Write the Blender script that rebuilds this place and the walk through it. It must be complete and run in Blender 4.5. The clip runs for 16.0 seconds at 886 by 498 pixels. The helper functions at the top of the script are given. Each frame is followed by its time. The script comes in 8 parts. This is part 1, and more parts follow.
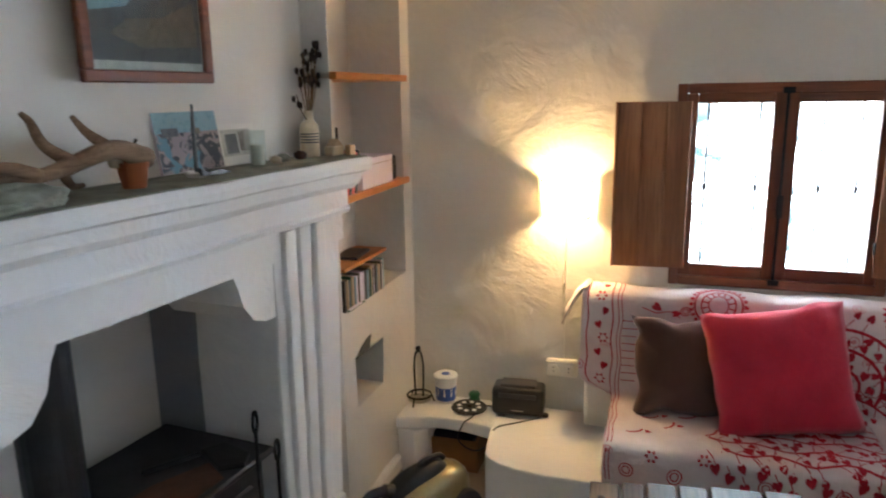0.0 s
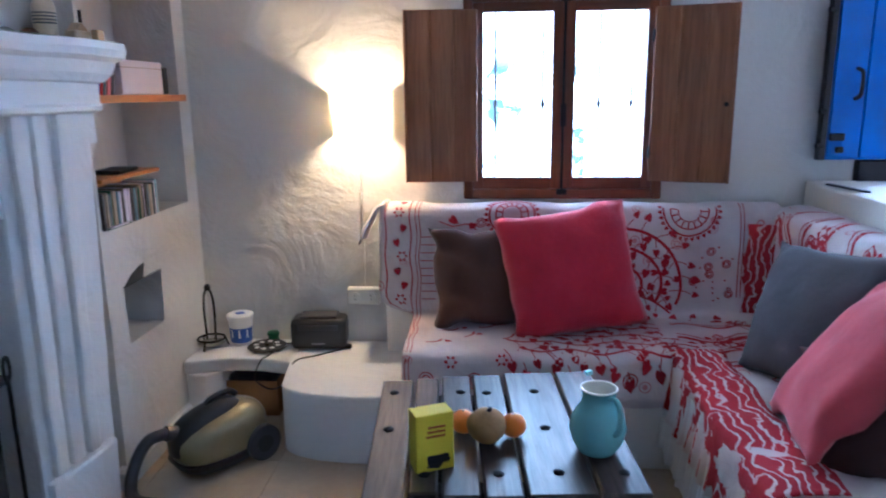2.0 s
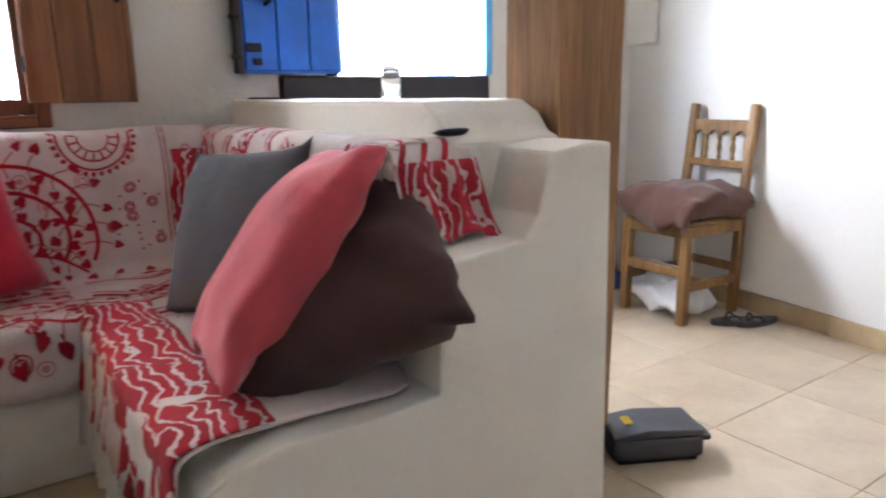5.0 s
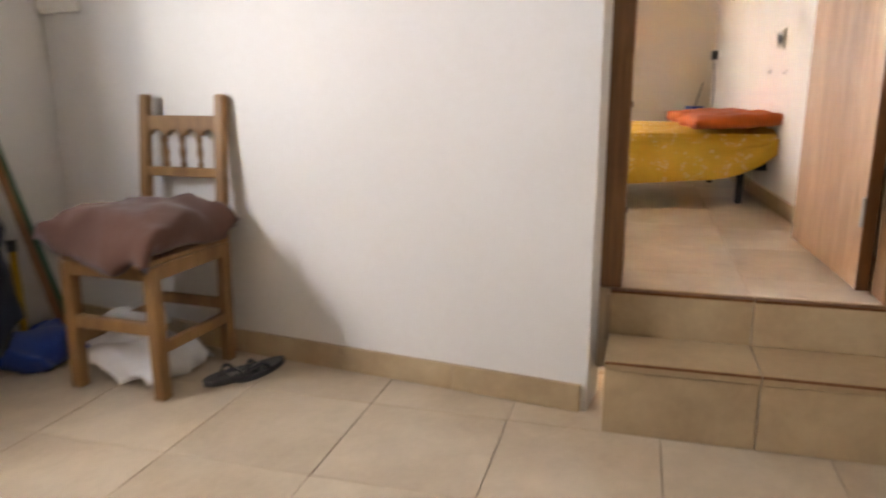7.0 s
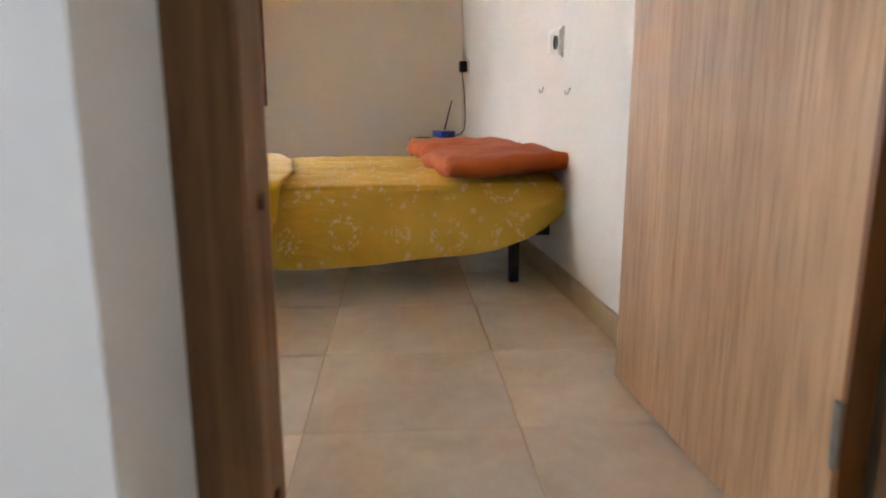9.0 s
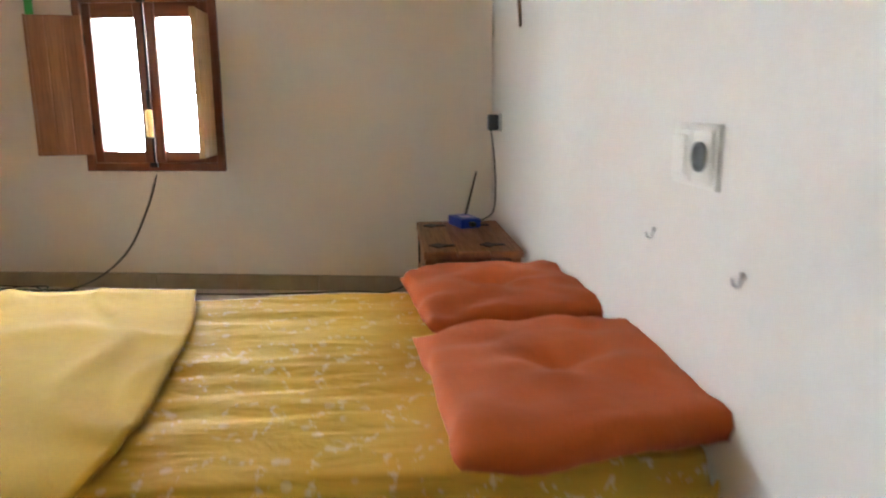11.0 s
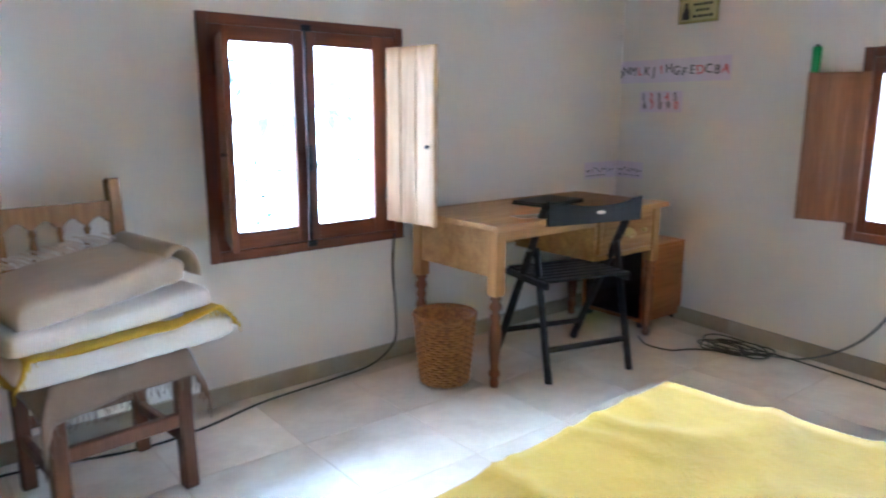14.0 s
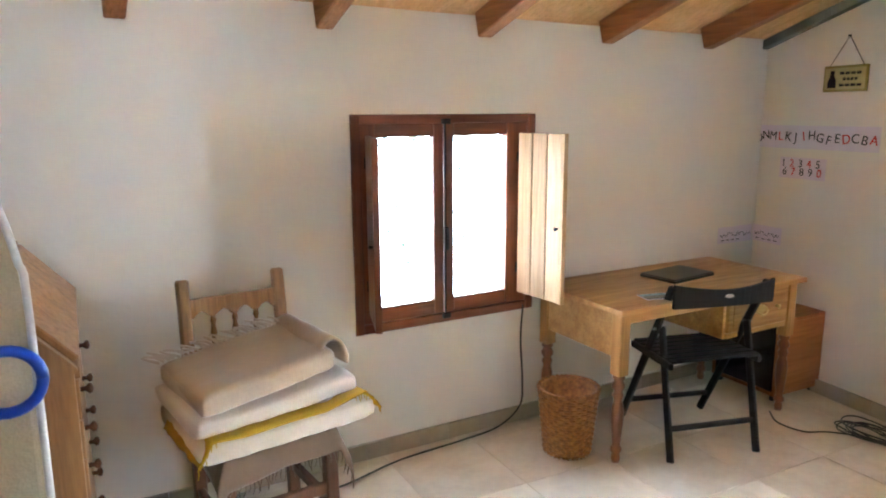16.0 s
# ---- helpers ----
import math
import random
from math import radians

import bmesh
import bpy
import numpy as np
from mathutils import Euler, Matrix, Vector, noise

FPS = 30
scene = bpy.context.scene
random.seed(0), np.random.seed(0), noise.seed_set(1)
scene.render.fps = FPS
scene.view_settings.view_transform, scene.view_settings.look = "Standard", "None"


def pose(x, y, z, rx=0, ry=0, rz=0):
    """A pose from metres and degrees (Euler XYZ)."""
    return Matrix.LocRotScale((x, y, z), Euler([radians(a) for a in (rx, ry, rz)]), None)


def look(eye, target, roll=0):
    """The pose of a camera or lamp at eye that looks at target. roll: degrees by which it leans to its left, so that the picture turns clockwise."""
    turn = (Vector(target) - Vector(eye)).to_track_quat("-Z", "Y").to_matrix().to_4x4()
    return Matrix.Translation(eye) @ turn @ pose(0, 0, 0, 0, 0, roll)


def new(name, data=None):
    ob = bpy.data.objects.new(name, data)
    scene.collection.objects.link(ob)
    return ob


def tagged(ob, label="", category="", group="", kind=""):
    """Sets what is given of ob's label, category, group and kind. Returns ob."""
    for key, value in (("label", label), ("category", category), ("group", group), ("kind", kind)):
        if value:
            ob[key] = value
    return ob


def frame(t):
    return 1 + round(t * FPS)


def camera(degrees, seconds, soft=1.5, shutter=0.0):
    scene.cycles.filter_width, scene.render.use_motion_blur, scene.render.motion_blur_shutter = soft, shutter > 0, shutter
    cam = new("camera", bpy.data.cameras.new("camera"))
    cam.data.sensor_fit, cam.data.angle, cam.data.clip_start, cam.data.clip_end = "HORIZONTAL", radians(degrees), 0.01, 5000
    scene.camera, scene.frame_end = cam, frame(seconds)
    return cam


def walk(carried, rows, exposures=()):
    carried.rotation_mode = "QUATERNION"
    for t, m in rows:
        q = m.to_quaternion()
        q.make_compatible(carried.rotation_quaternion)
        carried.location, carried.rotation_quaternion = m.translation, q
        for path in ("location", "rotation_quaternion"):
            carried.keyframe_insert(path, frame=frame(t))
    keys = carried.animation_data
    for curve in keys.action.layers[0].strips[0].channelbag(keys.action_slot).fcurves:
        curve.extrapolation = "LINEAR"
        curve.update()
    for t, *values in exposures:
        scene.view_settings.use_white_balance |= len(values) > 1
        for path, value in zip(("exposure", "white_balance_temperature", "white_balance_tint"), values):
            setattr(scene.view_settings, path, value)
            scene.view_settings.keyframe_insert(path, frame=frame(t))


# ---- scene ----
cam = camera(64.4, 16.0, 2.0, 0.4)
PATH = [
    (0, (0.204, 0.498, 1.817), (-0.396, 2.356, 1.384), -0.9),
    (0.5, (0.219, 0.539, 1.717), (-0.247, 2.436, 1.286), -0.8),
    (1, (0.244, 0.563, 1.607), (-0.108, 2.484, 1.178), -0.6),
    (1.5, (0.289, 0.573, 1.487), (0.047, 2.512, 1.061), -0.5),
    (2, (0.339, 0.606, 1.425), (0.208, 2.554, 0.992), -0.6),
    (2.5, (0.387, 0.673, 1.281), (0.391, 2.625, 0.849), -0.5),
    (3, (0.409, 0.768, 1.192), (0.608, 2.709, 0.754), -0.5),
    (3.5, (0.517, 0.846, 1.146), (0.983, 2.737, 0.692), -0.9),
    (4, (0.612, 0.918, 1.1), (1.365, 2.717, 0.656), -1.0),
    (4.2, (0.643, 0.938, 1.101), (1.476, 2.701, 0.658), -1.1),
    (6.3, (1.144, 1.401, 0.996), (2.816, 2.403, 0.547), 0.4),
    (6.5, (1.237, 1.472, 1.003), (2.991, 2.318, 0.551), 0.5),
    (7, (1.581, 1.418, 1.006), (3.458, 1.943, 0.555), -0.2),
    (7.5, (1.979, 1.423, 0.983), (3.918, 1.641, 0.546), -1.0),
    (8, (2.371, 1.407, 1.011), (4.323, 1.434, 0.578), -0.4),
    (8.2, (2.525, 1.398, 1.024), (4.478, 1.353, 0.591), 0.0),
    (9.2, (3.31, 1.285, 1.075), (5.259, 1.155, 0.653), -0.1),
    (9.8, (3.77, 1.205, 1.175), (5.715, 1.02, 0.757), -0.2),
    (10.3, (4.167, 1.139, 1.19), (6.111, 0.913, 0.778), -0.5),
    (10.5, (4.275, 1.143, 1.212), (6.226, 0.963, 0.81), -0.3),
    (11, (4.567, 1.189, 1.321), (6.525, 1.145, 0.918), -0.3),
    (11.5, (4.764, 1.239, 1.405), (6.724, 1.362, 1.026), -0.2),
    (12, (4.868, 1.377, 1.498), (6.784, 1.795, 1.109), -0.2),
    (12.2, (4.883, 1.43, 1.52), (6.763, 1.993, 1.135), 0.0),
    (12.5, (4.903, 1.447, 1.552), (6.693, 2.247, 1.158), -0.0),
    (13, (4.876, 1.488, 1.55), (6.498, 2.591, 1.159), 0.0),
    (13.5, (4.811, 1.549, 1.569), (6.259, 2.872, 1.176), 0.3),
    (14, (4.754, 1.572, 1.596), (5.978, 3.103, 1.2), 0.2),
    (14.5, (4.722, 1.559, 1.653), (5.755, 3.225, 1.258), 0.1),
    (15, (4.734, 1.519, 1.759), (5.682, 3.238, 1.374), -0.1),
    (15.5, (4.716, 1.492, 1.879), (5.637, 3.225, 1.494), -0.1),
    (16, (4.697, 1.447, 1.953), (5.605, 3.188, 1.572), -0.3),
]
walk(cam, [(t, look(eye, target, roll)) for t, eye, target, roll in PATH], [(0, 2.4, 6200, 14), (1.0, 2.45, 5600, 15), (1.5, 2.4, 4950, 16), (2.0, 2.35, 4650, 18), (3.0, 2.5, 4500, 20), (3.5, 2.65, 4650, 19), (4, 2.85, 5200, 18), (6.5, 2.15, 7900, 26), (8, 1.85, 7200, 23), (10.5, 1.65, 6100, 12), (11, 1.65, 6200, 12), (12, 1.95, 5300, 11), (12.5, 2.05, 4900, 10), (13.5, 1.85, 4400, 8), (14.5, 2.0, 4900, 9), (16, 2.15, 5500, 10)])

# ---- light and sky ----
world = bpy.data.worlds.new("world")
scene.world = world
world.use_nodes = True
_bg = world.node_tree.nodes["Background"]
_sky = world.node_tree.nodes.new("ShaderNodeTexSky")
_sky.sky_type, _sky.sun_disc = "NISHITA", False
_sky.sun_elevation, _sky.sun_rotation = radians(60), radians(214)
world.node_tree.links.new(_sky.outputs[0], _bg.inputs[0])
_bg.inputs[1].default_value = 0.12


def lamp(name, kind, m, energy, color, **more):
    d = bpy.data.lights.new(name, kind)
    d.energy, d.color = energy, color
    for k, v in more.items():
        if k == "angle":
            d.angle = v
        if k == "size":
            d.shadow_soft_size = v
        if k == "area":
            d.shape, d.size, d.size_y = "RECTANGLE", v[0], v[1]
    ob = new(name, d)
    ob.matrix_world = m
    return ob


lamp("sun", "SUN", look((0, 0, 20), (6, 9, 0)), 4.5, (1.0, 0.95, 0.86), angle=radians(0.5))
lamp("hatch_daylight", "AREA", pose(2.425, 3.90, 1.465, -90, 0, 0), 8.5, (0.66, 0.84, 1.0), area=(0.50, 0.65))
lamp("sconce_bulb", "POINT", Matrix.Translation((-0.235, 3.665, 1.335)), 6.2, (1.0, 0.64, 0.27), size=0.035)


# ---- materials ----
def lin(c):
    return tuple((v / 12.92 if v <= 0.04045 else ((v + 0.055) / 1.055) ** 2.4) for v in c)


class Nodes:
    """A short hand for node trees."""

    def __init__(self, name):
        self.m = bpy.data.materials.new(name)
        self.m.use_nodes = True
        self.t = self.m.node_tree
        self.b = self.t.nodes["Principled BSDF"]

    def add(self, kind, **values):
        n = self.t.nodes.new("ShaderNode" + kind)
        for k, v in values.items():
            n.inputs[k.replace("_", " ")].default_value = v
        return n

    def link(self, a, b):
        self.t.links.new(a, b)

    def coord(self, scale=(1, 1, 1)):
        c, mp = self.add("TexCoord"), self.add("Mapping")
        mp.inputs["Scale"].default_value = scale
        self.link(c.outputs["Object"], mp.inputs["Vector"])
        return mp.outputs[0]

    def noise(self, co, scale, detail=4.0, rough=0.55, distort=0.0):
        n = self.add("TexNoise", Scale=scale, Detail=detail, Roughness=rough, Distortion=distort)
        self.link(co, n.inputs["Vector"])
        return n.outputs["Fac"]

    def ramp(self, fac, *stops):
        n = self.add("ValToRGB")
        e = n.color_ramp.elements
        while len(e) < len(stops):
            e.new(0.5)
        for el, (pos, c) in zip(e, stops):
            el.position = pos
            el.color = (c, c, c, 1) if isinstance(c, (int, float)) else (*c, 1)
        self.link(fac, n.inputs[0])
        return n.outputs[0]

    def mix(self, fac, a, b, how="MIX"):
        n = self.add("Mix")
        n.data_type, n.blend_type = "RGBA", how
        for s, v in ((n.inputs[0], fac), (n.inputs[6], a), (n.inputs[7], b)):
            if isinstance(v, (int, float)):
                s.default_value = v
            elif isinstance(v, tuple):
                s.default_value = (*v, 1)
            else:
                self.link(v, s)
        return n.outputs[2]

    def math(self, op, a, b=0.0):
        n = self.add("Math")
        n.operation = op
        for s, v in zip(n.inputs, (a, b)):
            if isinstance(v, (int, float)):
                s.default_value = v
            else:
                self.link(v, s)
        return n.outputs[0]

    def bump(self, h, strength, dist=0.01, over=None):
        n = self.add("Bump", Strength=strength, Distance=dist)
        self.link(h, n.inputs["Height"])
        if over is not None:
            self.link(over, n.inputs["Normal"])
        return n.outputs[0]

    def done(self, color, rough=0.6, metal=0.0, normal=None):
        for s, v in (("Base Color", color), ("Roughness", rough)):
            if isinstance(v, (int, float)):
                self.b.inputs[s].default_value = v
            elif isinstance(v, tuple):
                self.b.inputs[s].default_value = (*v, 1)
            else:
                self.link(v, self.b.inputs[s])
        self.b.inputs["Metallic"].default_value = metal
        if normal is not None:
            self.link(normal, self.b.inputs["Normal"])
        return self.m


def plain(name, c, rough=0.6, metal=0.0, var=0.12, scale=6.0, grain=60.0, bump=0.1):
    """A paint, plastic, metal or ceramic with soft stains and a fine grain."""
    n = Nodes(name)
    co = n.coord()
    big, small = n.noise(co, scale), n.noise(co, grain, 3)
    k = n.ramp(big, (0.3, 0.0), (0.7, 1.0))
    col = n.mix(k, tuple(v * (1 - var) for v in c), tuple(min(1, v * (1 + var)) for v in c))
    r = n.ramp(small, (0.2, max(0.02, rough - 0.08)), (0.8, min(1, rough + 0.08)))
    return n.done(col, r, metal, n.bump(small, bump, 0.003))


def plaster(name, c, stain, lump=0.5, soil=0.35):
    n = Nodes(name)
    co = n.coord()
    trowel, fine, patch = n.noise(co, 3.2, 5, 0.6, 0.6), n.noise(co, 34, 5), n.noise(co, 1.1, 3)
    spots = n.noise(co, 7.0, 6, 0.7, 1.2)
    col = n.mix(n.ramp(patch, (0.35, 0.0), (0.75, soil)), c, stain)
    col = n.mix(n.ramp(spots, (0.62, 0.0), (0.78, 0.35)), col, tuple(v * 0.9 for v in c))
    col = n.mix(n.ramp(fine, (0.3, 0.0), (0.7, 0.12)), col, stain)
    b = n.bump(trowel, lump, 0.03)
    b = n.bump(fine, 0.22, 0.004, b)
    return n.done(col, 0.92, 0.0, b)


def wood(name, dark, light, rough=0.5, along="Z", scale=1.0, ring=0.4):
    n = Nodes(name)
    s = {"X": (0.6, 9, 9), "Y": (9, 0.6, 9), "Z": (9, 9, 0.6)}[along]
    co = n.coord(tuple(v * scale for v in s))
    co2 = n.coord(tuple(v * scale * 5 for v in s))
    g, f, st = n.noise(co, 1.6, 5, 0.6, ring), n.noise(co2, 2.2, 4), n.noise(n.coord(), 2.3, 3)
    info = n.add("ObjectInfo")
    col = n.mix(n.ramp(g, (0.32, 0.0), (0.68, 1.0)), dark, light)
    col = n.mix(n.ramp(f, (0.45, 0.0), (0.75, 0.55)), col, tuple(v * 0.55 for v in dark))
    col = n.mix(n.ramp(st, (0.4, 0.0), (0.8, 0.3)), col, tuple(v * 0.7 for v in dark))
    hsv = n.add("HueSaturation")
    n.link(n.math("ADD", n.math("MULTIPLY", info.outputs["Random"], 0.2), 0.9), hsv.inputs["Value"])
    n.link(col, hsv.inputs["Color"])
    r = n.ramp(f, (0.2, rough - 0.1), (0.8, min(1, rough + 0.12)))
    return n.done(hsv.outputs[0], r, 0.0, n.bump(f, 0.25, 0.003))


def cloth(name, c, weave=420.0, var=0.2, fuzz=0.25, rough=0.95):
    n = Nodes(name)
    co = n.coord()
    big, w, folds = n.noise(co, 5, 4), n.noise(co, weave, 2), n.noise(co, 14, 4, 0.6, 0.4)
    col = n.mix(n.ramp(big, (0.3, 0.0), (0.7, 1.0)), tuple(v * (1 - var) for v in c), tuple(min(1, v * (1 + var * 0.6)) for v in c))
    col = n.mix(n.ramp(w, (0.3, 0.0), (0.7, 0.3)), col, tuple(v * 0.6 for v in c))
    b = n.bump(w, 0.35, 0.002, n.bump(folds, 0.3, 0.012))
    n.b.inputs["Sheen Weight"].default_value = fuzz
    n.b.inputs["Sheen Roughness"].default_value = 0.5
    return n.done(col, rough, 0.0, b)


def tile_mat(name, c, c2):
    n = Nodes(name)
    info = n.add("ObjectInfo")
    co = n.add("TexCoord").outputs["Object"]
    add = n.add("VectorMath")
    n.link(co, add.inputs[0])
    comb = n.add("CombineXYZ")
    for i in range(3):
        n.link(n.math("MULTIPLY", info.outputs["Random"], 17.0 + 5 * i), comb.inputs[i])
    n.link(comb.outputs[0], add.inputs[1])
    v = add.outputs[0]
    a, b, d = n.noise(v, 3.0, 4, 0.5, 0.5), n.noise(v, 9, 4, 0.5, 0.4), n.noise(v, 90, 3)
    col = n.mix(n.ramp(a, (0.3, 0.0), (0.72, 1.0)), c, c2)
    fine = n.noise(v, 38, 4, 0.6)
    col = n.mix(n.ramp(b, (0.3, 0.0), (0.8, 0.42)), col, tuple(x * 0.72 for x in c))
    col = n.mix(n.ramp(fine, (0.4, 0.0), (0.8, 0.22)), col, tuple(min(1, x * 1.12) for x in c2))
    hsv = n.add("HueSaturation")
    n.link(n.math("ADD", n.math("MULTIPLY", info.outputs["Random"], 0.14), 0.93), hsv.inputs["Value"])
    n.link(col, hsv.inputs["Color"])
    return n.done(hsv.outputs[0], 0.3, 0.0, n.bump(d, 0.03, 0.001))


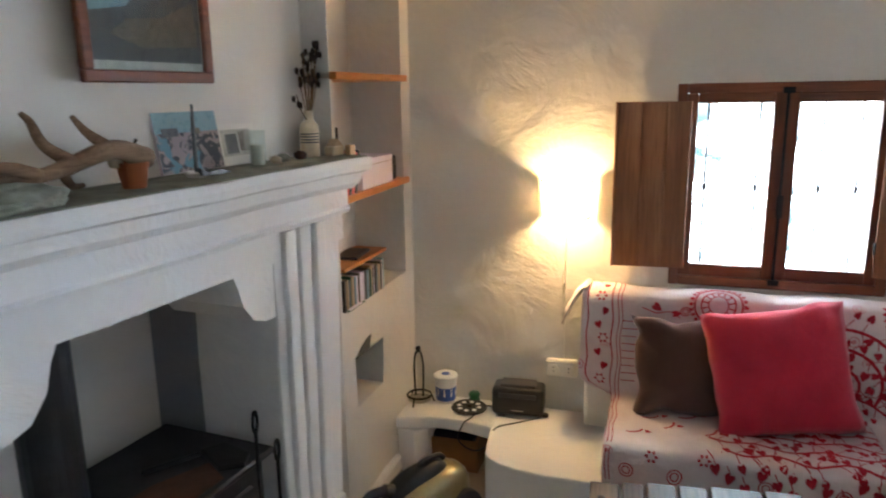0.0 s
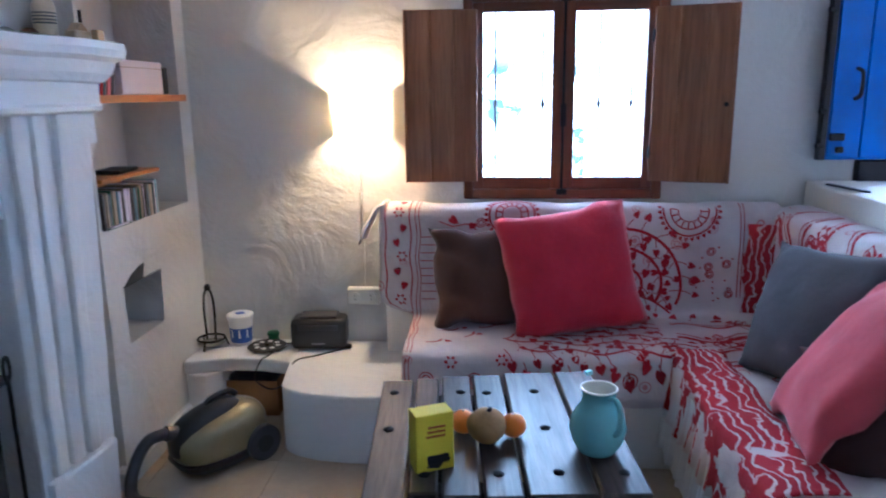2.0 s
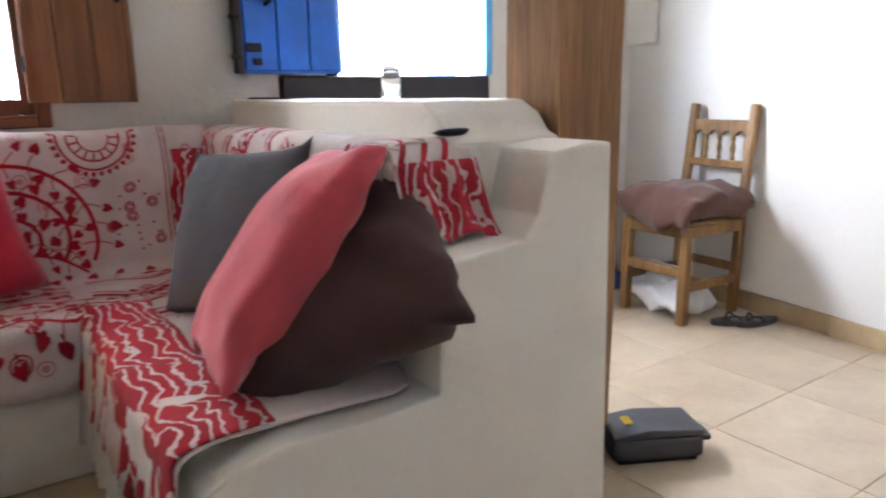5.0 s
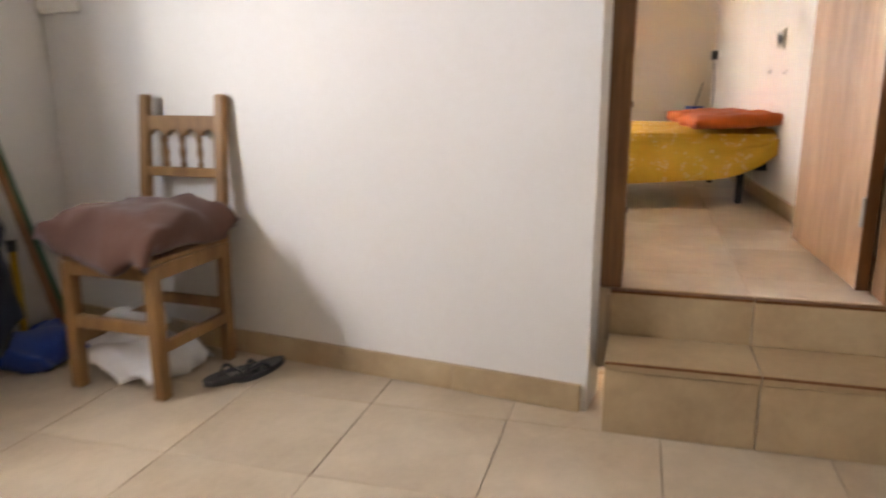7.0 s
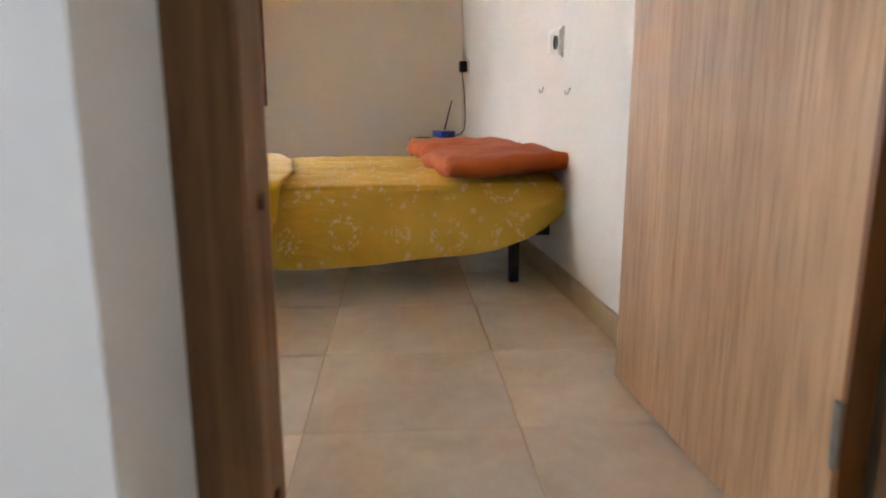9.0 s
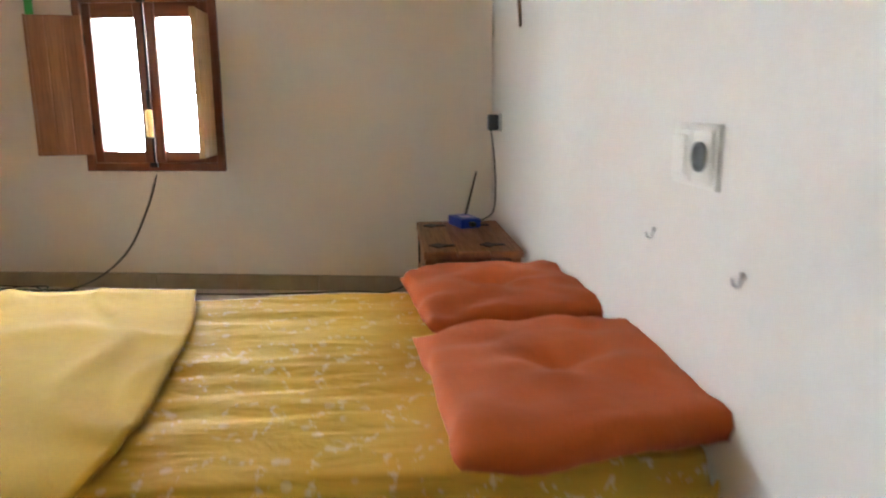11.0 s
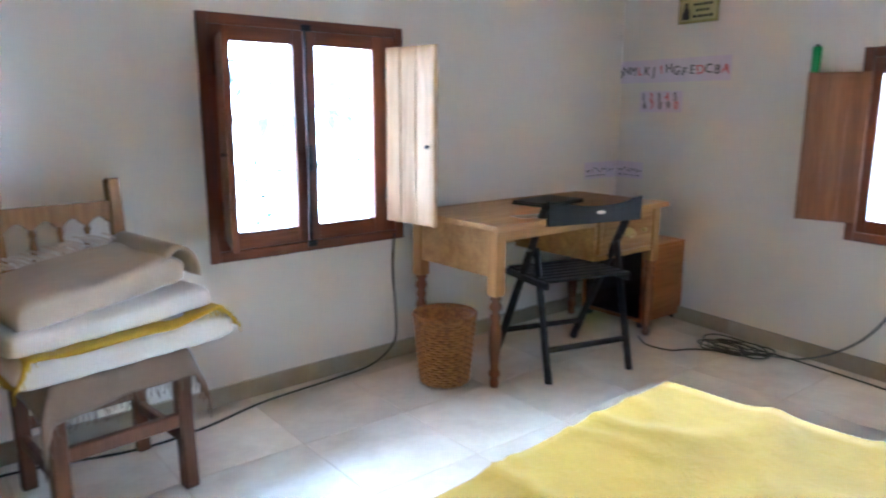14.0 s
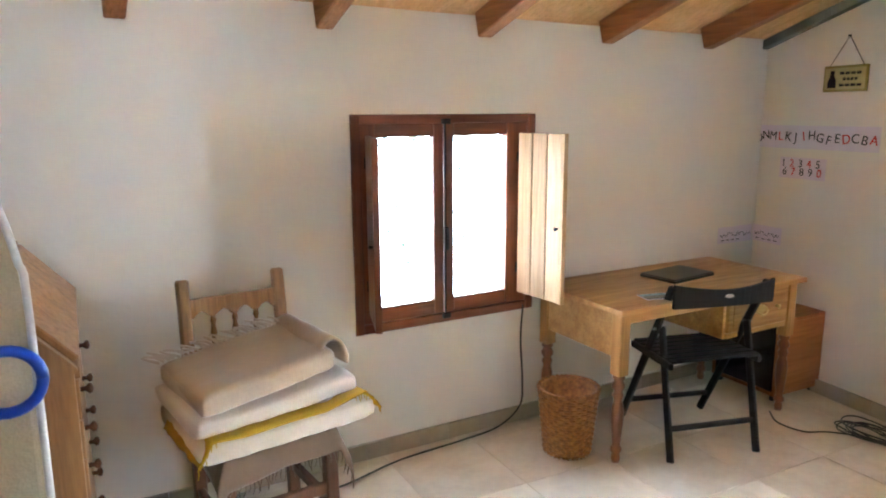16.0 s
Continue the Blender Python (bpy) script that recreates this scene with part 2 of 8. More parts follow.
M = {
    "wall": plaster("white_plaster", (0.77, 0.75, 0.71), (0.64, 0.59, 0.51), 0.25),
    "lumpy": plaster("lumpy_lime_plaster", (0.72, 0.70, 0.66), (0.56, 0.51, 0.44), 0.58, 0.4),
    "cream": plaster("cream_plaster", (0.85, 0.81, 0.74), (0.79, 0.72, 0.62), 0.22),
    "lime": plaster("whitewash", (0.78, 0.79, 0.80), (0.66, 0.65, 0.63), 0.7),
    "bench": plaster("warm_whitewash", (0.83, 0.80, 0.74), (0.72, 0.67, 0.59), 0.5),
    "frame": wood("reddish_brown_wood", lin((0.36, 0.18, 0.10)), lin((0.55, 0.31, 0.18)), 0.42),
    "frame_h": wood("reddish_brown_wood_rail", lin((0.36, 0.18, 0.10)), lin((0.55, 0.31, 0.18)), 0.42, "X"),
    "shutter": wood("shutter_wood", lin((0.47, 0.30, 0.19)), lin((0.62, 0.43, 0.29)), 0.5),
    # paler wood, for the right-hand bedroom shutters and a small block
    "pale": wood("pale_wood", lin((0.78, 0.62, 0.44)), lin((0.90, 0.76, 0.58)), 0.45),
    "pine": wood("honey_pine", lin((0.64, 0.45, 0.24)), lin((0.80, 0.62, 0.37)), 0.36, "X"),
    "pine_z": wood("honey_pine_upright", lin((0.64, 0.45, 0.24)), lin((0.79, 0.60, 0.36)), 0.38),
    "leg": wood("brown_turned_wood", lin((0.42, 0.24, 0.12)), lin((0.62, 0.38, 0.2)), 0.35),
    "post": wood("old_beam_wood", lin((0.42, 0.29, 0.17)), lin((0.60, 0.43, 0.27)), 0.65),
    "beam": wood("ceiling_beam_wood", lin((0.48, 0.29, 0.14)), lin((0.66, 0.42, 0.22)), 0.5, "Y"),
    "board": wood("ceiling_board", lin((0.80, 0.62, 0.42)), lin((0.90, 0.74, 0.54)), 0.6, "Y"),
    "chair": wood("chair_oak", lin((0.46, 0.32, 0.18)), lin((0.64, 0.48, 0.29)), 0.5),
    "chair_dark": wood("chair_dark_oak", lin((0.30, 0.17, 0.09)), lin((0.44, 0.27, 0.15)), 0.45),
    "table": wood("weathered_grey_wood", lin((0.11, 0.08, 0.07)), lin((0.34, 0.27, 0.23)), 0.40, "Y", 1.0, 0.9),
    "table_dark": wood("table_underframe", lin((0.10, 0.08, 0.08)), lin((0.2, 0.16, 0.14)), 0.5, "X"),
    "trunk": wood("trunk_wood", lin((0.43, 0.25, 0.12)), lin((0.62, 0.39, 0.21)), 0.5, "X"),
    "bureau": wood("bureau_wood", lin((0.50, 0.34, 0.18)), lin((0.64, 0.46, 0.27)), 0.45),
    "cube": wood("orange_veneer", lin((0.62, 0.37, 0.17)), lin((0.72, 0.45, 0.22)), 0.4, "X", 0.6),
    "shelf": wood("orange_shelf_board", lin((0.78, 0.46, 0.2)), lin((0.88, 0.58, 0.29)), 0.4, "Y"),
    "door": wood("oak_veneer_door", lin((0.62, 0.47, 0.33)), lin((0.70, 0.55, 0.40)), 0.62),
    "door_edge": wood("brown_door_edge", lin((0.40, 0.24, 0.10)), lin((0.5, 0.31, 0.14)), 0.4),
    "tile": tile_mat("beige_floor_tile", lin((0.71, 0.63, 0.53)), lin((0.80, 0.73, 0.63))),
    "tile_bed": tile_mat("beige_bedroom_tile", lin((0.80, 0.73, 0.64)), lin((0.90, 0.86, 0.79))),
    "skirt_bed": tile_mat("greyish_skirting_tile", lin((0.62, 0.57, 0.49)), lin((0.71, 0.66, 0.58))),
    "riser": tile_mat("tan_stair_tile", lin((0.66, 0.56, 0.43)), lin((0.76, 0.67, 0.53))),
    "grout": plain("grout", lin((0.68, 0.61, 0.52)), 0.9, 0, 0.1, 9, 120, 0.3),
    # firebox plaster, much darker than the room walls
    "dark_plaster": plaster("dark_grey_plaster", (0.30, 0.31, 0.33), (0.16, 0.16, 0.17), 0.4, 0.6),
    "table_light": wood("weathered_tan_wood", lin((0.22, 0.165, 0.125)), lin((0.37, 0.295, 0.23)), 0.5, "Y", 1.0, 0.8),
    "grout_bed": plain("pale_grout", lin((0.77, 0.70, 0.60)), 0.9, 0, 0.1, 9, 120, 0.3),
    "red": cloth("red_cushion_cloth", lin((0.78, 0.16, 0.26)), 500),
    "coral": cloth("coral_cushion_cloth", lin((0.84, 0.33, 0.38)), 500),
    "brown": cloth("brown_cushion_cloth", lin((0.34, 0.23, 0.19)), 380, 0.15, 0.15),
    "plum": cloth("dark_plum_cushion_cloth", lin((0.31, 0.21, 0.21)), 380, 0.15, 0.1),
    "grey": cloth("grey_cushion_cloth", lin((0.31, 0.30, 0.32)), 380, 0.15, 0.1),
    "mauve": cloth("brown_seat_cloth", lin((0.35, 0.225, 0.175)), 300, 0.15, 0.15),
    "orange": cloth("burnt_orange_cloth", lin((0.73, 0.34, 0.08)), 420, 0.16, 0.04),
    "yellow": cloth("yellow_blanket_wool", lin((0.74, 0.59, 0.05)), 260, 0.14, 0.04),
    "wool": cloth("cream_wool", lin((0.86, 0.80, 0.72)), 240, 0.1, 0.4),
    "tan": cloth("tan_wool", lin((0.72, 0.63, 0.52)), 240, 0.1, 0.4),
    "khaki": cloth("khaki_cloth", lin((0.48, 0.38, 0.28)), 240, 0.15, 0.3),
    "white_cloth": cloth("white_cloth", lin((0.86, 0.85, 0.84)), 300, 0.06, 0.2),
    "cream_cloth": cloth("cream_padded_cloth", lin((0.80, 0.74, 0.62)), 300, 0.06, 0.2),
    "blue_cloth": cloth("blue_cloth", lin((0.13, 0.28, 0.60)), 260, 0.2, 0.2),
    "navy": cloth("dark_navy_cloth", lin((0.10, 0.13, 0.2)), 260, 0.2, 0.2),
    "iron": plain("black_iron", (0.022, 0.022, 0.024), 0.55, 0.7, 0.3, 12, 140, 0.35),
    "stove": plain("cast_iron", (0.03, 0.03, 0.034), 0.42, 0.5, 0.3, 9, 160, 0.3),
    "rust": plain("rusty_top", (0.10, 0.045, 0.025), 0.6, 0.3, 0.5, 9, 90, 0.3),
    "black": plain("black_plastic", (0.018, 0.018, 0.02), 0.35, 0, 0.2, 8, 200, 0.05),
    "black_wood": wood("black_stained_wood", lin((0.04, 0.035, 0.035)), lin((0.09, 0.08, 0.075)), 0.5),
    "gold": plain("champagne_plastic", (0.33, 0.28, 0.16), 0.3, 0.55, 0.06, 3, 400, 0.0),
    "smoke": plain("dark_grey_plastic", (0.05, 0.05, 0.056), 0.4, 0, 0.2, 8, 200, 0.05),
    "jug": plain("turquoise_glaze", lin((0.50, 0.74, 0.76)), 0.16, 0, 0.1, 5, 90, 0.04),
    "cream_glaze": plain("cream_glaze", lin((0.9, 0.88, 0.82)), 0.2, 0, 0.05),
    "ybox": plain("yellow_card", lin((0.85, 0.78, 0.16)), 0.5, 0, 0.06, 4, 80, 0.03),
    "card": plain("brown_cardboard", lin((0.58, 0.43, 0.28)), 0.85, 0, 0.12, 6, 90, 0.1),
    "orange_fruit": plain("orange_peel", lin((0.93, 0.52, 0.09)), 0.42, 0, 0.1, 9, 170, 0.5),
    "bread": plain("brown_rind", lin((0.66, 0.51, 0.33)), 0.75, 0, 0.3, 14, 60, 0.6),
    "terracotta": plain("terracotta", lin((0.62, 0.34, 0.18)), 0.8, 0, 0.2, 9, 90, 0.3),
    "stone": plain("grey_green_stone", lin((0.52, 0.53, 0.48)), 0.85, 0, 0.35, 16, 60, 0.8),
    "driftwood": wood("driftwood", lin((0.42, 0.32, 0.24)), lin((0.62, 0.51, 0.41)), 0.8, "X", 2.0),
    "dry": plain("dry_stems", lin((0.44, 0.36, 0.26)), 0.9, 0, 0.3),
    "pod": plain("dark_seed_pods", lin((0.20, 0.15, 0.12)), 0.85, 0, 0.3),
    "shellw": plain("pale_shell", lin((0.80, 0.74, 0.64)), 0.4, 0, 0.15, 30, 90, 0.3),
    "white": plain("white_plastic", lin((0.90, 0.89, 0.86)), 0.35, 0, 0.04, 6, 150, 0.04),
    "tubw": plain("white_tub_plastic", lin((0.88, 0.89, 0.90)), 0.3, 0, 0.03),
    "label_blue": plain("blue_print", lin((0.20, 0.34, 0.66)), 0.4, 0, 0.1),
    "green": plain("green_plastic", lin((0.05, 0.32, 0.20)), 0.4, 0, 0.15),
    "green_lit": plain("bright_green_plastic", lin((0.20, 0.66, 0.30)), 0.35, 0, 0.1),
    "bluep": plain("blue_paint", lin((0.04, 0.40, 0.78)), 0.45, 0, 0.16, 7, 90, 0.2),
    "bluep2": plain("pale_blue_paint", lin((0.34, 0.64, 0.86)), 0.5, 0, 0.1, 7, 90, 0.2),
    "darkwood": plain("dark_painted_wood", lin((0.13, 0.11, 0.13)), 0.55, 0, 0.2),
    "bluebox": plain("blue_plastic", lin((0.06, 0.25, 0.66)), 0.35, 0, 0.1),
    "wicker": None,
    "paper": plain("white_paper", lin((0.90, 0.86, 0.90)), 0.8, 0, 0.03, 9, 150, 0.05),
    "ink": plain("black_ink", (0.02, 0.02, 0.025), 0.7, 0, 0.1),
    "ink_red": plain("red_ink", lin((0.80, 0.12, 0.12)), 0.7, 0, 0.1),
    "ink_pink": plain("pink_ink", lin((0.86, 0.45, 0.45)), 0.7, 0, 0.1),
    "sign": plain("olive_sign_board", lin((0.62, 0.58, 0.34)), 0.6, 0, 0.12),
    "sign_in": plain("cream_sign_face", lin((0.76, 0.72, 0.52)), 0.6, 0, 0.08),
    "steel": plain("galvanised_steel", lin((0.62, 0.62, 0.60)), 0.35, 0.9, 0.15),
    "brass": plain("pale_brass", lin((0.80, 0.70, 0.48)), 0.35, 0.8, 0.1),
    "screen": plain("dark_glass", (0.012, 0.012, 0.015), 0.1, 0, 0.1, 5, 50, 0.0),
    "outdoor": plain("dry_earth", lin((0.66, 0.62, 0.54)), 0.95, 0, 0.3, 1.5, 30, 0.5),
    "leaf": plain("leaf_green", (0.035, 0.06, 0.04), 0.6, 0, 0.35, 9, 60, 0.2),
    "slate": plain("slate_grey", lin((0.42, 0.42, 0.42)), 0.8, 0, 0.2),
    "sea": plain("print_blue", lin((0.50, 0.64, 0.70)), 0.3, 0, 0.1),
    "hill": plain("print_slate", lin((0.30, 0.32, 0.34)), 0.3, 0, 0.3, 30, 90, 0.0),
    "town": plain("print_ochre", lin((0.42, 0.39, 0.35)), 0.3, 0, 0.4, 60, 90, 0.0),
    "pale_print": plain("print_pale", lin((0.74, 0.74, 0.70)), 0.3, 0, 0.15, 40, 90, 0.0),
    "cork": plain("white_tie", lin((0.85, 0.85, 0.82)), 0.6, 0, 0.05),
}


def wicker_mat():
    n = Nodes("woven_wicker")
    co = n.coord((1, 1, 1))
    w = n.noise(co, 45, 3)
    col = n.mix(n.ramp(w, (0.3, 0.0), (0.7, 1.0)), lin((0.46, 0.26, 0.10)), lin((0.70, 0.46, 0.21)))
    return n.done(col, 0.55, 0.0, n.bump(w, 0.3, 0.004))


M["wicker"] = wicker_mat()


def glass_mat():
    n = Nodes("window_glass")
    out = n.t.nodes["Material Output"]
    tr, gl, mx = n.add("BsdfTransparent"), n.add("BsdfGlossy"), n.add("MixShader")
    tr.inputs[0].default_value, gl.inputs[1].default_value, mx.inputs[0].default_value = (0.95, 0.98, 0.98, 1), 0.02, 0.06
    n.link(tr.outputs[0], mx.inputs[1])
    n.link(gl.outputs[0], mx.inputs[2])
    n.link(mx.outputs[0], out.inputs[0])
    return n.m


M["glass"] = glass_mat()


def clear_mat():
    n = Nodes("clear_glass")
    n.b.inputs["Transmission Weight"].default_value = 1.0
    return n.done((0.95, 0.96, 0.96), 0.03)


M["clear"] = clear_mat()


def shade_mat():
    n = Nodes("parchment_lamp_shade")
    out = n.t.nodes["Material Output"]
    tl, df, mx = n.add("BsdfTranslucent"), n.add("BsdfDiffuse"), n.add("MixShader")
    g = n.noise(n.coord(), 90, 3)
    col = n.mix(n.ramp(g, (0.3, 0.0), (0.7, 1.0)), (0.80, 0.70, 0.50), (0.9, 0.82, 0.64))
    n.link(col, tl.inputs[0])
    n.link(col, df.inputs[0])
    mx.inputs[0].default_value = 0.72
    n.link(tl.outputs[0], mx.inputs[1])
    n.link(df.outputs[0], mx.inputs[2])
    n.link(mx.outputs[0], out.inputs[0])
    return n.m


M["shade"] = shade_mat()


def glow(name, c, strength):
    n = Nodes(name)
    g = n.noise(n.coord(), 1.6, 5, 0.6)
    col = n.mix(n.ramp(g, (0.35, 0.0), (0.7, 1.0)), tuple(v * 0.86 for v in c), c)
    n.link(col, n.b.inputs["Emission Color"])
    n.b.inputs["Emission Strength"].default_value = strength
    return n.done((0.02, 0.02, 0.02), 1.0)


M["bulb"] = glow("lit_bulb", (1.0, 0.72, 0.36), 30.0)


def far_garden(name, sky, leafage, strength, lo, hi):
    """A hazy, sunlit garden: bright sky with patches of pale foliage."""
    n = Nodes(name)
    co = n.coord()
    sep = n.add("SeparateXYZ")
    n.link(co, sep.inputs[0])
    leafy = n.ramp(n.noise(co, 2.6, 6, 0.72, 0.6), (lo, 0.0), (hi, 1.0))
    k = n.math("MULTIPLY", leafy, n.ramp(sep.outputs["Z"], (0.0, 1.0), (0.9, 0.35)))
    col = n.mix(k, sky, leafage)
    n.link(col, n.b.inputs["Emission Color"])
    n.b.inputs["Emission Strength"].default_value = strength
    return n.done((0.02, 0.02, 0.02), 1.0)


M["day_living"] = far_garden("hazy_garden", (0.80, 0.94, 1.0), (0.008, 0.022, 0.028), 6.0, 0.46, 0.60)
M["day_entry"] = glow("bright_yard_entry", (0.80, 0.90, 1.0), 7.0)
M["day_bed"] = far_garden("hazy_garden_north", (0.86, 0.94, 1.0), (0.005, 0.010, 0.009), 28.0, 0.50, 0.585)
M["day_bed_e"] = glow("bright_sky_bedroom_east", (0.90, 0.95, 1.0), 48.0)


def print_mat():
    """Off-white cotton with faint small florets between the large printed motifs."""
    n = Nodes("red_printed_cotton")
    co = n.coord()
    small = n.add("TexVoronoi", Scale=8.0, Randomness=0.9)
    n.link(co, small.inputs["Vector"])
    rings = n.math("GREATER_THAN", n.math("SINE", n.math("MULTIPLY", small.outputs["Distance"], 75.0)), 0.2)
    floret = n.math("MULTIPLY", rings, n.ramp(small.outputs["Distance"], (0.20, 1.0), (0.215, 0.0)))
    area = n.ramp(n.noise(co, 3.1, 2), (0.55, 0.0), (0.58, 1.0))
    w, fade = n.noise(co, 420, 2), n.noise(co, 4, 3)
    ink = n.mix(n.ramp(fade, (0.3, 0.0), (0.7, 1.0)), lin((0.66, 0.10, 0.18)), lin((0.80, 0.24, 0.28)))
    base = n.mix(n.ramp(fade, (0.3, 0.0), (0.7, 1.0)), lin((0.78, 0.72, 0.72)), lin((0.88, 0.84, 0.83)))
    col = n.mix(n.math("MULTIPLY", n.math("MULTIPLY", floret, area), 0.6), base, ink)
    folds = n.noise(co, 11, 4, 0.6, 0.5)
    return n.done(col, 0.95, 0.0, n.bump(w, 0.3, 0.002, n.bump(folds, 0.45, 0.02)))


M["print"] = print_mat()
M["print_red"] = cloth("red_textile_print", lin((0.70, 0.10, 0.18)), 420, 0.16, 0.05)


def postcard_mat():
    """A small printed town and sea picture: patches of slate, pale pink and teal."""
    n = Nodes("seaside_print")
    co = n.coord()
    a, b = n.noise(co, 26, 4, 0.6, 1.2), n.noise(co, 15, 3, 0.5, 0.8)
    col = n.mix(n.ramp(a, (0.46, 0.0), (0.50, 1.0)), lin((0.16, 0.20, 0.25)), lin((0.60, 0.55, 0.56)))
    col = n.mix(n.ramp(b, (0.58, 0.0), (0.62, 1.0)), col, lin((0.34, 0.52, 0.60)))
    return n.done(col, 0.3)


M["postcard"] = postcard_mat()


def border_mat():
    """The throw's border: dense red with pale scrolls."""
    n = Nodes("red_border_cotton")
    co = n.coord()
    lines = n.add("TexWave", Scale=10.0, Distortion=13.0, Detail=3.0)
    n.link(co, lines.inputs["Vector"])
    pale = n.ramp(lines.outputs["Fac"], (0.82, 0.0), (0.89, 1.0))
    fade = n.noise(co, 5, 3)
    ink = n.mix(n.ramp(fade, (0.3, 0.0), (0.7, 1.0)), lin((0.60, 0.08, 0.16)), lin((0.76, 0.18, 0.24)))
    col = n.mix(pale, ink, lin((0.84, 0.76, 0.76)))
    folds = n.noise(co, 13, 4, 0.6, 0.5)
    return n.done(col, 0.95, 0.0, n.bump(folds, 0.45, 0.02))


M["border"] = border_mat()


def spread_mat():
    """Mustard bedspread with a faint white floral print."""
    n = Nodes("mustard_printed_bedspread")
    co = n.coord()
    cell = n.add("TexVoronoi", Scale=5.5, Randomness=0.25)
    n.link(co, cell.inputs["Vector"])
    ring = n.ramp(cell.outputs["Distance"], (0.30, 0.0), (0.34, 1.0), (0.40, 1.0), (0.44, 0.0))
    specks = n.ramp(n.noise(co, 70, 2), (0.55, 0.0), (0.6, 1.0))
    star = n.add("TexVoronoi", Scale=24.0)
    n.link(co, star.inputs["Vector"])
    bits = n.ramp(star.outputs["Distance"], (0.22, 1.0), (0.27, 0.0))
    area = n.ramp(n.noise(co, 7, 2), (0.5, 0.0), (0.56, 1.0))
    p = n.math("MAXIMUM", n.math("MULTIPLY", ring, specks), n.math("MULTIPLY", n.math("MULTIPLY", bits, area), 0.7))
    big = n.noise(co, 3, 4)
    base = n.mix(n.ramp(big, (0.3, 0.0), (0.7, 1.0)), lin((0.76, 0.60, 0.15)), lin((0.86, 0.71, 0.26)))
    col = n.mix(n.math("MULTIPLY", p, 0.62), base, lin((0.90, 0.86, 0.70)))
    crease = n.noise(n.coord((14, 3, 8)), 1.4, 5, 0.6, 0.8)
    b = n.bump(n.noise(co, 300, 2), 0.3, 0.002, n.bump(crease, 0.6, 0.02))
    return n.done(col, 0.8, 0.0, b)


M["spread"] = spread_mat()


# ---- building helpers ----
def part(name, bm, material, parent=None, label="", smooth=False):
    """Links a bmesh as one mesh object, under a thing or a part."""
    me = bpy.data.meshes.new(name)
    bmesh.ops.recalc_face_normals(bm, faces=bm.faces)
    if smooth:
        for f in bm.faces:
            f.smooth = True
    bm.to_mesh(me)
    bm.free()
    me.materials.append(M[material])
    ob = new(name, me)
    if parent is not None:
        ob.parent = parent
    if label:
        ob["label"] = label
    return ob


def thing(name, at, label, category, rz=0.0, group="", kind=""):
    ob = new(name)
    ob.matrix_world = pose(*at, 0, 0, rz)
    return tagged(ob, label, category, group, kind)


def setting(ob, label, category):
    return tagged(ob, label, category, "", "structure")


def box(x0, y0, z0, x1, y1, z1, bevel=0.0, bm=None, m=None, seg=1):
    """A box between two corners, added to bm."""
    own = bmesh.new()
    bmesh.ops.create_cube(own, size=1)
    for v in own.verts:
        v.co = Vector(((v.co.x + 0.5) * (x1 - x0) + x0, (v.co.y + 0.5) * (y1 - y0) + y0, (v.co.z + 0.5) * (z1 - z0) + z0))
    if bevel:
        bmesh.ops.bevel(own, geom=list(own.edges), offset=bevel, segments=seg, profile=0.6, affect="EDGES")
    if m is not None:
        own.transform(m)
    return joined(bm, own)


def joined(bm, own):
    if bm is None:
        return own
    me = bpy.data.meshes.new("tmp")
    own.to_mesh(me)
    own.free()
    bm.from_mesh(me)
    bpy.data.meshes.remove(me)
    return bm


def rod(a, b, r, r2=None, seg=10, bm=None):
    """A round bar from a to b."""
    a, b = Vector(a), Vector(b)
    own = bmesh.new()
    bmesh.ops.create_cone(own, cap_ends=True, segments=seg, radius1=r, radius2=r if r2 is None else r2, depth=(b - a).length)
    own.transform(Matrix.Translation((a + b) / 2) @ (b - a).to_track_quat("Z", "Y").to_matrix().to_4x4())
    return joined(bm, own)


def beam(a, b, w, h, bevel=0.004, bm=None, up=(0, 0, 1)):
    """A square bar from a to b, w wide and h high."""
    a, b = Vector(a), Vector(b)
    d = (b - a).normalized()
    side = d.cross(Vector(up))
    side = side.normalized() if side.length > 1e-4 else Vector((1, 0, 0))
    top = side.cross(d)
    m = Matrix((side, d, top)).transposed().to_4x4()
    m.translation = a
    return box(-w / 2, 0, -h / 2, w / 2, (b - a).length, h / 2, bevel, bm, m)


def lathe(profile, seg=24, bm=None, at=(0, 0, 0), caps=True):
    """Turns (radius, height) pairs round the upright axis."""
    own = bmesh.new()
    rows = []
    for r, z in profile:
        rows.append([own.verts.new((at[0] + r * math.cos(2 * math.pi * i / seg), at[1] + r * math.sin(2 * math.pi * i / seg), at[2] + z)) for i in range(seg)])
    for a, b in zip(rows, rows[1:]):
        for i in range(seg):
            own.faces.new((a[i], a[(i + 1) % seg], b[(i + 1) % seg], b[i]))
    if caps and profile[0][0] > 1e-5:
        own.faces.new(rows[0][::-1])
    if caps and profile[-1][0] > 1e-5:
        own.faces.new(rows[-1])
    bmesh.ops.remove_doubles(own, verts=own.verts, dist=1e-5)
    return joined(bm, own)


def smooth_path(points, n=8):
    """Catmull-Rom points through the given ones."""
    p = [Vector(q) for q in points]
    p = [2 * p[0] - p[1]] + p + [2 * p[-1] - p[-2]]
    out = []
    for i in range(1, len(p) - 2):
        for k in range(n):
            t = k / n
            out.append(0.5 * (2 * p[i] + (p[i + 1] - p[i - 1]) * t + (2 * p[i - 1] - 5 * p[i] + 4 * p[i + 1] - p[i + 2]) * t * t + (3 * p[i] - p[i - 1] - 3 * p[i + 1] + p[i + 2]) * t ** 3))
    return out + [p[-2]]


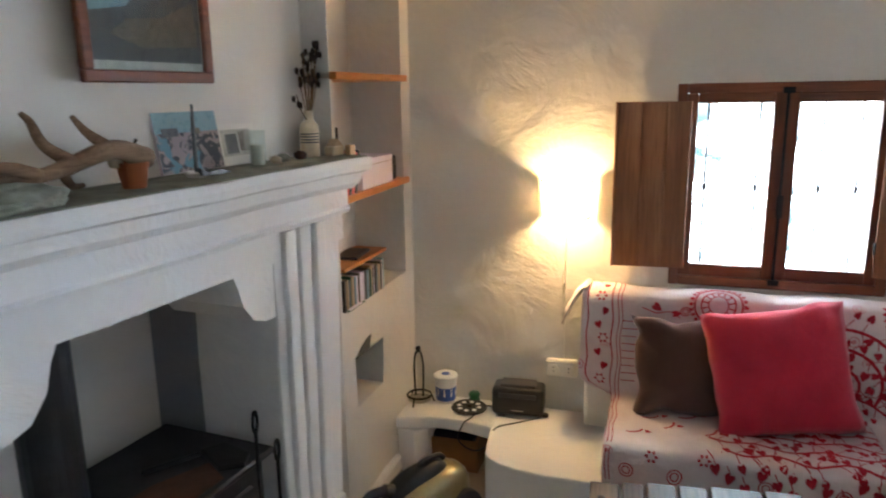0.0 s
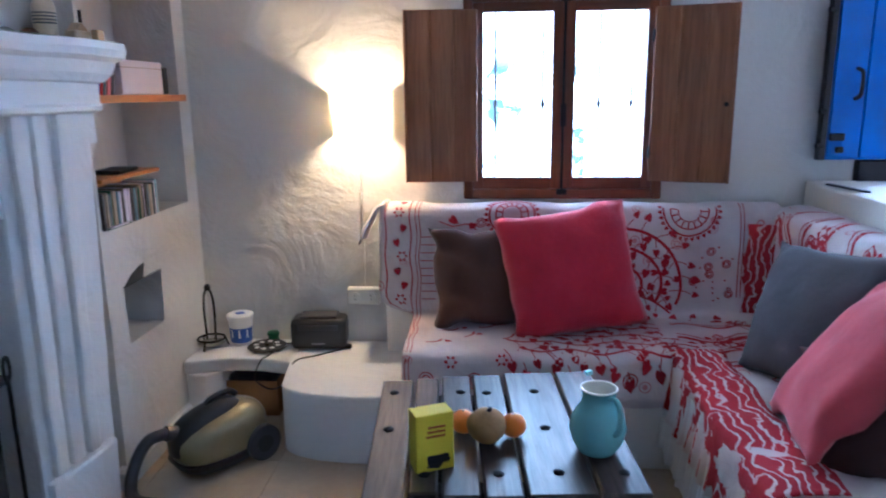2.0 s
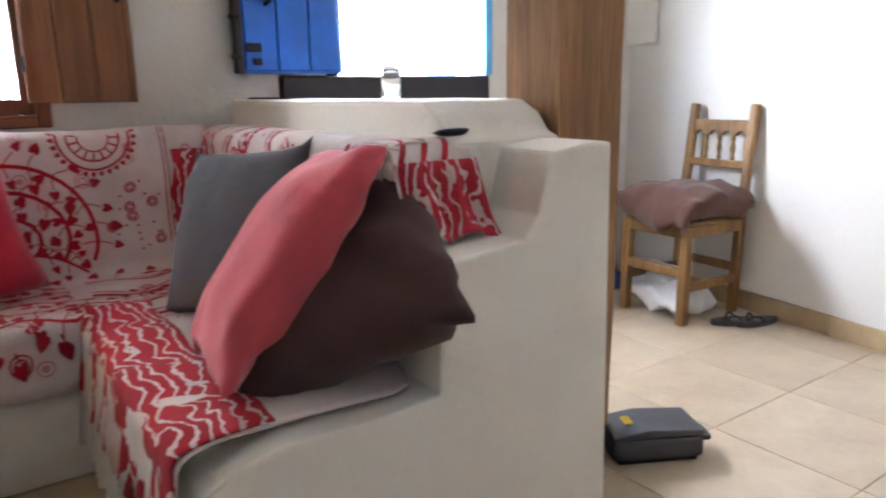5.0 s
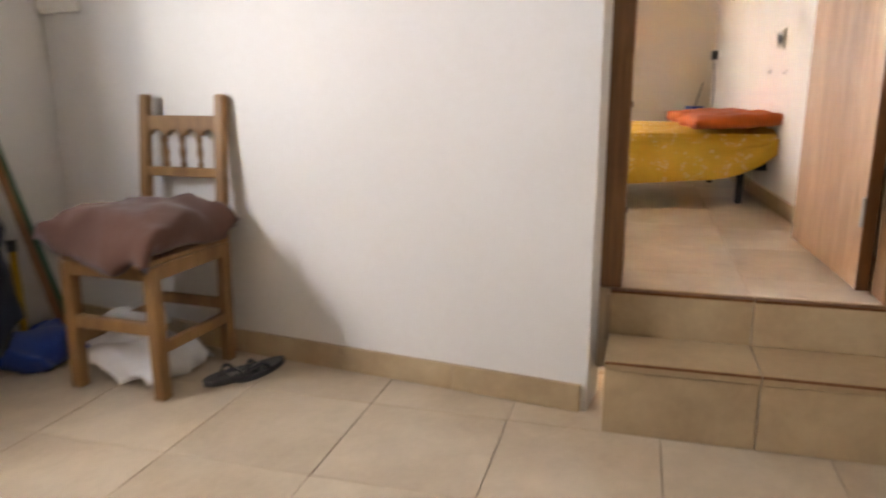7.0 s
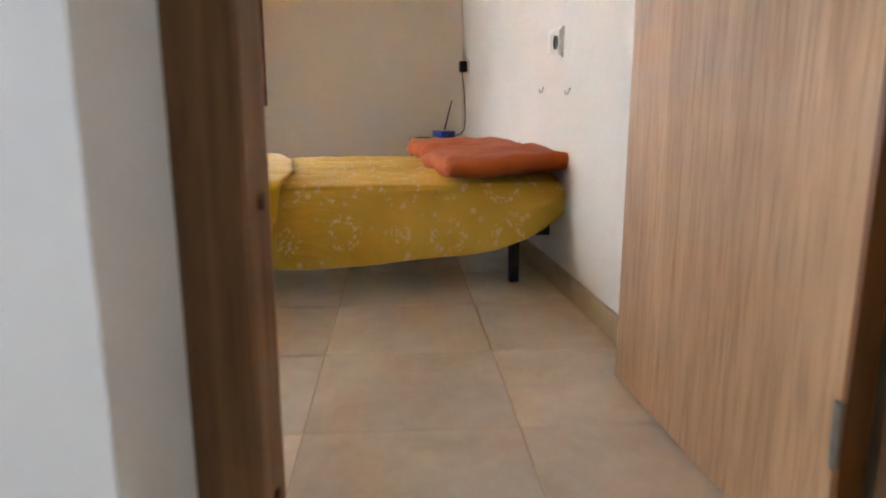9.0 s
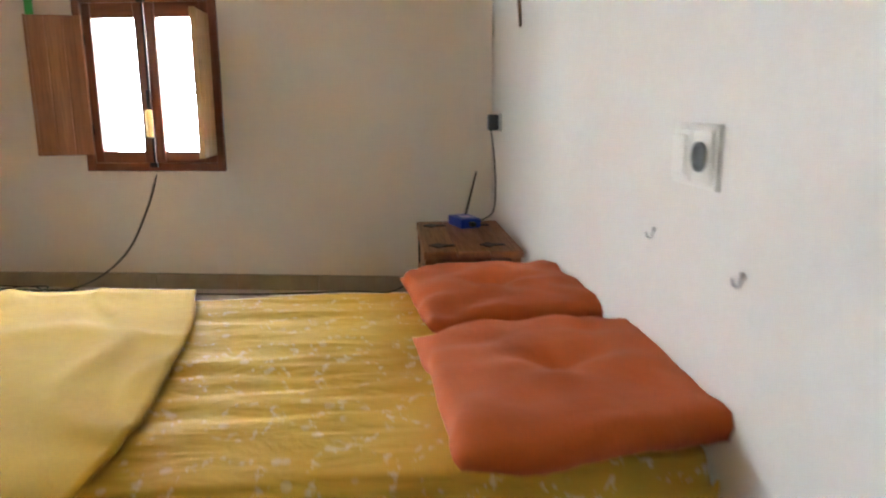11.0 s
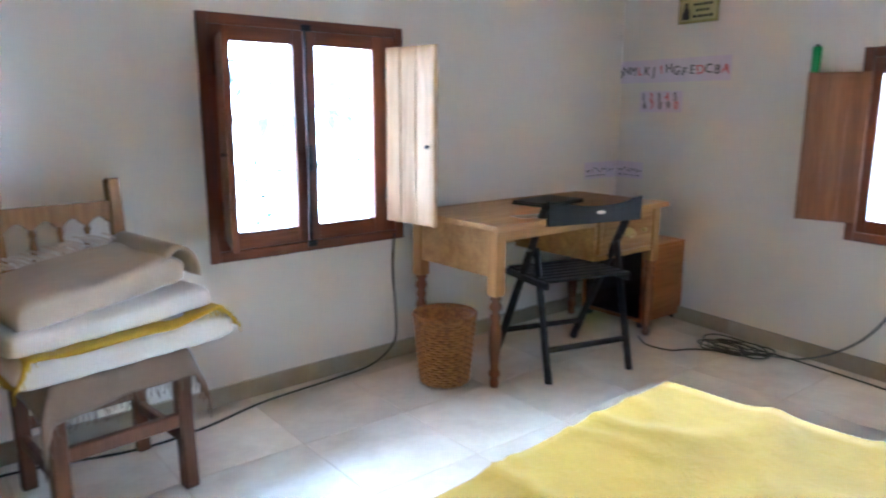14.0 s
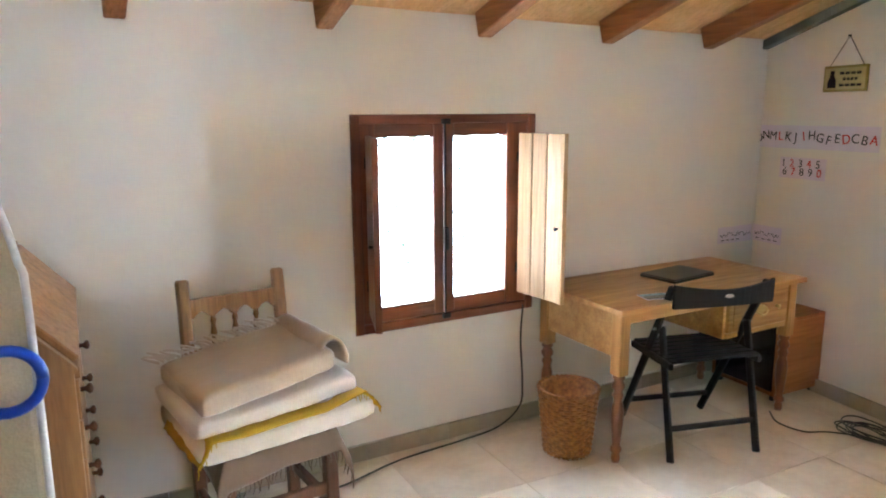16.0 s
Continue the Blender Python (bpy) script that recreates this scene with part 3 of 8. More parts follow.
def tube(points, r, seg=8, bm=None, n=8, r_end=None, ridged=0.0):
    """A round tube along a smooth path."""
    path = smooth_path(points, n) if n > 1 else [Vector(q) for q in points]
    own = bmesh.new()
    rows, last = [], None
    for i, c in enumerate(path):
        d = (path[min(i + 1, len(path) - 1)] - path[max(i - 1, 0)]).normalized()
        side = d.orthogonal().normalized() if last is None else (last - d * last.dot(d)).normalized()
        last, up = side, d.cross(side)
        rr = r if r_end is None else r + (r_end - r) * i / (len(path) - 1)
        rr *= 1 + ridged * (i % 2)
        rows.append([own.verts.new(c + rr * (side * math.cos(2 * math.pi * k / seg) + up * math.sin(2 * math.pi * k / seg))) for k in range(seg)])
    for a, b in zip(rows, rows[1:]):
        for k in range(seg):
            own.faces.new((a[k], a[(k + 1) % seg], b[(k + 1) % seg], b[k]))
    own.faces.new(rows[0][::-1])
    own.faces.new(rows[-1])
    return joined(bm, own)


def prism(outline, axis, a, b, bm=None, bevel=0.0):
    """Extrudes an outline of pairs along an axis: X takes (y, z), Y takes (x, z), Z takes (x, y)."""
    put = {"X": lambda u, v, w: (w, u, v), "Y": lambda u, v, w: (u, w, v), "Z": lambda u, v, w: (u, v, w)}[axis]
    own = bmesh.new()
    lo = [own.verts.new(put(u, v, a)) for u, v in outline]
    hi = [own.verts.new(put(u, v, b)) for u, v in outline]
    own.faces.new(lo)
    own.faces.new(hi[::-1])
    for i in range(len(lo)):
        j = (i + 1) % len(lo)
        own.faces.new((lo[i], hi[i], hi[j], lo[j]))
    bmesh.ops.recalc_face_normals(own, faces=own.faces)
    if bevel:
        bmesh.ops.bevel(own, geom=list(own.edges), offset=bevel, segments=2, profile=0.6, affect="EDGES")
    return joined(bm, own)


def cushion(w, h, t, seed=0, n=22, puff=0.55, crumple=0.012, pinch=0.07):
    """A stuffed cushion lying flat round the origin, with pointed corners and a seam."""
    own = bmesh.new()
    rnd = Vector((seed * 3.1, seed * 1.7, seed * 0.9))
    grid = {}
    for s in (1, -1):
        for i in range(n + 1):
            for j in range(n + 1):
                u, v = 2 * i / n - 1, 2 * j / n - 1
                edge = (1 - abs(u) ** 2.6) * (1 - abs(v) ** 2.6)
                pull = 1 - pinch * ((1 - u * u) * abs(v) ** 3 + (1 - v * v) * abs(u) ** 3)
                z = s * t / 2 * max(0.0, edge) ** puff
                rim = i in (0, n) or j in (0, n)
                if rim and s < 0:
                    grid[s, i, j] = grid[1, i, j]
                    continue
                p = Vector((u * w / 2 * pull, v * h / 2 * pull, z))
                p += crumple * noise.noise_vector(p * 9 + rnd) * (0.5 + 1.5 * (abs(u * v)))
                rim_fold = max(abs(u), abs(v)) ** 3
                p.z += s * 0.45 * crumple * rim_fold * (0.5 - abs(noise.noise(Vector((u * 9, v * 9, seed)))))
                grid[s, i, j] = own.verts.new(p)
    for s in (1, -1):
        for i in range(n):
            for j in range(n):
                q = (grid[s, i, j], grid[s, i + 1, j], grid[s, i + 1, j + 1], grid[s, i, j + 1])
                own.faces.new(q if s > 0 else q[::-1])
    return own


def sheet(rows, thick=0.006):
    """A cloth from a grid of points (rows of equal length), given a thickness downwards along its normals."""
    own = bmesh.new()
    vs = [[own.verts.new(p) for p in row] for row in rows]
    for a, b in zip(vs, vs[1:]):
        for i in range(len(a) - 1):
            own.faces.new((a[i], a[i + 1], b[i + 1], b[i]))
    own.normal_update()
    bmesh.ops.recalc_face_normals(own, faces=own.faces)
    low = {v: own.verts.new(v.co - v.normal * thick) for v in list(own.verts)}
    faces = list(own.faces)
    edges = [e for e in own.edges if len(e.link_faces) == 1]
    for f in faces:
        own.faces.new([low[v] for v in reversed(f.verts)])
    for e in edges:
        a, b = e.verts
        own.faces.new((a, b, low[b], low[a]))
    return own


def wall(name, p0, p1, thick, z0, z1, holes=(), material="wall", step=0.16, lump=0.0, top=None, label="", category="wall"):
    """An upright wall from p0 to p1 whose front (left of that way is its back) keeps openings (u0, u1, z0, z1) that go through it.
    lump: the plaster's unevenness in metres; top(u): height where the top slopes."""
    p0, p1 = Vector((*p0, 0)), Vector((*p1, 0))
    length = (p1 - p0).length
    d = (p1 - p0).normalized()
    back = Vector((-d.y, d.x, 0))
    us = {0.0, length} | {v for h in holes for v in h[:2]}
    zs = {z0, z1} | {v for h in holes for v in h[2:]}

    def fill(marks):
        marks = sorted(marks)
        out = []
        for a, b in zip(marks, marks[1:]):
            k = max(1, round((b - a) / step))
            out += [a + (b - a) * i / k for i in range(k)]
        return out + [marks[-1]]

    us, zs = fill(us), fill(zs)
    bm, at = bmesh.new(), {}

    def vert(i, j, s):
        if (i, j, s) not in at:
            u, z = us[i], zs[j]
            if top is not None:
                z = z0 + (z - z0) * (top(u) - z0) / (z1 - z0)
            p = p0 + d * u + Vector((0, 0, z)) + back * (thick if s else 0.0)
            if lump and not s:
                p += back * lump * min(1.0, u / 0.3, (length - u) / 0.3) * noise.fractal(Vector((u * 2.1, z * 2.1, p0.x + p0.y)), 0.8, 2.0, 3)
            at[i, j, s] = bm.verts.new(p)
        return at[i, j, s]

    nu, nz = len(us) - 1, len(zs) - 1

    def solid(i, j):
        if not (0 <= i < nu and 0 <= j < nz):
            return False
        u, z = (us[i] + us[i + 1]) / 2, (zs[j] + zs[j + 1]) / 2
        return not any(h[0] < u < h[1] and h[2] < z < h[3] for h in holes)

    for i in range(nu):
        for j in range(nz):
            if not solid(i, j):
                continue
            bm.faces.new((vert(i, j, 0), vert(i + 1, j, 0), vert(i + 1, j + 1, 0), vert(i, j + 1, 0)))
            bm.faces.new((vert(i, j, 1), vert(i, j + 1, 1), vert(i + 1, j + 1, 1), vert(i + 1, j, 1)))
            for di, dj, e in ((-1, 0, ((i, j), (i, j + 1))), (1, 0, ((i + 1, j + 1), (i + 1, j))), (0, -1, ((i + 1, j), (i, j))), (0, 1, ((i, j + 1), (i + 1, j + 1)))):
                if not solid(i + di, j + dj):
                    (a, b), (c, e2) = e
                    bm.faces.new((vert(a, b, 0), vert(c, e2, 0), vert(c, e2, 1), vert(a, b, 1)))
    bmesh.ops.recalc_face_normals(bm, faces=bm.faces)
    bm.normal_update()
    for e in bm.edges:
        if len(e.link_faces) == 2 and e.calc_face_angle(0.0) > 0.7:
            e.smooth = False
    return setting(part(name, bm, material, smooth=lump > 0), label, category)


def text(name, body, size, m, material, parent, depth=0.0008):
    cu = bpy.data.curves.new(name, "FONT")
    cu.body, cu.size, cu.extrude = body, size, depth
    cu.align_x, cu.align_y = "CENTER", "CENTER"
    tmp = new("text_curve", cu)
    me = bpy.data.meshes.new_from_object(tmp.evaluated_get(bpy.context.evaluated_depsgraph_get()))
    bpy.data.objects.remove(tmp)
    bpy.data.curves.remove(cu)
    me.materials.clear()
    me.materials.append(M[material])
    ob = new(name, me)
    ob.parent, ob.matrix_local = parent, m
    return ob


# ---- the living room ----
H2 = 0.375
wall("wall_entrance", (1.90, 3.74), (4.05, 3.74), 0.12, -0.1, 2.62, ((0.26, 1.05, 1.0, 1.80),), "lumpy", 0.09, 0.010, label="white plaster wall with the entrance hatch")
wall("wall_north", (-1.6, 3.74), (1.90, 3.74), 0.28, -0.1, 2.62, ((1.825, 2.688, 0.962, 1.84),), "lumpy", 0.09, 0.014, label="uneven whitewashed plaster wall with a wooden window")
wall("wall_west", (-1.6, -1.6), (-1.6, 3.74), 0.2, -0.1, 2.62, (), "wall", 0.4, label="plain white plaster wall behind the hearth")
wall("wall_south", (2.6, -1.6), (-1.6, -1.6), 0.2, -0.1, 2.62, (), "wall", 0.4, label="plain white plaster wall")
wall("wall_entry_side", (2.6, 0.56), (2.6, -1.6), 0.2, -0.1, 2.62, (), "wall", 0.4, label="plain white plaster wall")
wall("wall_entry_south", (4.02, 0.64), (2.6, 0.56), 0.2, -0.1, 2.62, (), "wall", 0.12, 0.004, label="white plaster wall beside the doorway")
wall("wall_east", (4.03, 4.03), (3.679, 1.538), 0.19, -0.1, 3.6, (), "wall", 0.1, 0.008, label="white plaster wall with scuffs beside the doorway")
wall("wall_doorway", (3.71, 1.53), (3.71, 0.62), 0.31, -0.1, 3.6, ((0.0, 0.872, -0.1, 2.3),), "wall", 0.06, 0.006, label="white plaster wall pierced by the bedroom doorway")
setting(part("ceiling", prism(((-1.8, -1.8), (3.72, -1.8), (3.72, 1.76), (4.02, 3.9), (-1.8, 3.9)), "Z", 2.6, 2.72), "wall"), "plain white ceiling", "ceiling")
setting(part("floor_slab", box(-1.8, -1.8, -0.12, 4.05, 3.9, -0.004), "grout"), "grout bed under the beige floor tiles", "floor")

# niche wall between hearth and window wall
wall("wall_niche", (-1.0, 2.9), (-1.0, 3.74), 0.26, -0.1, 2.62, ((0.02, 0.73, 0.965, 2.5), (0.12, 0.4, 0.52, 0.74)), "lumpy", 0.07, 0.012, label="cream-lit plaster wall with a tall shelf recess and a small hole")
setting(part("wall_niche_back", box(-1.34, 2.7, -0.1, -1.262, 3.74, 2.62), "lumpy"), "shaded plaster at the back of the recess", "wall")
# solid black arch above the opening, painting the shade inside the hole
bm = prism(((3.02, 0.735), (3.30, 0.735), (3.30, 0.74), (3.27, 0.775), (3.21, 0.80), (3.14, 0.79), (3.08, 0.77)), "X", -1.26, -0.998)
setting(part("trim_hole_arch", bm, "black"), "black block imitating the shade in the hole's arched top", "trim")
bm = box(-1.03, 2.86, 0, -0.975, 3.52, 0.085, 0.012)
setting(part("baseboard_niche", bm, "lime"), "whitewashed low plaster baseboard", "baseboard")


def niche_shelf(z, label, y0=2.9, y1=3.66):
    s = thing("wall_shelf", (-1.0, y0, z), label, "shelf", group="recess shelves")
    part("board", prism(((0.03, 0.0), (0.02, y1 - y0), (-0.26, y1 - y0), (-0.26, 0.0)), "Z", -0.028, 0.0, None, 0.003), "shelf", s)
    return s


niche_shelf(1.90, "orange wooden shelf board in the plaster recess")
niche_shelf(1.43, "orange wooden shelf board holding books and a white box")


# the hearth: built in its own frame, s runs along it, n out of it
def hearth():
    bank = thing("fireplace", (-0.99, 2.9, 0), "whitewashed plaster fireplace with a moulded mantel and fluted pilasters", "fireplace", -90 - 5.2)
    # local x runs along the hearth to the south, local y towards its back
    prof = ((0.12, 1.592), (-0.135, 1.592), (-0.14, 1.57), (-0.135, 1.548), (-0.10, 1.535), (-0.085, 1.50), (-0.055, 1.475), (-0.03, 1.47), (-0.03, 1.405), (-0.04, 1.395), (-0.035, 1.38), (0.0, 1.37), (0.0, 1.272), (0.12, 1.272))
    own = bmesh.new()
    rows = []
    for i in range(61):
        s = -0.03 + 2.25 * i / 60
        rows.append([own.verts.new((s, u + 0.006 * noise.noise(Vector((s * 4, z * 6, 1))), z + 0.006 * noise.noise(Vector((s * 3, z * 5, 7))))) for u, z in prof])
    for a, b in zip(rows, rows[1:]):
        for k in range(len(prof)):
            own.faces.new((a[k], a[(k + 1) % len(prof)], b[(k + 1) % len(prof)], b[k]))
    own.faces.new(rows[0][::-1])
    own.faces.new(rows[-1])
    part("mantel", own, "lime", bank, "moulded whitewashed mantel with brush marks")
    part("mantel_top", box(-0.02, -0.125, 1.5925, 2.2, 0.12, 1.597, 0.002), "stone", bank, "dusty grey top of the mantel")
    for s0, s1 in ((0.0, 0.42), (1.43, 1.96)):
        near = s0 < 1

        def worn(bm, near=near):
            """Hand-shaped: the outer side leans in towards the floor."""
            for v in bm.verts:
                if near:
                    v.co.x += 0.075 * max(0.0, 1 - v.co.z / 1.3) * max(0.0, 1 - v.co.x / 0.42)
                v.co.x += 0.007 * noise.noise(Vector((v.co.z * 5, v.co.x * 3, s0)))
                v.co.y += 0.005 * noise.noise(Vector((v.co.z * 6, v.co.x * 8, 3)))
            return bm

        def slab(x0, y0, z0, x1, y1, z1, bevel):
            own = bmesh.new()
            n = 14
            for k in range(n):
                box(x0, y0, z0 + (z1 - z0) * k / n, x1, y1, z0 + (z1 - z0) * (k + 1) / n, 0.0, own)
            bmesh.ops.remove_doubles(own, verts=own.verts, dist=1e-5)
            inner = [f for f in own.faces if abs(f.normal.z) > 0.9 and z0 + 0.001 < f.calc_center_median().z < z1 - 0.001]
            bmesh.ops.delete(own, geom=inner, context="FACES")
            up = [e for e in own.edges if abs((e.verts[0].co - e.verts[1].co).z) > 1e-4]
            bmesh.ops.bevel(own, geom=up, offset=bevel, segments=2, profile=0.6, affect="EDGES")
            return worn(own)

        p = part("pilaster", slab(s0, 0.0, 0.0, s1, 0.36, 1.275, 0.012), "lime", bank, "fluted whitewashed pilaster")
        for k in range(3):
            c = s0 + 0.125 + 0.094 * k
            part("flute", slab(c, -0.024 + 0.004 * (k % 2), 0.26, c + 0.062, 0.01, 1.372, 0.012), "lime", p)
        part("plinth", worn(box(s0 + 0.03, -0.030, 0.0, s1 - 0.01, 0.01, 0.25, 0.014, seg=2)), "lime", p)
    for s0, d in ((0.42, 1), (1.43, -1)):
        pts = [(s0, 1.275), (s0, 1.09)] + [(s0 + d * (0.05 + 0.13 * math.sin(a)), 1.26 - 0.17 * math.cos(a)) for a in (0.0, 0.5, 1.0, 1.4)] + [(s0 + d * 0.2, 1.275)]
        part("corbel", prism(pts, "Y", 0.004, 0.34), "lime", bank, "rounded whitewashed corbel")
    part("hood", prism(((0.0, 1.59), (2.2, 1.59), (2.2, 2.61), (0.0, 2.61)), "Y", 0.118, 0.34), "wall", bank, "white plaster chimney breast")
    part("firebox_back", box(0.3, 0.62, 0.0, 1.75, 0.70, 1.5), "dark_plaster", bank, "dark grey firebox wall")
    for s0, s1 in ((0.30, 0.42), (1.43, 1.66)):
        part("firebox_side", box(s0, 0.361, 0.0, s1, 0.62, 1.5), "dark_plaster", bank, "dark grey firebox wall")
    part("firebox_roof", box(0.30, 0.121, 1.5, 1.66, 0.7, 1.56), "dark_plaster", bank)
    part("hearth_side_wall", box(1.965, 0.02, 0.0, 2.6, 0.36, 1.5), "wall", bank, "white plaster beside the hearth")
    for ob in bank.children_recursive:
        ob.data.transform(Matrix.Diagonal((1, -1, 1, 1)))
        ob.data.flip_normals()
    return bank


hearth()

# built-in plaster ledge under the window wall
ledge = thing("plaster_ledge", (0, 0, 0), "built-in white plaster ledge with a rounded front and a storage gap", "ledge")
own = bmesh.new()
pts = [(0.02, 3.735), (0.02, 3.10)] + [(-0.06 - 0.44 * math.sin(a), 3.235 - 0.135 * math.cos(a) - 0.015 * math.sin(2 * a)) for a in (0.0, 0.35, 0.7, 1.0, 1.25, 1.45)] + [(-0.51, 3.30), (-0.53, 3.46), (-0.53, 3.735)]
part("block", prism(pts, "Z", 0.0, 0.285, None, 0.012), "lime", ledge)
pts = [(-0.525, 3.735), (-0.525, 3.44), (-0.66, 3.475), (-0.80, 3.48), (-0.90, 3.45), (-0.995, 3.42), (-0.995, 3.735)]
part("slab", prism(pts, "Z", 0.225, 0.289, None, 0.012), "lime", ledge)
part("leg", prism(((-0.995, 3.735), (-0.995, 3.44), (-0.90, 3.42), (-0.845, 3.475), (-0.84, 3.735)), "Z", 0.0, 0.225, None, 0.01), "lime", ledge)

# corner bench of masonry
bench = thing("corner_bench", (0, 0, 0), "white plastered masonry corner bench with a stepped end", "bench")
part("seat_north", box(0.03, 3.11, 0.0, 1.535, 3.60, 0.452, 0.02, seg=2), "bench", bench)
part("back_north", box(-0.12, 3.60, 0.0, 1.70, 3.735, 0.925, 0.02, seg=2), "bench", bench)
end = [(1.03, 0.0), (1.025, 0.34), (1.045, 0.40), (1.10, 0.432), (1.20, 0.45), (1.36, 0.447), (1.535, 0.455), (1.54, 0.60), (1.55, 0.735), (1.66, 0.742), (1.76, 0.75), (1.80, 0.80), (1.825, 0.90), (1.84, 0.935), (1.95, 0.948), (2.022, 0.946), (2.03, 0.6), (2.045, 0.0)]
part("end", prism(end, "Y", 2.12, 2.31, None, 0.009), "bench", bench)
part("seat_east", box(1.03, 2.30, 0.0, 1.54, 3.112, 0.45, 0.02, seg=2), "bench", bench)
part("back_east", box(1.535, 2.30, 0.0, 1.72, 3.61, 0.925, 0.02, seg=2), "bench", bench)
rail = [(2.29, 0.0), (2.29, 0.95), (2.33, 0.965), (2.37, 1.01), (2.43, 1.04), (2.7, 1.042), (3.1, 1.038), (3.735, 1.04), (3.735, 0.0)]
part("half_wall", prism(rail, "X", 1.70, 2.03, None, 0.014), "bench", bench)

post = thing("wooden_post", (2.165, 2.42, 0), "old brown roof post beside the half wall", "post")
own = bmesh.new()
for k in range(15):
    z = 2.6 * k / 14
    o = 0.012 * noise.noise(Vector((0, 0, z * 2)))
    for a, b in ((-1, -1), (1, -1), (1, 1), (-1, 1)):
        own.verts.new((a * (0.115 + o) + 0.01 * noise.noise(Vector((a, b, z * 3))), b * 0.10, z))
own.verts.ensure_lookup_table()
for k in range(14):
    for q in range(4):
        own.faces.new((own.verts[4 * k + q], own.verts[4 * k + (q + 1) % 4], own.verts[4 * k + 4 + (q + 1) % 4], own.verts[4 * k + 4 + q]))
own.faces.new([own.verts[i] for i in (3, 2, 1, 0)])
own.faces.new([own.verts[i] for i in (56, 57, 58, 59)])
part("shaft", own, "post", post)


# ---- steps and door to the bedroom ----
steps = thing("tiled_steps", (3.56, 0, 0), "two tan tiled steps with dark worn edges", "steps")
part("core", box(0.02, 0.66, 0.0, 0.45, 1.483, 0.205), "grout", steps)
part("core_top", box(0.252, 0.66, 0.2, 0.46, 1.497, 0.352), "grout", steps)
for y0, y1 in ((0.628, 1.058), (1.062, 1.483)):
    part("riser", box(0.0, y0, 0.0, 0.02, y1, 0.219, 0.002), "riser", steps)
    part("tread", box(-0.008, y0, 0.2, 0.25, y1, 0.228, 0.002), "riser", steps)
    part("nosing", box(-0.0095, y0, 0.2185, -0.004, y1, 0.2265), "door_edge", steps)
    part("upper_riser", box(0.232, max(y0, 0.66), 0.228, 0.252, y1, 0.366, 0.002), "riser", steps)
    part("upper_nosing", box(0.229, max(y0, 0.66), 0.3665, 0.26, y1, 0.3745), "door_edge", steps)
low = thing("low_step", (3.36, 0.58, 0), "small tan tiled step beside the stairs", "steps")
part("core", box(0.0, 0.004, 0.0, 0.19, 0.10, 0.08), "grout", low)
part("tread", box(-0.01, 0.0, 0.08, 0.19, 0.11, 0.10, 0.003), "riser", low)
part("nosing", box(-0.0115, 0.0, 0.082, -0.008, 0.11, 0.096), "door_edge", low)

for x0, x1, z0 in ((3.375, 3.555, 0.101), (3.565, 3.69, 0.229)):
    sk = thing("baseboard_step", (x0, 0.60 + 0.056 * (x0 - 2.6), z0), "tan tile skirting stepping up beside the stairs", "baseboard", 3.2, kind="structure")
    part("skirting_tile", box(0.0, -0.03, 0.0, x1 - x0, 0.028, 0.10, 0.003), "riser", sk)
door = thing("door_1", (0, 0, 0), "open oak veneer door with a brown edge and rough wooden frame", "door", kind="structure")
for y0, y1 in ((1.452, 1.541), (0.665, 0.712)):
    p = part("jamb", box(3.815, y0, H2 + 0.001, 3.935, y1, 2.28, 0.004), "post", door, "rough unpainted wooden jamb")
    for z in (0.62, 0.95, 1.45):
        yy = y0 - 0.001 if y0 > 1 else y1 + 0.001
        part("bolt", rod((3.87, yy - 0.004, z), (3.87, yy + 0.004, z), 0.009), "rust", p, "rusty bolt head")
part("head", box(3.815, 0.665, 2.245, 3.935, 1.498, 2.29, 0.004), "post", door)
leaf = part("leaf", box(0.0, 0.0, 0.0, 0.785, 0.034, 1.86, 0.002), "door", door)
leaf.matrix_local = pose(3.962, 0.716, H2 + 0.008, 0, 0, 2.9)
part("leaf_edge", box(-0.012, -0.002, 0.0, -0.001, 0.036, 1.86, 0.001), "door_edge", leaf, "dark brown door edge")
part("handle", box(0.70, 0.034, 0.98, 0.73, 0.046, 1.12, 0.004), "brass", leaf, "brass handle plate")
h = part("lever", rod((0.715, 0.05, 1.06), (0.60, 0.075, 1.06), 0.008), "brass", leaf)
for z in (0.2, 0.95):
    part("hinge", rod((-0.006, 0.04, z), (-0.006, 0.04, z + 0.09), 0.007), "steel", leaf)


# ---- the bedroom ----
def ceil_at(y):
    return 2.385 + 0.30 * (4.3 - y)


wall("wall_bedroom_south", (8.3, 0.886), (4.02, 0.646), 0.25, 0.0, 3.6, (), "wall", 0.14, 0.006, label="white plaster wall lit bluish by the window")
wall("wall_bedroom_north", (4.02, 4.245), (8.5, 4.375), 0.3, 0.0, 2.7, ((1.722, 2.684, 0.974, 1.946),), "cream", 0.12, 0.006, label="cream plaster wall with a shuttered window")
wall("wall_bedroom_east", (8.41, 4.5), (8.02, 0.6), 0.3, 0.0, 3.7, ((1.575, 2.305, 0.992, 1.862),), "cream", 0.12, 0.006, label="cream plaster wall with a small shuttered window")
wall("wall_bedroom_west", (4.02, 4.02), (4.02, 4.3), 0.31, 0.0, 3.6, (), "cream", 0.2, label="plain cream plaster wall")
setting(part("floor_bedroom_slab", prism(((3.815, 0.5), (8.6, 0.5), (8.6, 4.5), (4.15, 4.5), (4.12, 3.7), (3.90, 1.8), (3.815, 1.6)), "Z", 0.1, H2 - 0.0018), "grout_bed"), "grout bed under the bedroom tiles", "floor")
own = bmesh.new()
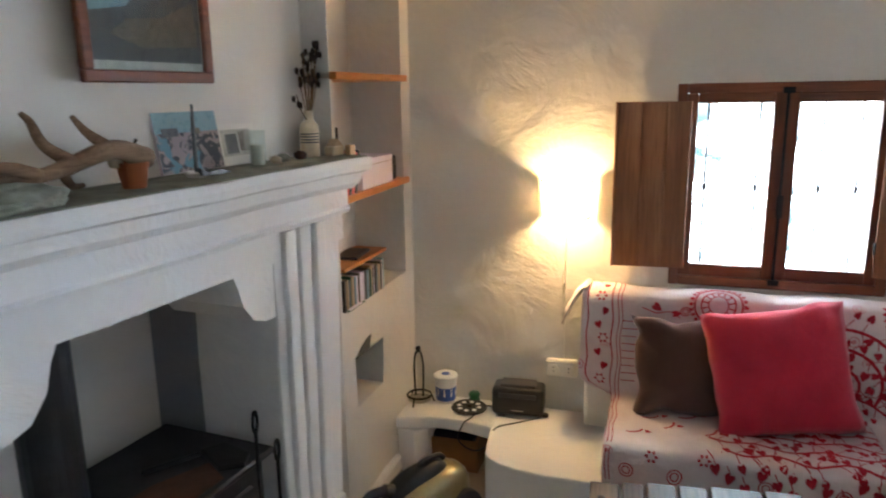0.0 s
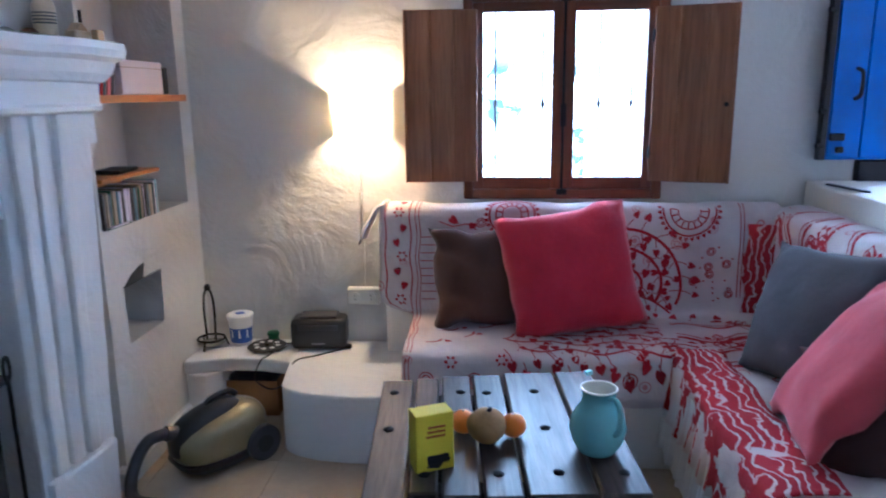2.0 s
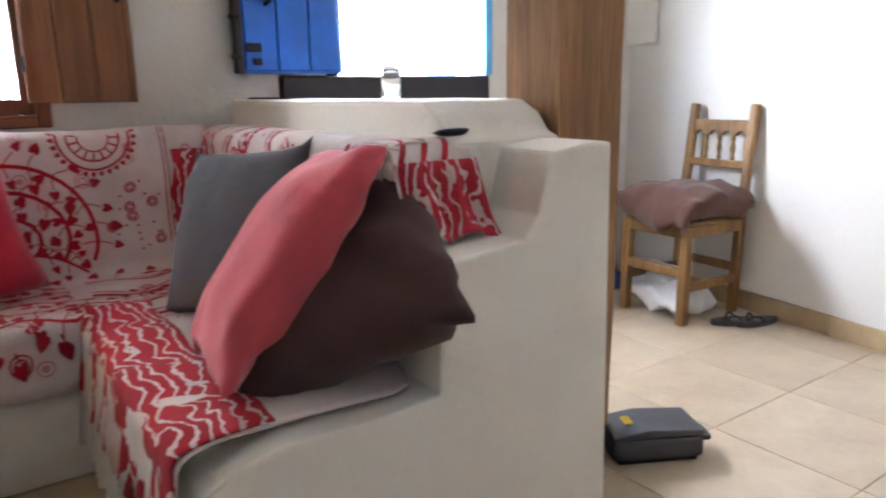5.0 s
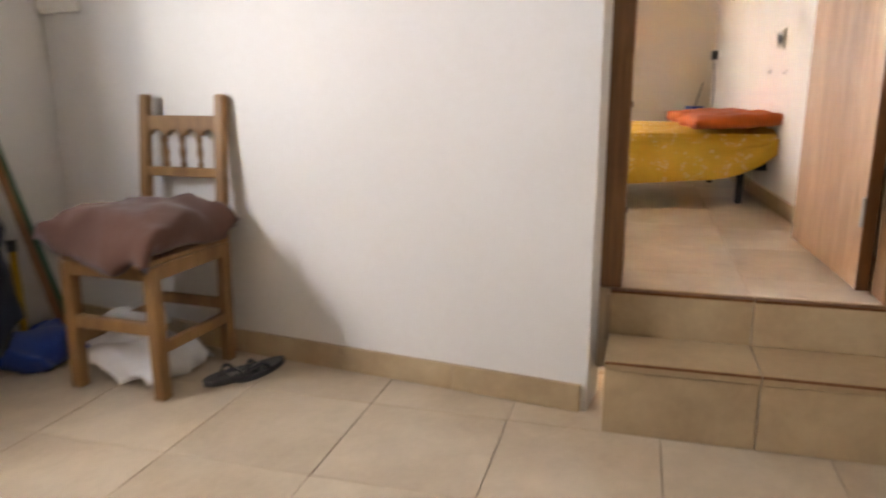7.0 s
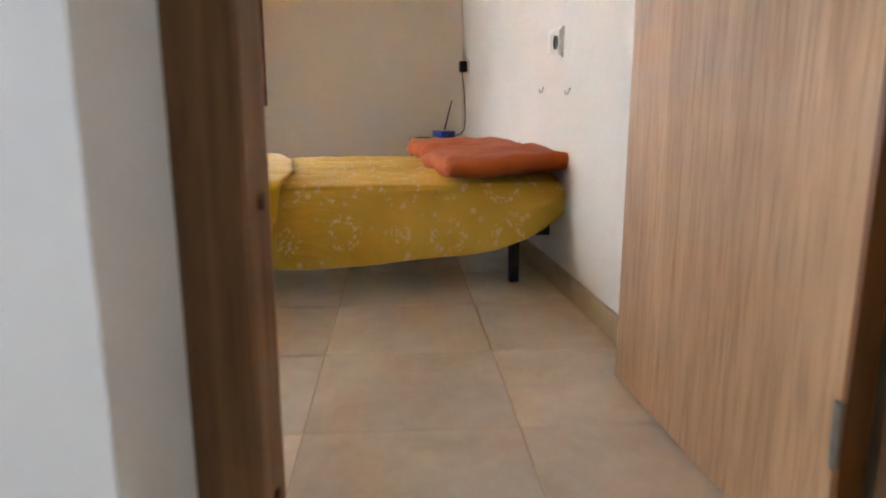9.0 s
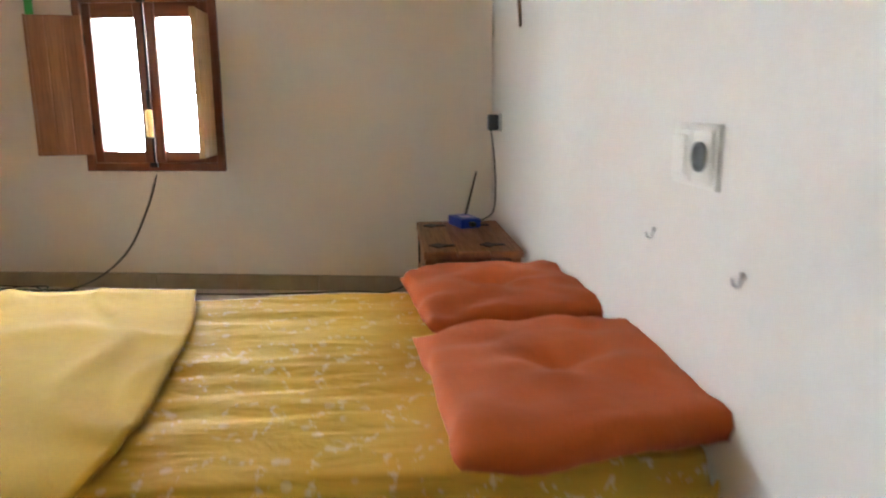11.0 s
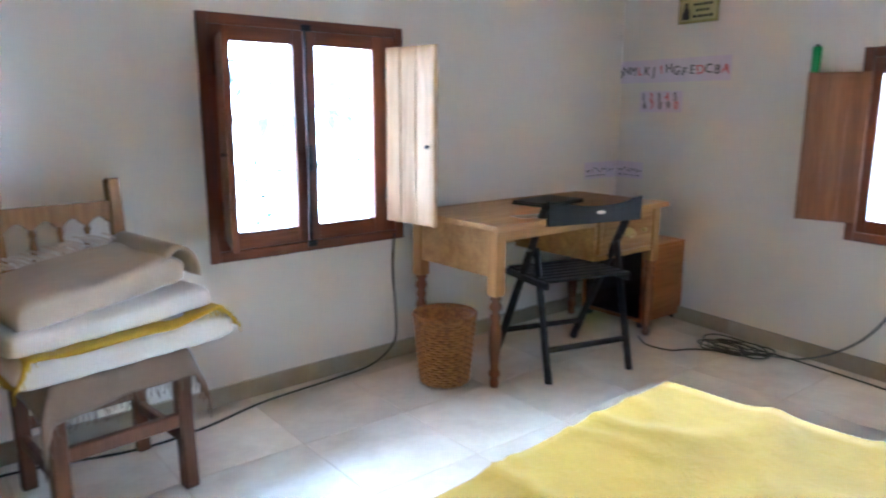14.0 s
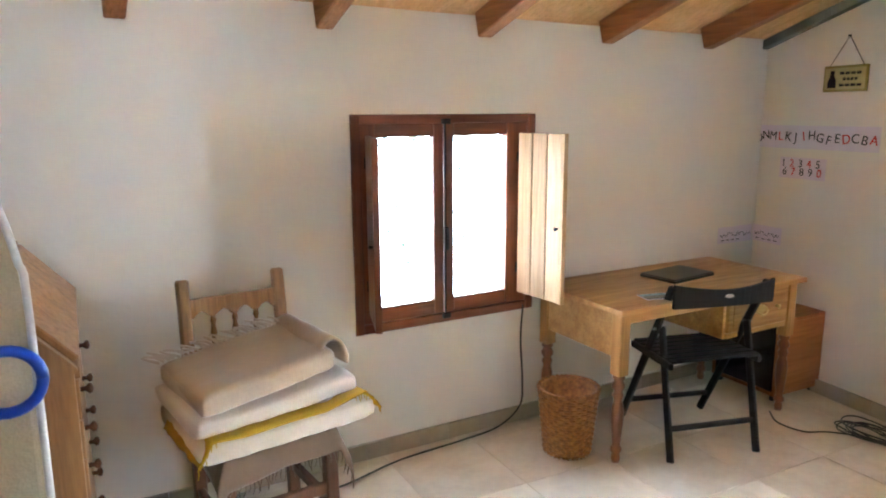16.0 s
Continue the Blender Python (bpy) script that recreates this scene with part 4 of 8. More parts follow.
lo = [own.verts.new(p) for p in ((3.9, 4.6, ceil_at(4.6)), (8.8, 4.6, ceil_at(4.6)), (8.8, 0.4, ceil_at(0.4)), (3.9, 0.4, ceil_at(0.4)))]
hi = [own.verts.new(v.co + Vector((0, 0, 0.1))) for v in lo]
own.faces.new(lo)
own.faces.new(hi)
for i in range(4):
    own.faces.new((lo[i], lo[(i + 1) % 4], hi[(i + 1) % 4], hi[i]))
setting(part("ceiling_bedroom", own, "board"), "sloping ceiling of pale tan boards", "ceiling")
for x in (4.13, 4.87, 5.63, 6.37, 7.07, 7.76):
    b = thing("ceiling_beam", (x, 4.26, ceil_at(4.26) - 0.064), "brown wooden beam under the sloping ceiling", "beam", group="bedroom ceiling beams")
    part("timber", beam((0, 0, 0), (0, -3.56, 3.56 * 0.30), 0.072, 0.115, 0.006), "beam", b)
# added grey strip imitating the dark gap between east wall and ceiling
strip = beam((8.375, 4.40, ceil_at(4.40) - 0.03), (8.0, 0.7, ceil_at(0.7) - 0.03), 0.05, 0.05)
setting(part("trim_wall_head", strip, "slate"), "grey strip standing in for the dark gap under the ceiling edge", "trim")


# ---- windows ----
def shutter(win, hinge_x, z0, z1, w, turn, side, mat, label, out=0.0):
    """A planked leaf on its hinge; side -1 hangs to the left, +1 to the right; turn in degrees from closed."""
    leaf = part("shutter", box(0, 0.004, 0, w, 0.012, z1 - z0), mat, win, label)
    n = 3
    for k in range(n):
        a, b = w * k / n, w * (k + 1) / n
        part("plank", box(a + 0.002, -0.006, 0.0, b - 0.002, 0.018, z1 - z0, 0.003), mat, leaf)
    part("edge_strip", box(w - 0.001, -0.008, -0.001, w + 0.012, 0.02, z1 - z0 + 0.001, 0.002), mat, leaf)
    part("knob", lathe(((0.0, 0.0), (0.006, 0.0), (0.006, 0.01), (0.01, 0.014), (0.0, 0.02)), 10, None), "iron", leaf).matrix_local = pose(w - 0.02, -0.008, (z1 - z0) * 0.45, 90, 0, 0)
    for z in (0.1, z1 - z0 - 0.14):
        part("hinge", rod((0, -0.008, z), (0, -0.008, z + 0.05), 0.005), "iron", leaf)
    if side < 0:
        leaf.matrix_local = pose(hinge_x, -0.012 - out, z0, 0, 0, -turn)
    else:
        leaf.matrix_local = pose(hinge_x, -0.012 - out, z0, 0, 0, 180 + turn)
    return leaf


def window(name, m, w, h, panes, label, shutters):
    """A two-leaf wooden window in a wall opening; x across, y outwards, from its lower left corner. panes: (x0, x1, x2, x3, z0, z1)."""
    win = new(name)
    win.matrix_world = m
    tagged(win, label, "window", "", "structure")
    x0, x1, x2, x3, z0, z1 = panes
    f = 0.042
    for a, b in ((0, f), (w - f, w)):
        part("frame_post", box(a, -0.012, 0, b, 0.07, h, 0.004), "frame", win)
    for a, b in ((0, f), (h - f, h)):
        part("frame_rail", box(f, -0.010, a, w - f, 0.068, b, 0.004), "frame_h", win)
    mid = (x1 + x2) / 2
    for a, b, c, d in ((f, x0, x1, mid - 0.003), (mid + 0.003, x2, x3, w - f)):
        sash = part("sash", box(a, 0.004, f, b, 0.05, h - f, 0.004), "frame", win)
        part("stile", box(c, 0.004, f, d, 0.05, h - f, 0.004), "frame", sash)
        part("rail", box(b, 0.006, f, c, 0.048, z0, 0.003), "frame_h", sash)
        part("rail", box(b, 0.006, z1, c, 0.048, h - f, 0.003), "frame_h", sash)
        pane = part("pane", box(b - 0.006, 0.024, z0 - 0.006, c + 0.006, 0.028, z1 + 0.006), "glass", sash, "clear glass pane")
        pane.visible_shadow = False
    part("bolt_rod", rod((mid, -0.004, 0.03), (mid, -0.004, h - 0.03), 0.006), "iron", win, "black bolt rod")
    for z in (0.02, h - 0.045):
        part("bolt_keep", box(mid - 0.022, -0.022, z, mid + 0.022, -0.006, z + 0.025, 0.003), "iron", win)
    part("latch", box(mid - 0.012, -0.022, h * 0.36, mid + 0.012, -0.004, h * 0.47, 0.003), "iron", win, "black latch")
    for hx, side, turn, lw, mat in shutters:
        shutter(win, hx, z0 - 0.015, z1 + 0.01, lw, turn, side, mat, "open planked wooden shutter")
    return win


window("window_1", pose(0.225, 3.735, 0.962), 0.863, 0.878, (0.086, 0.382, 0.479, 0.778, 0.094, 0.795), "reddish brown wooden window with its shutters open", ((0.062, -1, 176, 0.305, "shutter"), (0.800, 1, 163, 0.32, "shutter")))
# in both bedroom windows the right leaf is paler than the left
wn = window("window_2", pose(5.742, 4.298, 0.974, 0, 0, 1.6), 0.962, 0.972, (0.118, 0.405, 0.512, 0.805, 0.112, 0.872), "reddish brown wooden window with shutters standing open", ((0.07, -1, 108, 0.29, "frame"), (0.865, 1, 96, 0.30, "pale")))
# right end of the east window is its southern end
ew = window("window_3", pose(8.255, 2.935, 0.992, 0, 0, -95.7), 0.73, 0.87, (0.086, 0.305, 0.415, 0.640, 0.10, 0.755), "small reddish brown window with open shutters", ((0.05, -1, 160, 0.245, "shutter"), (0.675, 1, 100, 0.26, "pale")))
part("handle", box(0.345, -0.045, 0.17, 0.375, -0.012, 0.31, 0.008), "brass", ew, "pale brass window handle")

# iron grille outside the living room window
grille = thing("window_grille", (0.225, 4.0, 0.93), "thin black iron grille outside the window", "grille")
for x in (0.14, 0.36, 0.62, 0.77):
    b = part("bar", rod((x, 0, 0), (x, 0, 0.95), 0.006), "iron", grille)
    part("knot", lathe(((0, 0), (0.012, 0.01), (0.012, 0.03), (0, 0.04)), 8, None, (x, 0, 0.42)), "iron", b)
for z in (0.0, 0.94):
    part("rail", box(0.0, -0.004, z, 0.86, 0.004, z + 0.02), "iron", grille)

# upper hatch of the entrance, blue leaf folded back
hatch = thing("window_4", (2.16, 3.735, 1.0), "open entrance hatch with dark sill and bright blue shutter", "window", kind="structure")
part("sill", box(-0.26, -0.03, 0.005, 0.79, 0.10, 0.128, 0.006), "darkwood", hatch, "dark painted sill beam")
part("frame_post", box(-0.05, -0.012, 0.128, 0.0, 0.1, 0.84, 0.004), "darkwood", hatch)
part("frame_post", box(0.785, -0.004, 0.128, 0.83, 0.1, 0.84, 0.004), "bluep2", hatch)
bl = part("shutter", box(0, 0.0, 0, 0.43, 0.022, 0.70, 0.002), "bluep", hatch, "bright blue painted shutter with iron fittings")
bl.matrix_local = pose(-0.002, -0.03, 0.135, 0, 0, 183)
for k in range(3):
    part("plank", box(0.02 + 0.135 * k, 0.02, 0.01, 0.15 + 0.135 * k, 0.034, 0.69, 0.004), "bluep", bl)
part("edge", box(0.428, -0.002, 0, 0.455, 0.038, 0.70, 0.003), "darkwood", bl)
part("pull", tube(((0.33, 0.036, 0.25), (0.33, 0.075, 0.27), (0.33, 0.075, 0.35), (0.33, 0.036, 0.37)), 0.008), "iron", bl, "black iron pull")
part("latch", box(0.36, 0.034, 0.08, 0.42, 0.05, 0.11, 0.003), "iron", bl)
part("latch", box(0.36, 0.034, 0.03, 0.39, 0.05, 0.055, 0.003), "iron", bl)
for z in (0.06, 0.2, 0.6):
    part("pintle", rod((0.445, 0.04, z), (0.475, 0.045, z), 0.01), "iron", bl)
rl = part("side_leaf", box(0, 0, 0, 0.37, 0.03, 0.655, 0.003), "bluep2", hatch, "pale blue leaf swung outwards, with a lock")
rl.matrix_local = pose(0.815, 0.112, 0.135, 0, 0, 93)
for z in (0.22, 0.12):
    part("lock_plate", box(0.28, 0.028, z, 0.32, 0.036, z + 0.045, 0.002), "black", rl)

# ---- outdoors ----
setting(part("ground", box(-300, -300, -0.62, 300, 300, -0.6), "outdoor"), "bright dry ground outside", "ground")
for nm, at, ma, sz in (("backdrop_living", (-0.2, 6.4, 1.6), "day_living", (5.6, 4.4)), ("backdrop_entry", (2.75, 5.2, 2.75), "day_entry", (3.6, 4.2)), ("backdrop_north", (7.4, 7.2, 1.8), "day_bed", (4.6, 4.8)), ("backdrop_east", (11.5, 3.4, 1.8), "day_bed_e", (4.8, 4.8))):
    w2, h2 = sz[0] / 2, sz[1] / 2
    own = box(-w2, 0, -h2, w2, 0.02, h2)
    ob = setting(part(nm, own, ma), "bright hazy daylight outside the window", "backdrop")
    ob.matrix_world = pose(*at, 0, 0, -90 if "east" in nm else 0)


def shrub(at, size, seed, label):
    rnd = random.Random(seed)
    s = thing("shrub", at, label, "shrub", group="shrubs outside")
    own = bmesh.new()
    for k in range(5):
        a = rnd.uniform(0, 6.28)
        tube(((0, 0, 0), (0.15 * size * math.cos(a), 0.15 * size * math.sin(a), size * 0.4), (0.35 * size * math.cos(a), 0.35 * size * math.sin(a), size * 0.9)), 0.02, 5, own, 4, 0.005)
    part("stems", own, "dry", s)
    verts, faces = [], []
    for k in range(420):
        a, b, r = rnd.uniform(0, 6.28), rnd.uniform(0, 1), rnd.uniform(0.2, 1) ** 0.6
        c = Vector((0.45 * size * r * math.cos(a), 0.45 * size * r * math.sin(a), size * (0.15 + 0.9 * b)))
        q = Euler((rnd.uniform(0, 6), rnd.uniform(0, 6), rnd.uniform(0, 6))).to_matrix()
        i = len(verts)
        for p in ((-0.02, 0, 0), (0, -0.045, 0.01), (0.02, 0, 0), (0, 0.045, 0.01)):
            verts.append(c + q @ Vector(p))
        faces.append((i, i + 1, i + 2, i + 3))
    me = bpy.data.meshes.new("leaves")
    me.from_pydata(verts, [], faces)
    me.materials.append(M["leaf"])
    lv = new("leaves", me)
    lv.parent = s
    return s


shrub((7.6, 6.9, -0.6), 2.9, 5, "tall green shrub outside the bedroom window")


# ---- things in the living room ----
def stand(w, h, t, at, az, tilt, spin, mat, name, label, seed, crumple=0.012, puff=0.55):
    """A cushion that stands leaning: az turns the way it faces (0: south), tilt leans it back, spin turns it in its plane."""
    c = thing(name, at, label, "cushion", group="loose cushions")
    bm = cushion(w, h, t, seed, 22, puff, crumple)
    bm.transform(pose(0, 0, 0, 0, 0, az) @ pose(0, 0, 0, 90 - tilt, 0, 0) @ pose(0, 0, 0, 0, 0, spin))
    part("cover", bm, mat, c, smooth=True)
    return c


def drape(points, along, rows, wave, seed):
    """Sweeps a cloth: points(i) gives the profile at row i."""
    grid = []
    for i in range(rows + 1):
        prof = smooth_path(points(i / rows), 3)
        line = []
        for k, p in enumerate(prof):
            q = p + wave * noise.noise_vector(p * 5.5 + Vector((seed, 0, 0))) + 0.4 * wave * noise.noise_vector(p * 17 + Vector((0, seed, 0)))
            line.append(q)
        grid.append(line)
    return grid


def north_profile(f):
    x = -0.135 + 1.69 * f
    lift = 0.004 * math.sin(23 * f)
    out = []
    hem = 0.275 + 0.025 * noise.noise(Vector((x * 5, 0, 3)))
    for y, z in ((3.728, 0.945), (3.68, 0.953), (3.612, 0.946), (3.583, 0.90), (3.574, 0.71), (3.568, 0.53), (3.54, 0.478), (3.40, 0.471), (3.25, 0.471), (3.15, 0.471), (3.096, 0.452), (3.088, 0.38), (3.086, hem)):
        xx = x if z > 0.5 else max(x, 0.012 - 0.03 * (z - 0.45))
        if x > 1.015 and y < 3.13:
            y, z = 3.125 + 0.0005 * (3.13 - y), 0.472
        out.append((xx, y, z + lift))
    return out


def east_profile(f, x_from=9.0, gap=0.0):
    y = 2.17 + 1.41 * f
    out = []
    hem = 0.245 + 0.03 * noise.noise(Vector((y * 6, 0, 9)))
    for x, z in ((1.705, 0.947), (1.64, 0.955), (1.56, 0.947), (1.527, 0.90), (1.518, 0.71), (1.512, 0.53), (1.485, 0.480), (1.35, 0.474), (1.2, 0.475), (1.09, 0.474), (1.022, 0.452), (1.010, 0.38), (1.003 - 0.02 * math.sin(y * 40) ** 2, hem)):
        if x > x_from:
            continue
        yy = max(y, 2.315) if z > 0.5 else y
        if y > 3.10 and x < 1.03:
            x, z = 1.035, 0.475
        out.append((x, yy, z + gap + 0.004 * math.sin(31 * f)))
    return out


class Cloth:
    """A draped cloth: a grid of points with normals to the room, on which motifs are printed by (metres along, metres down)."""

    def __init__(self, grid, width, room):
        self.g, self.w, self.nr, self.nc = grid, width, len(grid), len(grid[0])
        self.n = []
        for i in range(self.nr):
            line = []
            for k in range(self.nc):
                a = grid[min(i + 1, self.nr - 1)][k] - grid[max(i - 1, 0)][k]
                b = grid[i][min(k + 1, self.nc - 1)] - grid[i][max(k - 1, 0)]
                c = a.cross(b)
                c = c.normalized() if c.length > 1e-9 else Vector((0, 0, 1))
                line.append(c if c.dot(Vector(room)) > 0 else -c)
            self.n.append(line)
        mid = grid[self.nr // 2]
        self.v = [0.0]
        for a, b in zip(mid, mid[1:]):
            self.v.append(self.v[-1] + (b - a).length)

    def mesh(self, thick=0.006):
        own = bmesh.new()
        top = [[own.verts.new(p) for p in row] for row in self.g]
        low = [[own.verts.new(p - q * thick) for p, q in zip(row, qs)] for row, qs in zip(self.g, self.n)]
        for i in range(self.nr - 1):
            for k in range(self.nc - 1):
                own.faces.new((top[i][k], top[i][k + 1], top[i + 1][k + 1], top[i + 1][k]))
                own.faces.new((low[i][k], low[i + 1][k], low[i + 1][k + 1], low[i][k + 1]))
        for i in range(self.nr - 1):
            for k in (0, self.nc - 1):
                own.faces.new((top[i][k], top[i + 1][k], low[i + 1][k], low[i][k]))
        for k in range(self.nc - 1):
            for i in (0, self.nr - 1):
                own.faces.new((top[i][k], low[i][k], low[i][k + 1], top[i][k + 1]))
        return own

    def at(self, u, v, lift=0.0025):
        r = min(max(u / self.w, 0.0), 0.9999) * (self.nr - 1)
        v = min(max(v, 0.0), self.v[-1] - 1e-4)
        k = max(i for i in range(self.nc - 1) if self.v[i] <= v)
        f, g = (v - self.v[k]) / max(1e-6, self.v[k + 1] - self.v[k]), r - int(r)
        i = int(r)

        def mixed(m):
            return m[i][k].lerp(m[i][k + 1], f).lerp(m[i + 1][k].lerp(m[i + 1][k + 1], f), g)

        return mixed(self.g) + mixed(self.n).normalized() * lift


LEAF = ((0, -1.0), (0.4, -0.5), (0.62, 0.05), (0.5, 0.45), (0.2, 0.5), (0, 0.3), (-0.2, 0.5), (-0.5, 0.45), (-0.62, 0.05), (-0.4, -0.5))


def leaf(bm, cl, u, v, turn, s):
    c, d = math.cos(turn), math.sin(turn)
    bm.faces.new([bm.verts.new(cl.at(u + (x * c - y * d) * s / 2, v - (x * d + y * c) * s / 2)) for x, y in LEAF])


def line(bm, cl, pts, w, lift=0.0028):
    last = None
    for i, p in enumerate(pts):
        a, b = pts[max(i - 1, 0)], pts[min(i + 1, len(pts) - 1)]
        dx, dy = b[0] - a[0], b[1] - a[1]
        m = math.hypot(dx, dy) or 1.0
        ox, oy = -dy / m * w / 2, dx / m * w / 2
        cur = (bm.verts.new(cl.at(p[0] - ox, p[1] - oy, lift)), bm.verts.new(cl.at(p[0] + ox, p[1] + oy, lift)))
        if last:
            bm.faces.new((last[0], last[1], cur[1], cur[0]))
        last = cur


def arc(cx, cy, r, a0, a1, n=22, grow=0.0):
    return [(cx + (r + grow * k / n) * math.cos(a0 + (a1 - a0) * k / n), cy + (r + grow * k / n) * math.sin(a0 + (a1 - a0) * k / n)) for k in range(n + 1)]


def vine(bm, cl, pts, w, rnd, step=2, size=0.036):
    """A printed stem with heart-shaped leaves on short stalks to both sides."""
    line(bm, cl, pts, w)
    for i in range(1, len(pts) - 1, step):
        (ax, ay), (bx, by) = pts[i - 1], pts[i + 1]
        a = math.atan2(by - ay, bx - ax)
        for side in (-1, 1):
            q = a + side * rnd.uniform(0.8, 1.4)
            r = size * rnd.uniform(0.75, 1.0)
            tip = (pts[i][0] + r * math.cos(q), pts[i][1] + r * math.sin(q))
            line(bm, cl, [pts[i], ((pts[i][0] + tip[0]) / 2, (pts[i][1] + tip[1]) / 2 - 0.003), tip], 0.004)
            leaf(bm, cl, tip[0] + 0.3 * size * math.cos(q), tip[1] + 0.3 * size * math.sin(q), -q - math.pi / 2 + math.pi, size * rnd.uniform(0.75, 1.05))


def wheel(bm, cl, cx, cy, r, a0=0.0, a1=2 * math.pi):
    for k, f in enumerate((1.0, 0.72, 0.42)):
        line(bm, cl, arc(cx, cy, r * f, a0, a1, 30), 0.008 - 0.0015 * k)
    n = max(6, int(r * (a1 - a0) / 0.021))
    for k in range(n + 1):
        a = a0 + (a1 - a0) * k / n
        leaf(bm, cl, cx + 1.13 * r * math.cos(a), cy + 1.13 * r * math.sin(a), -a + math.pi / 2, 0.026)
        if k % 2:
            line(bm, cl, [(cx + 0.45 * r * math.cos(a), cy + 0.45 * r * math.sin(a)), (cx + 0.7 * r * math.cos(a), cy + 0.7 * r * math.sin(a))], 0.006)


def small_ring(bm, cl, u, v, r):
    for f in (1.0, 0.55):
        line(bm, cl, arc(u, v, r * f, 0, 2 * math.pi, 14), 0.005)


def rosette(bm, cl, u, v, r):
    for k in range(6):
        leaf(bm, cl, u + 0.6 * r * math.cos(k * 1.047), v + 0.6 * r * math.sin(k * 1.047), -k * 1.047 + math.pi / 2, 0.7 * r)


throw = thing("sofa_throw", (0, 0, 0), "off-white cotton throw printed with red vines over the corner bench", "throw")
rnd = random.Random(8)
cn = Cloth(drape(north_profile, "X", 100, 0.007, 2.0), 1.69, (0, -1, 1))
part("north_cloth", cn.mesh(), "print", throw, smooth=True)
ce = Cloth(drape(east_profile, "Y", 90, 0.008, 5.0), 1.41, (-1, 0, 1))
part("east_cloth", ce.mesh(), "print", throw, smooth=True)

bm = bmesh.new()
# border down the free end
for k in range(19):
    v = 0.03 + 0.064 * k
    if k % 3 == 2:
        rosette(bm, cn, 0.085 + 0.012 * (k % 2), v, 0.028)
    else:
        leaf(bm, cn, 0.075 + 0.03 * (k % 2), v, 0.3 * (-1) ** k, 0.05)
for u, w in ((0.028, 0.006), (0.135, 0.006), (0.16, 0.004), (0.175, 0.004)):
    line(bm, cn, [(u + 0.004 * math.sin(k), 0.02 + 0.03 * k) for k in range(40)], w)
for k in range(9):
    line(bm, cn, [(0.18, 0.26 + 0.035 * k), (0.24 + 0.03 * (k % 2), 0.255 + 0.035 * k)], 0.004)
# back rest: a leaf pair, a wheel, the great vine and a half wheel
line(bm, cn, [(0.26, 0.19), (0.32, 0.21), (0.38, 0.20), (0.42, 0.23)], 0.005)
leaf(bm, cn, 0.32, 0.18, 0.9, 0.06)
leaf(bm, cn, 0.40, 0.21, 1.6, 0.05)
wheel(bm, cn, 0.57, 0.165, 0.095)
rosette(bm, cn, 0.47, 0.30, 0.03)
small_ring(bm, cn, 0.44, 0.20, 0.02)
for r, a0, a1 in ((0.245, -1.75, 0.35), (0.165, -2.2, 0.5), (0.085, -2.9, 0.9)):
    vine(bm, cn, arc(1.06, 0.47, r, a0, a1, max(9, int(r * 62)), -0.02), 0.013, rnd, 2, 0.056)
vine(bm, cn, [(0.86 + 0.03 * k, 0.23 - 0.004 * k) for k in range(6)], 0.008, rnd, 2, 0.042)
vine(bm, cn, [(1.0 + 0.028 * k, 0.53 - 0.012 * k + 0.002 * k * k) for k in range(10)], 0.009, rnd, 2, 0.042)
wheel(bm, cn, 1.315, 0.145, 0.105, -0.15, math.pi + 0.15)
for k in range(22):
    u, v = rnd.uniform(1.34, 1.50), rnd.uniform(0.30, 0.54)
    if k % 4 == 0:
        small_ring(bm, cn, u, v, 0.016)
    else:
        leaf(bm, cn, u, v, rnd.uniform(0, 6), 0.014)
for u in (1.525, 1.54):
    line(bm, cn, [(u, 0.10 + 0.03 * k) for k in range(15)], 0.005)
# seat and its front: streaks, vines running to the corner, hanging hearts
for u, v, a in ((0.30, 0.74, 0.4), (0.36, 0.82, -0.3), (0.24, 0.90, 0.2), (0.46, 0.72, 0.6), (0.52, 0.86, -0.2)):
    line(bm, cn, arc(u, v, 0.05, a, a + 1.6, 8), 0.010)
    leaf(bm, cn, u + 0.07, v + 0.02, a + 1.5, 0.04)
for v0, u0 in ((0.66, 0.86), (0.74, 0.72), (0.83, 0.62), (0.92, 0.54), (1.0, 0.60)):
    vine(bm, cn, [(u0 + 0.034 * k, v0 + 0.018 * math.sin(0.9 * k) + 0.002 * k) for k in range(int((1.54 - u0) / 0.034))], 0.012, rnd, 2, 0.056)
for k in range(13):
    u = 0.56 + 0.055 * k
    v = 1.09 + 0.03 * (k % 3)
    line(bm, cn, [(u - 0.03, 1.02), (u - 0.01, v - 0.04), (u, v - 0.015)], 0.005)
    leaf(bm, cn, u, v, 0.25 * (-1) ** k, 0.062)
for u in (0.24, 0.42, 0.74, 1.0):
    small_ring(bm, cn, u, 1.14, 0.026)
for u in (0.33, 0.52):
    rosette(bm, cn, u, 1.07, 0.028)
ob = part("printed_pattern", bm, "print_red", throw, "red printed vines, hearts and wheels")
ob["kind"] = "stuff"

bm = bmesh.new()
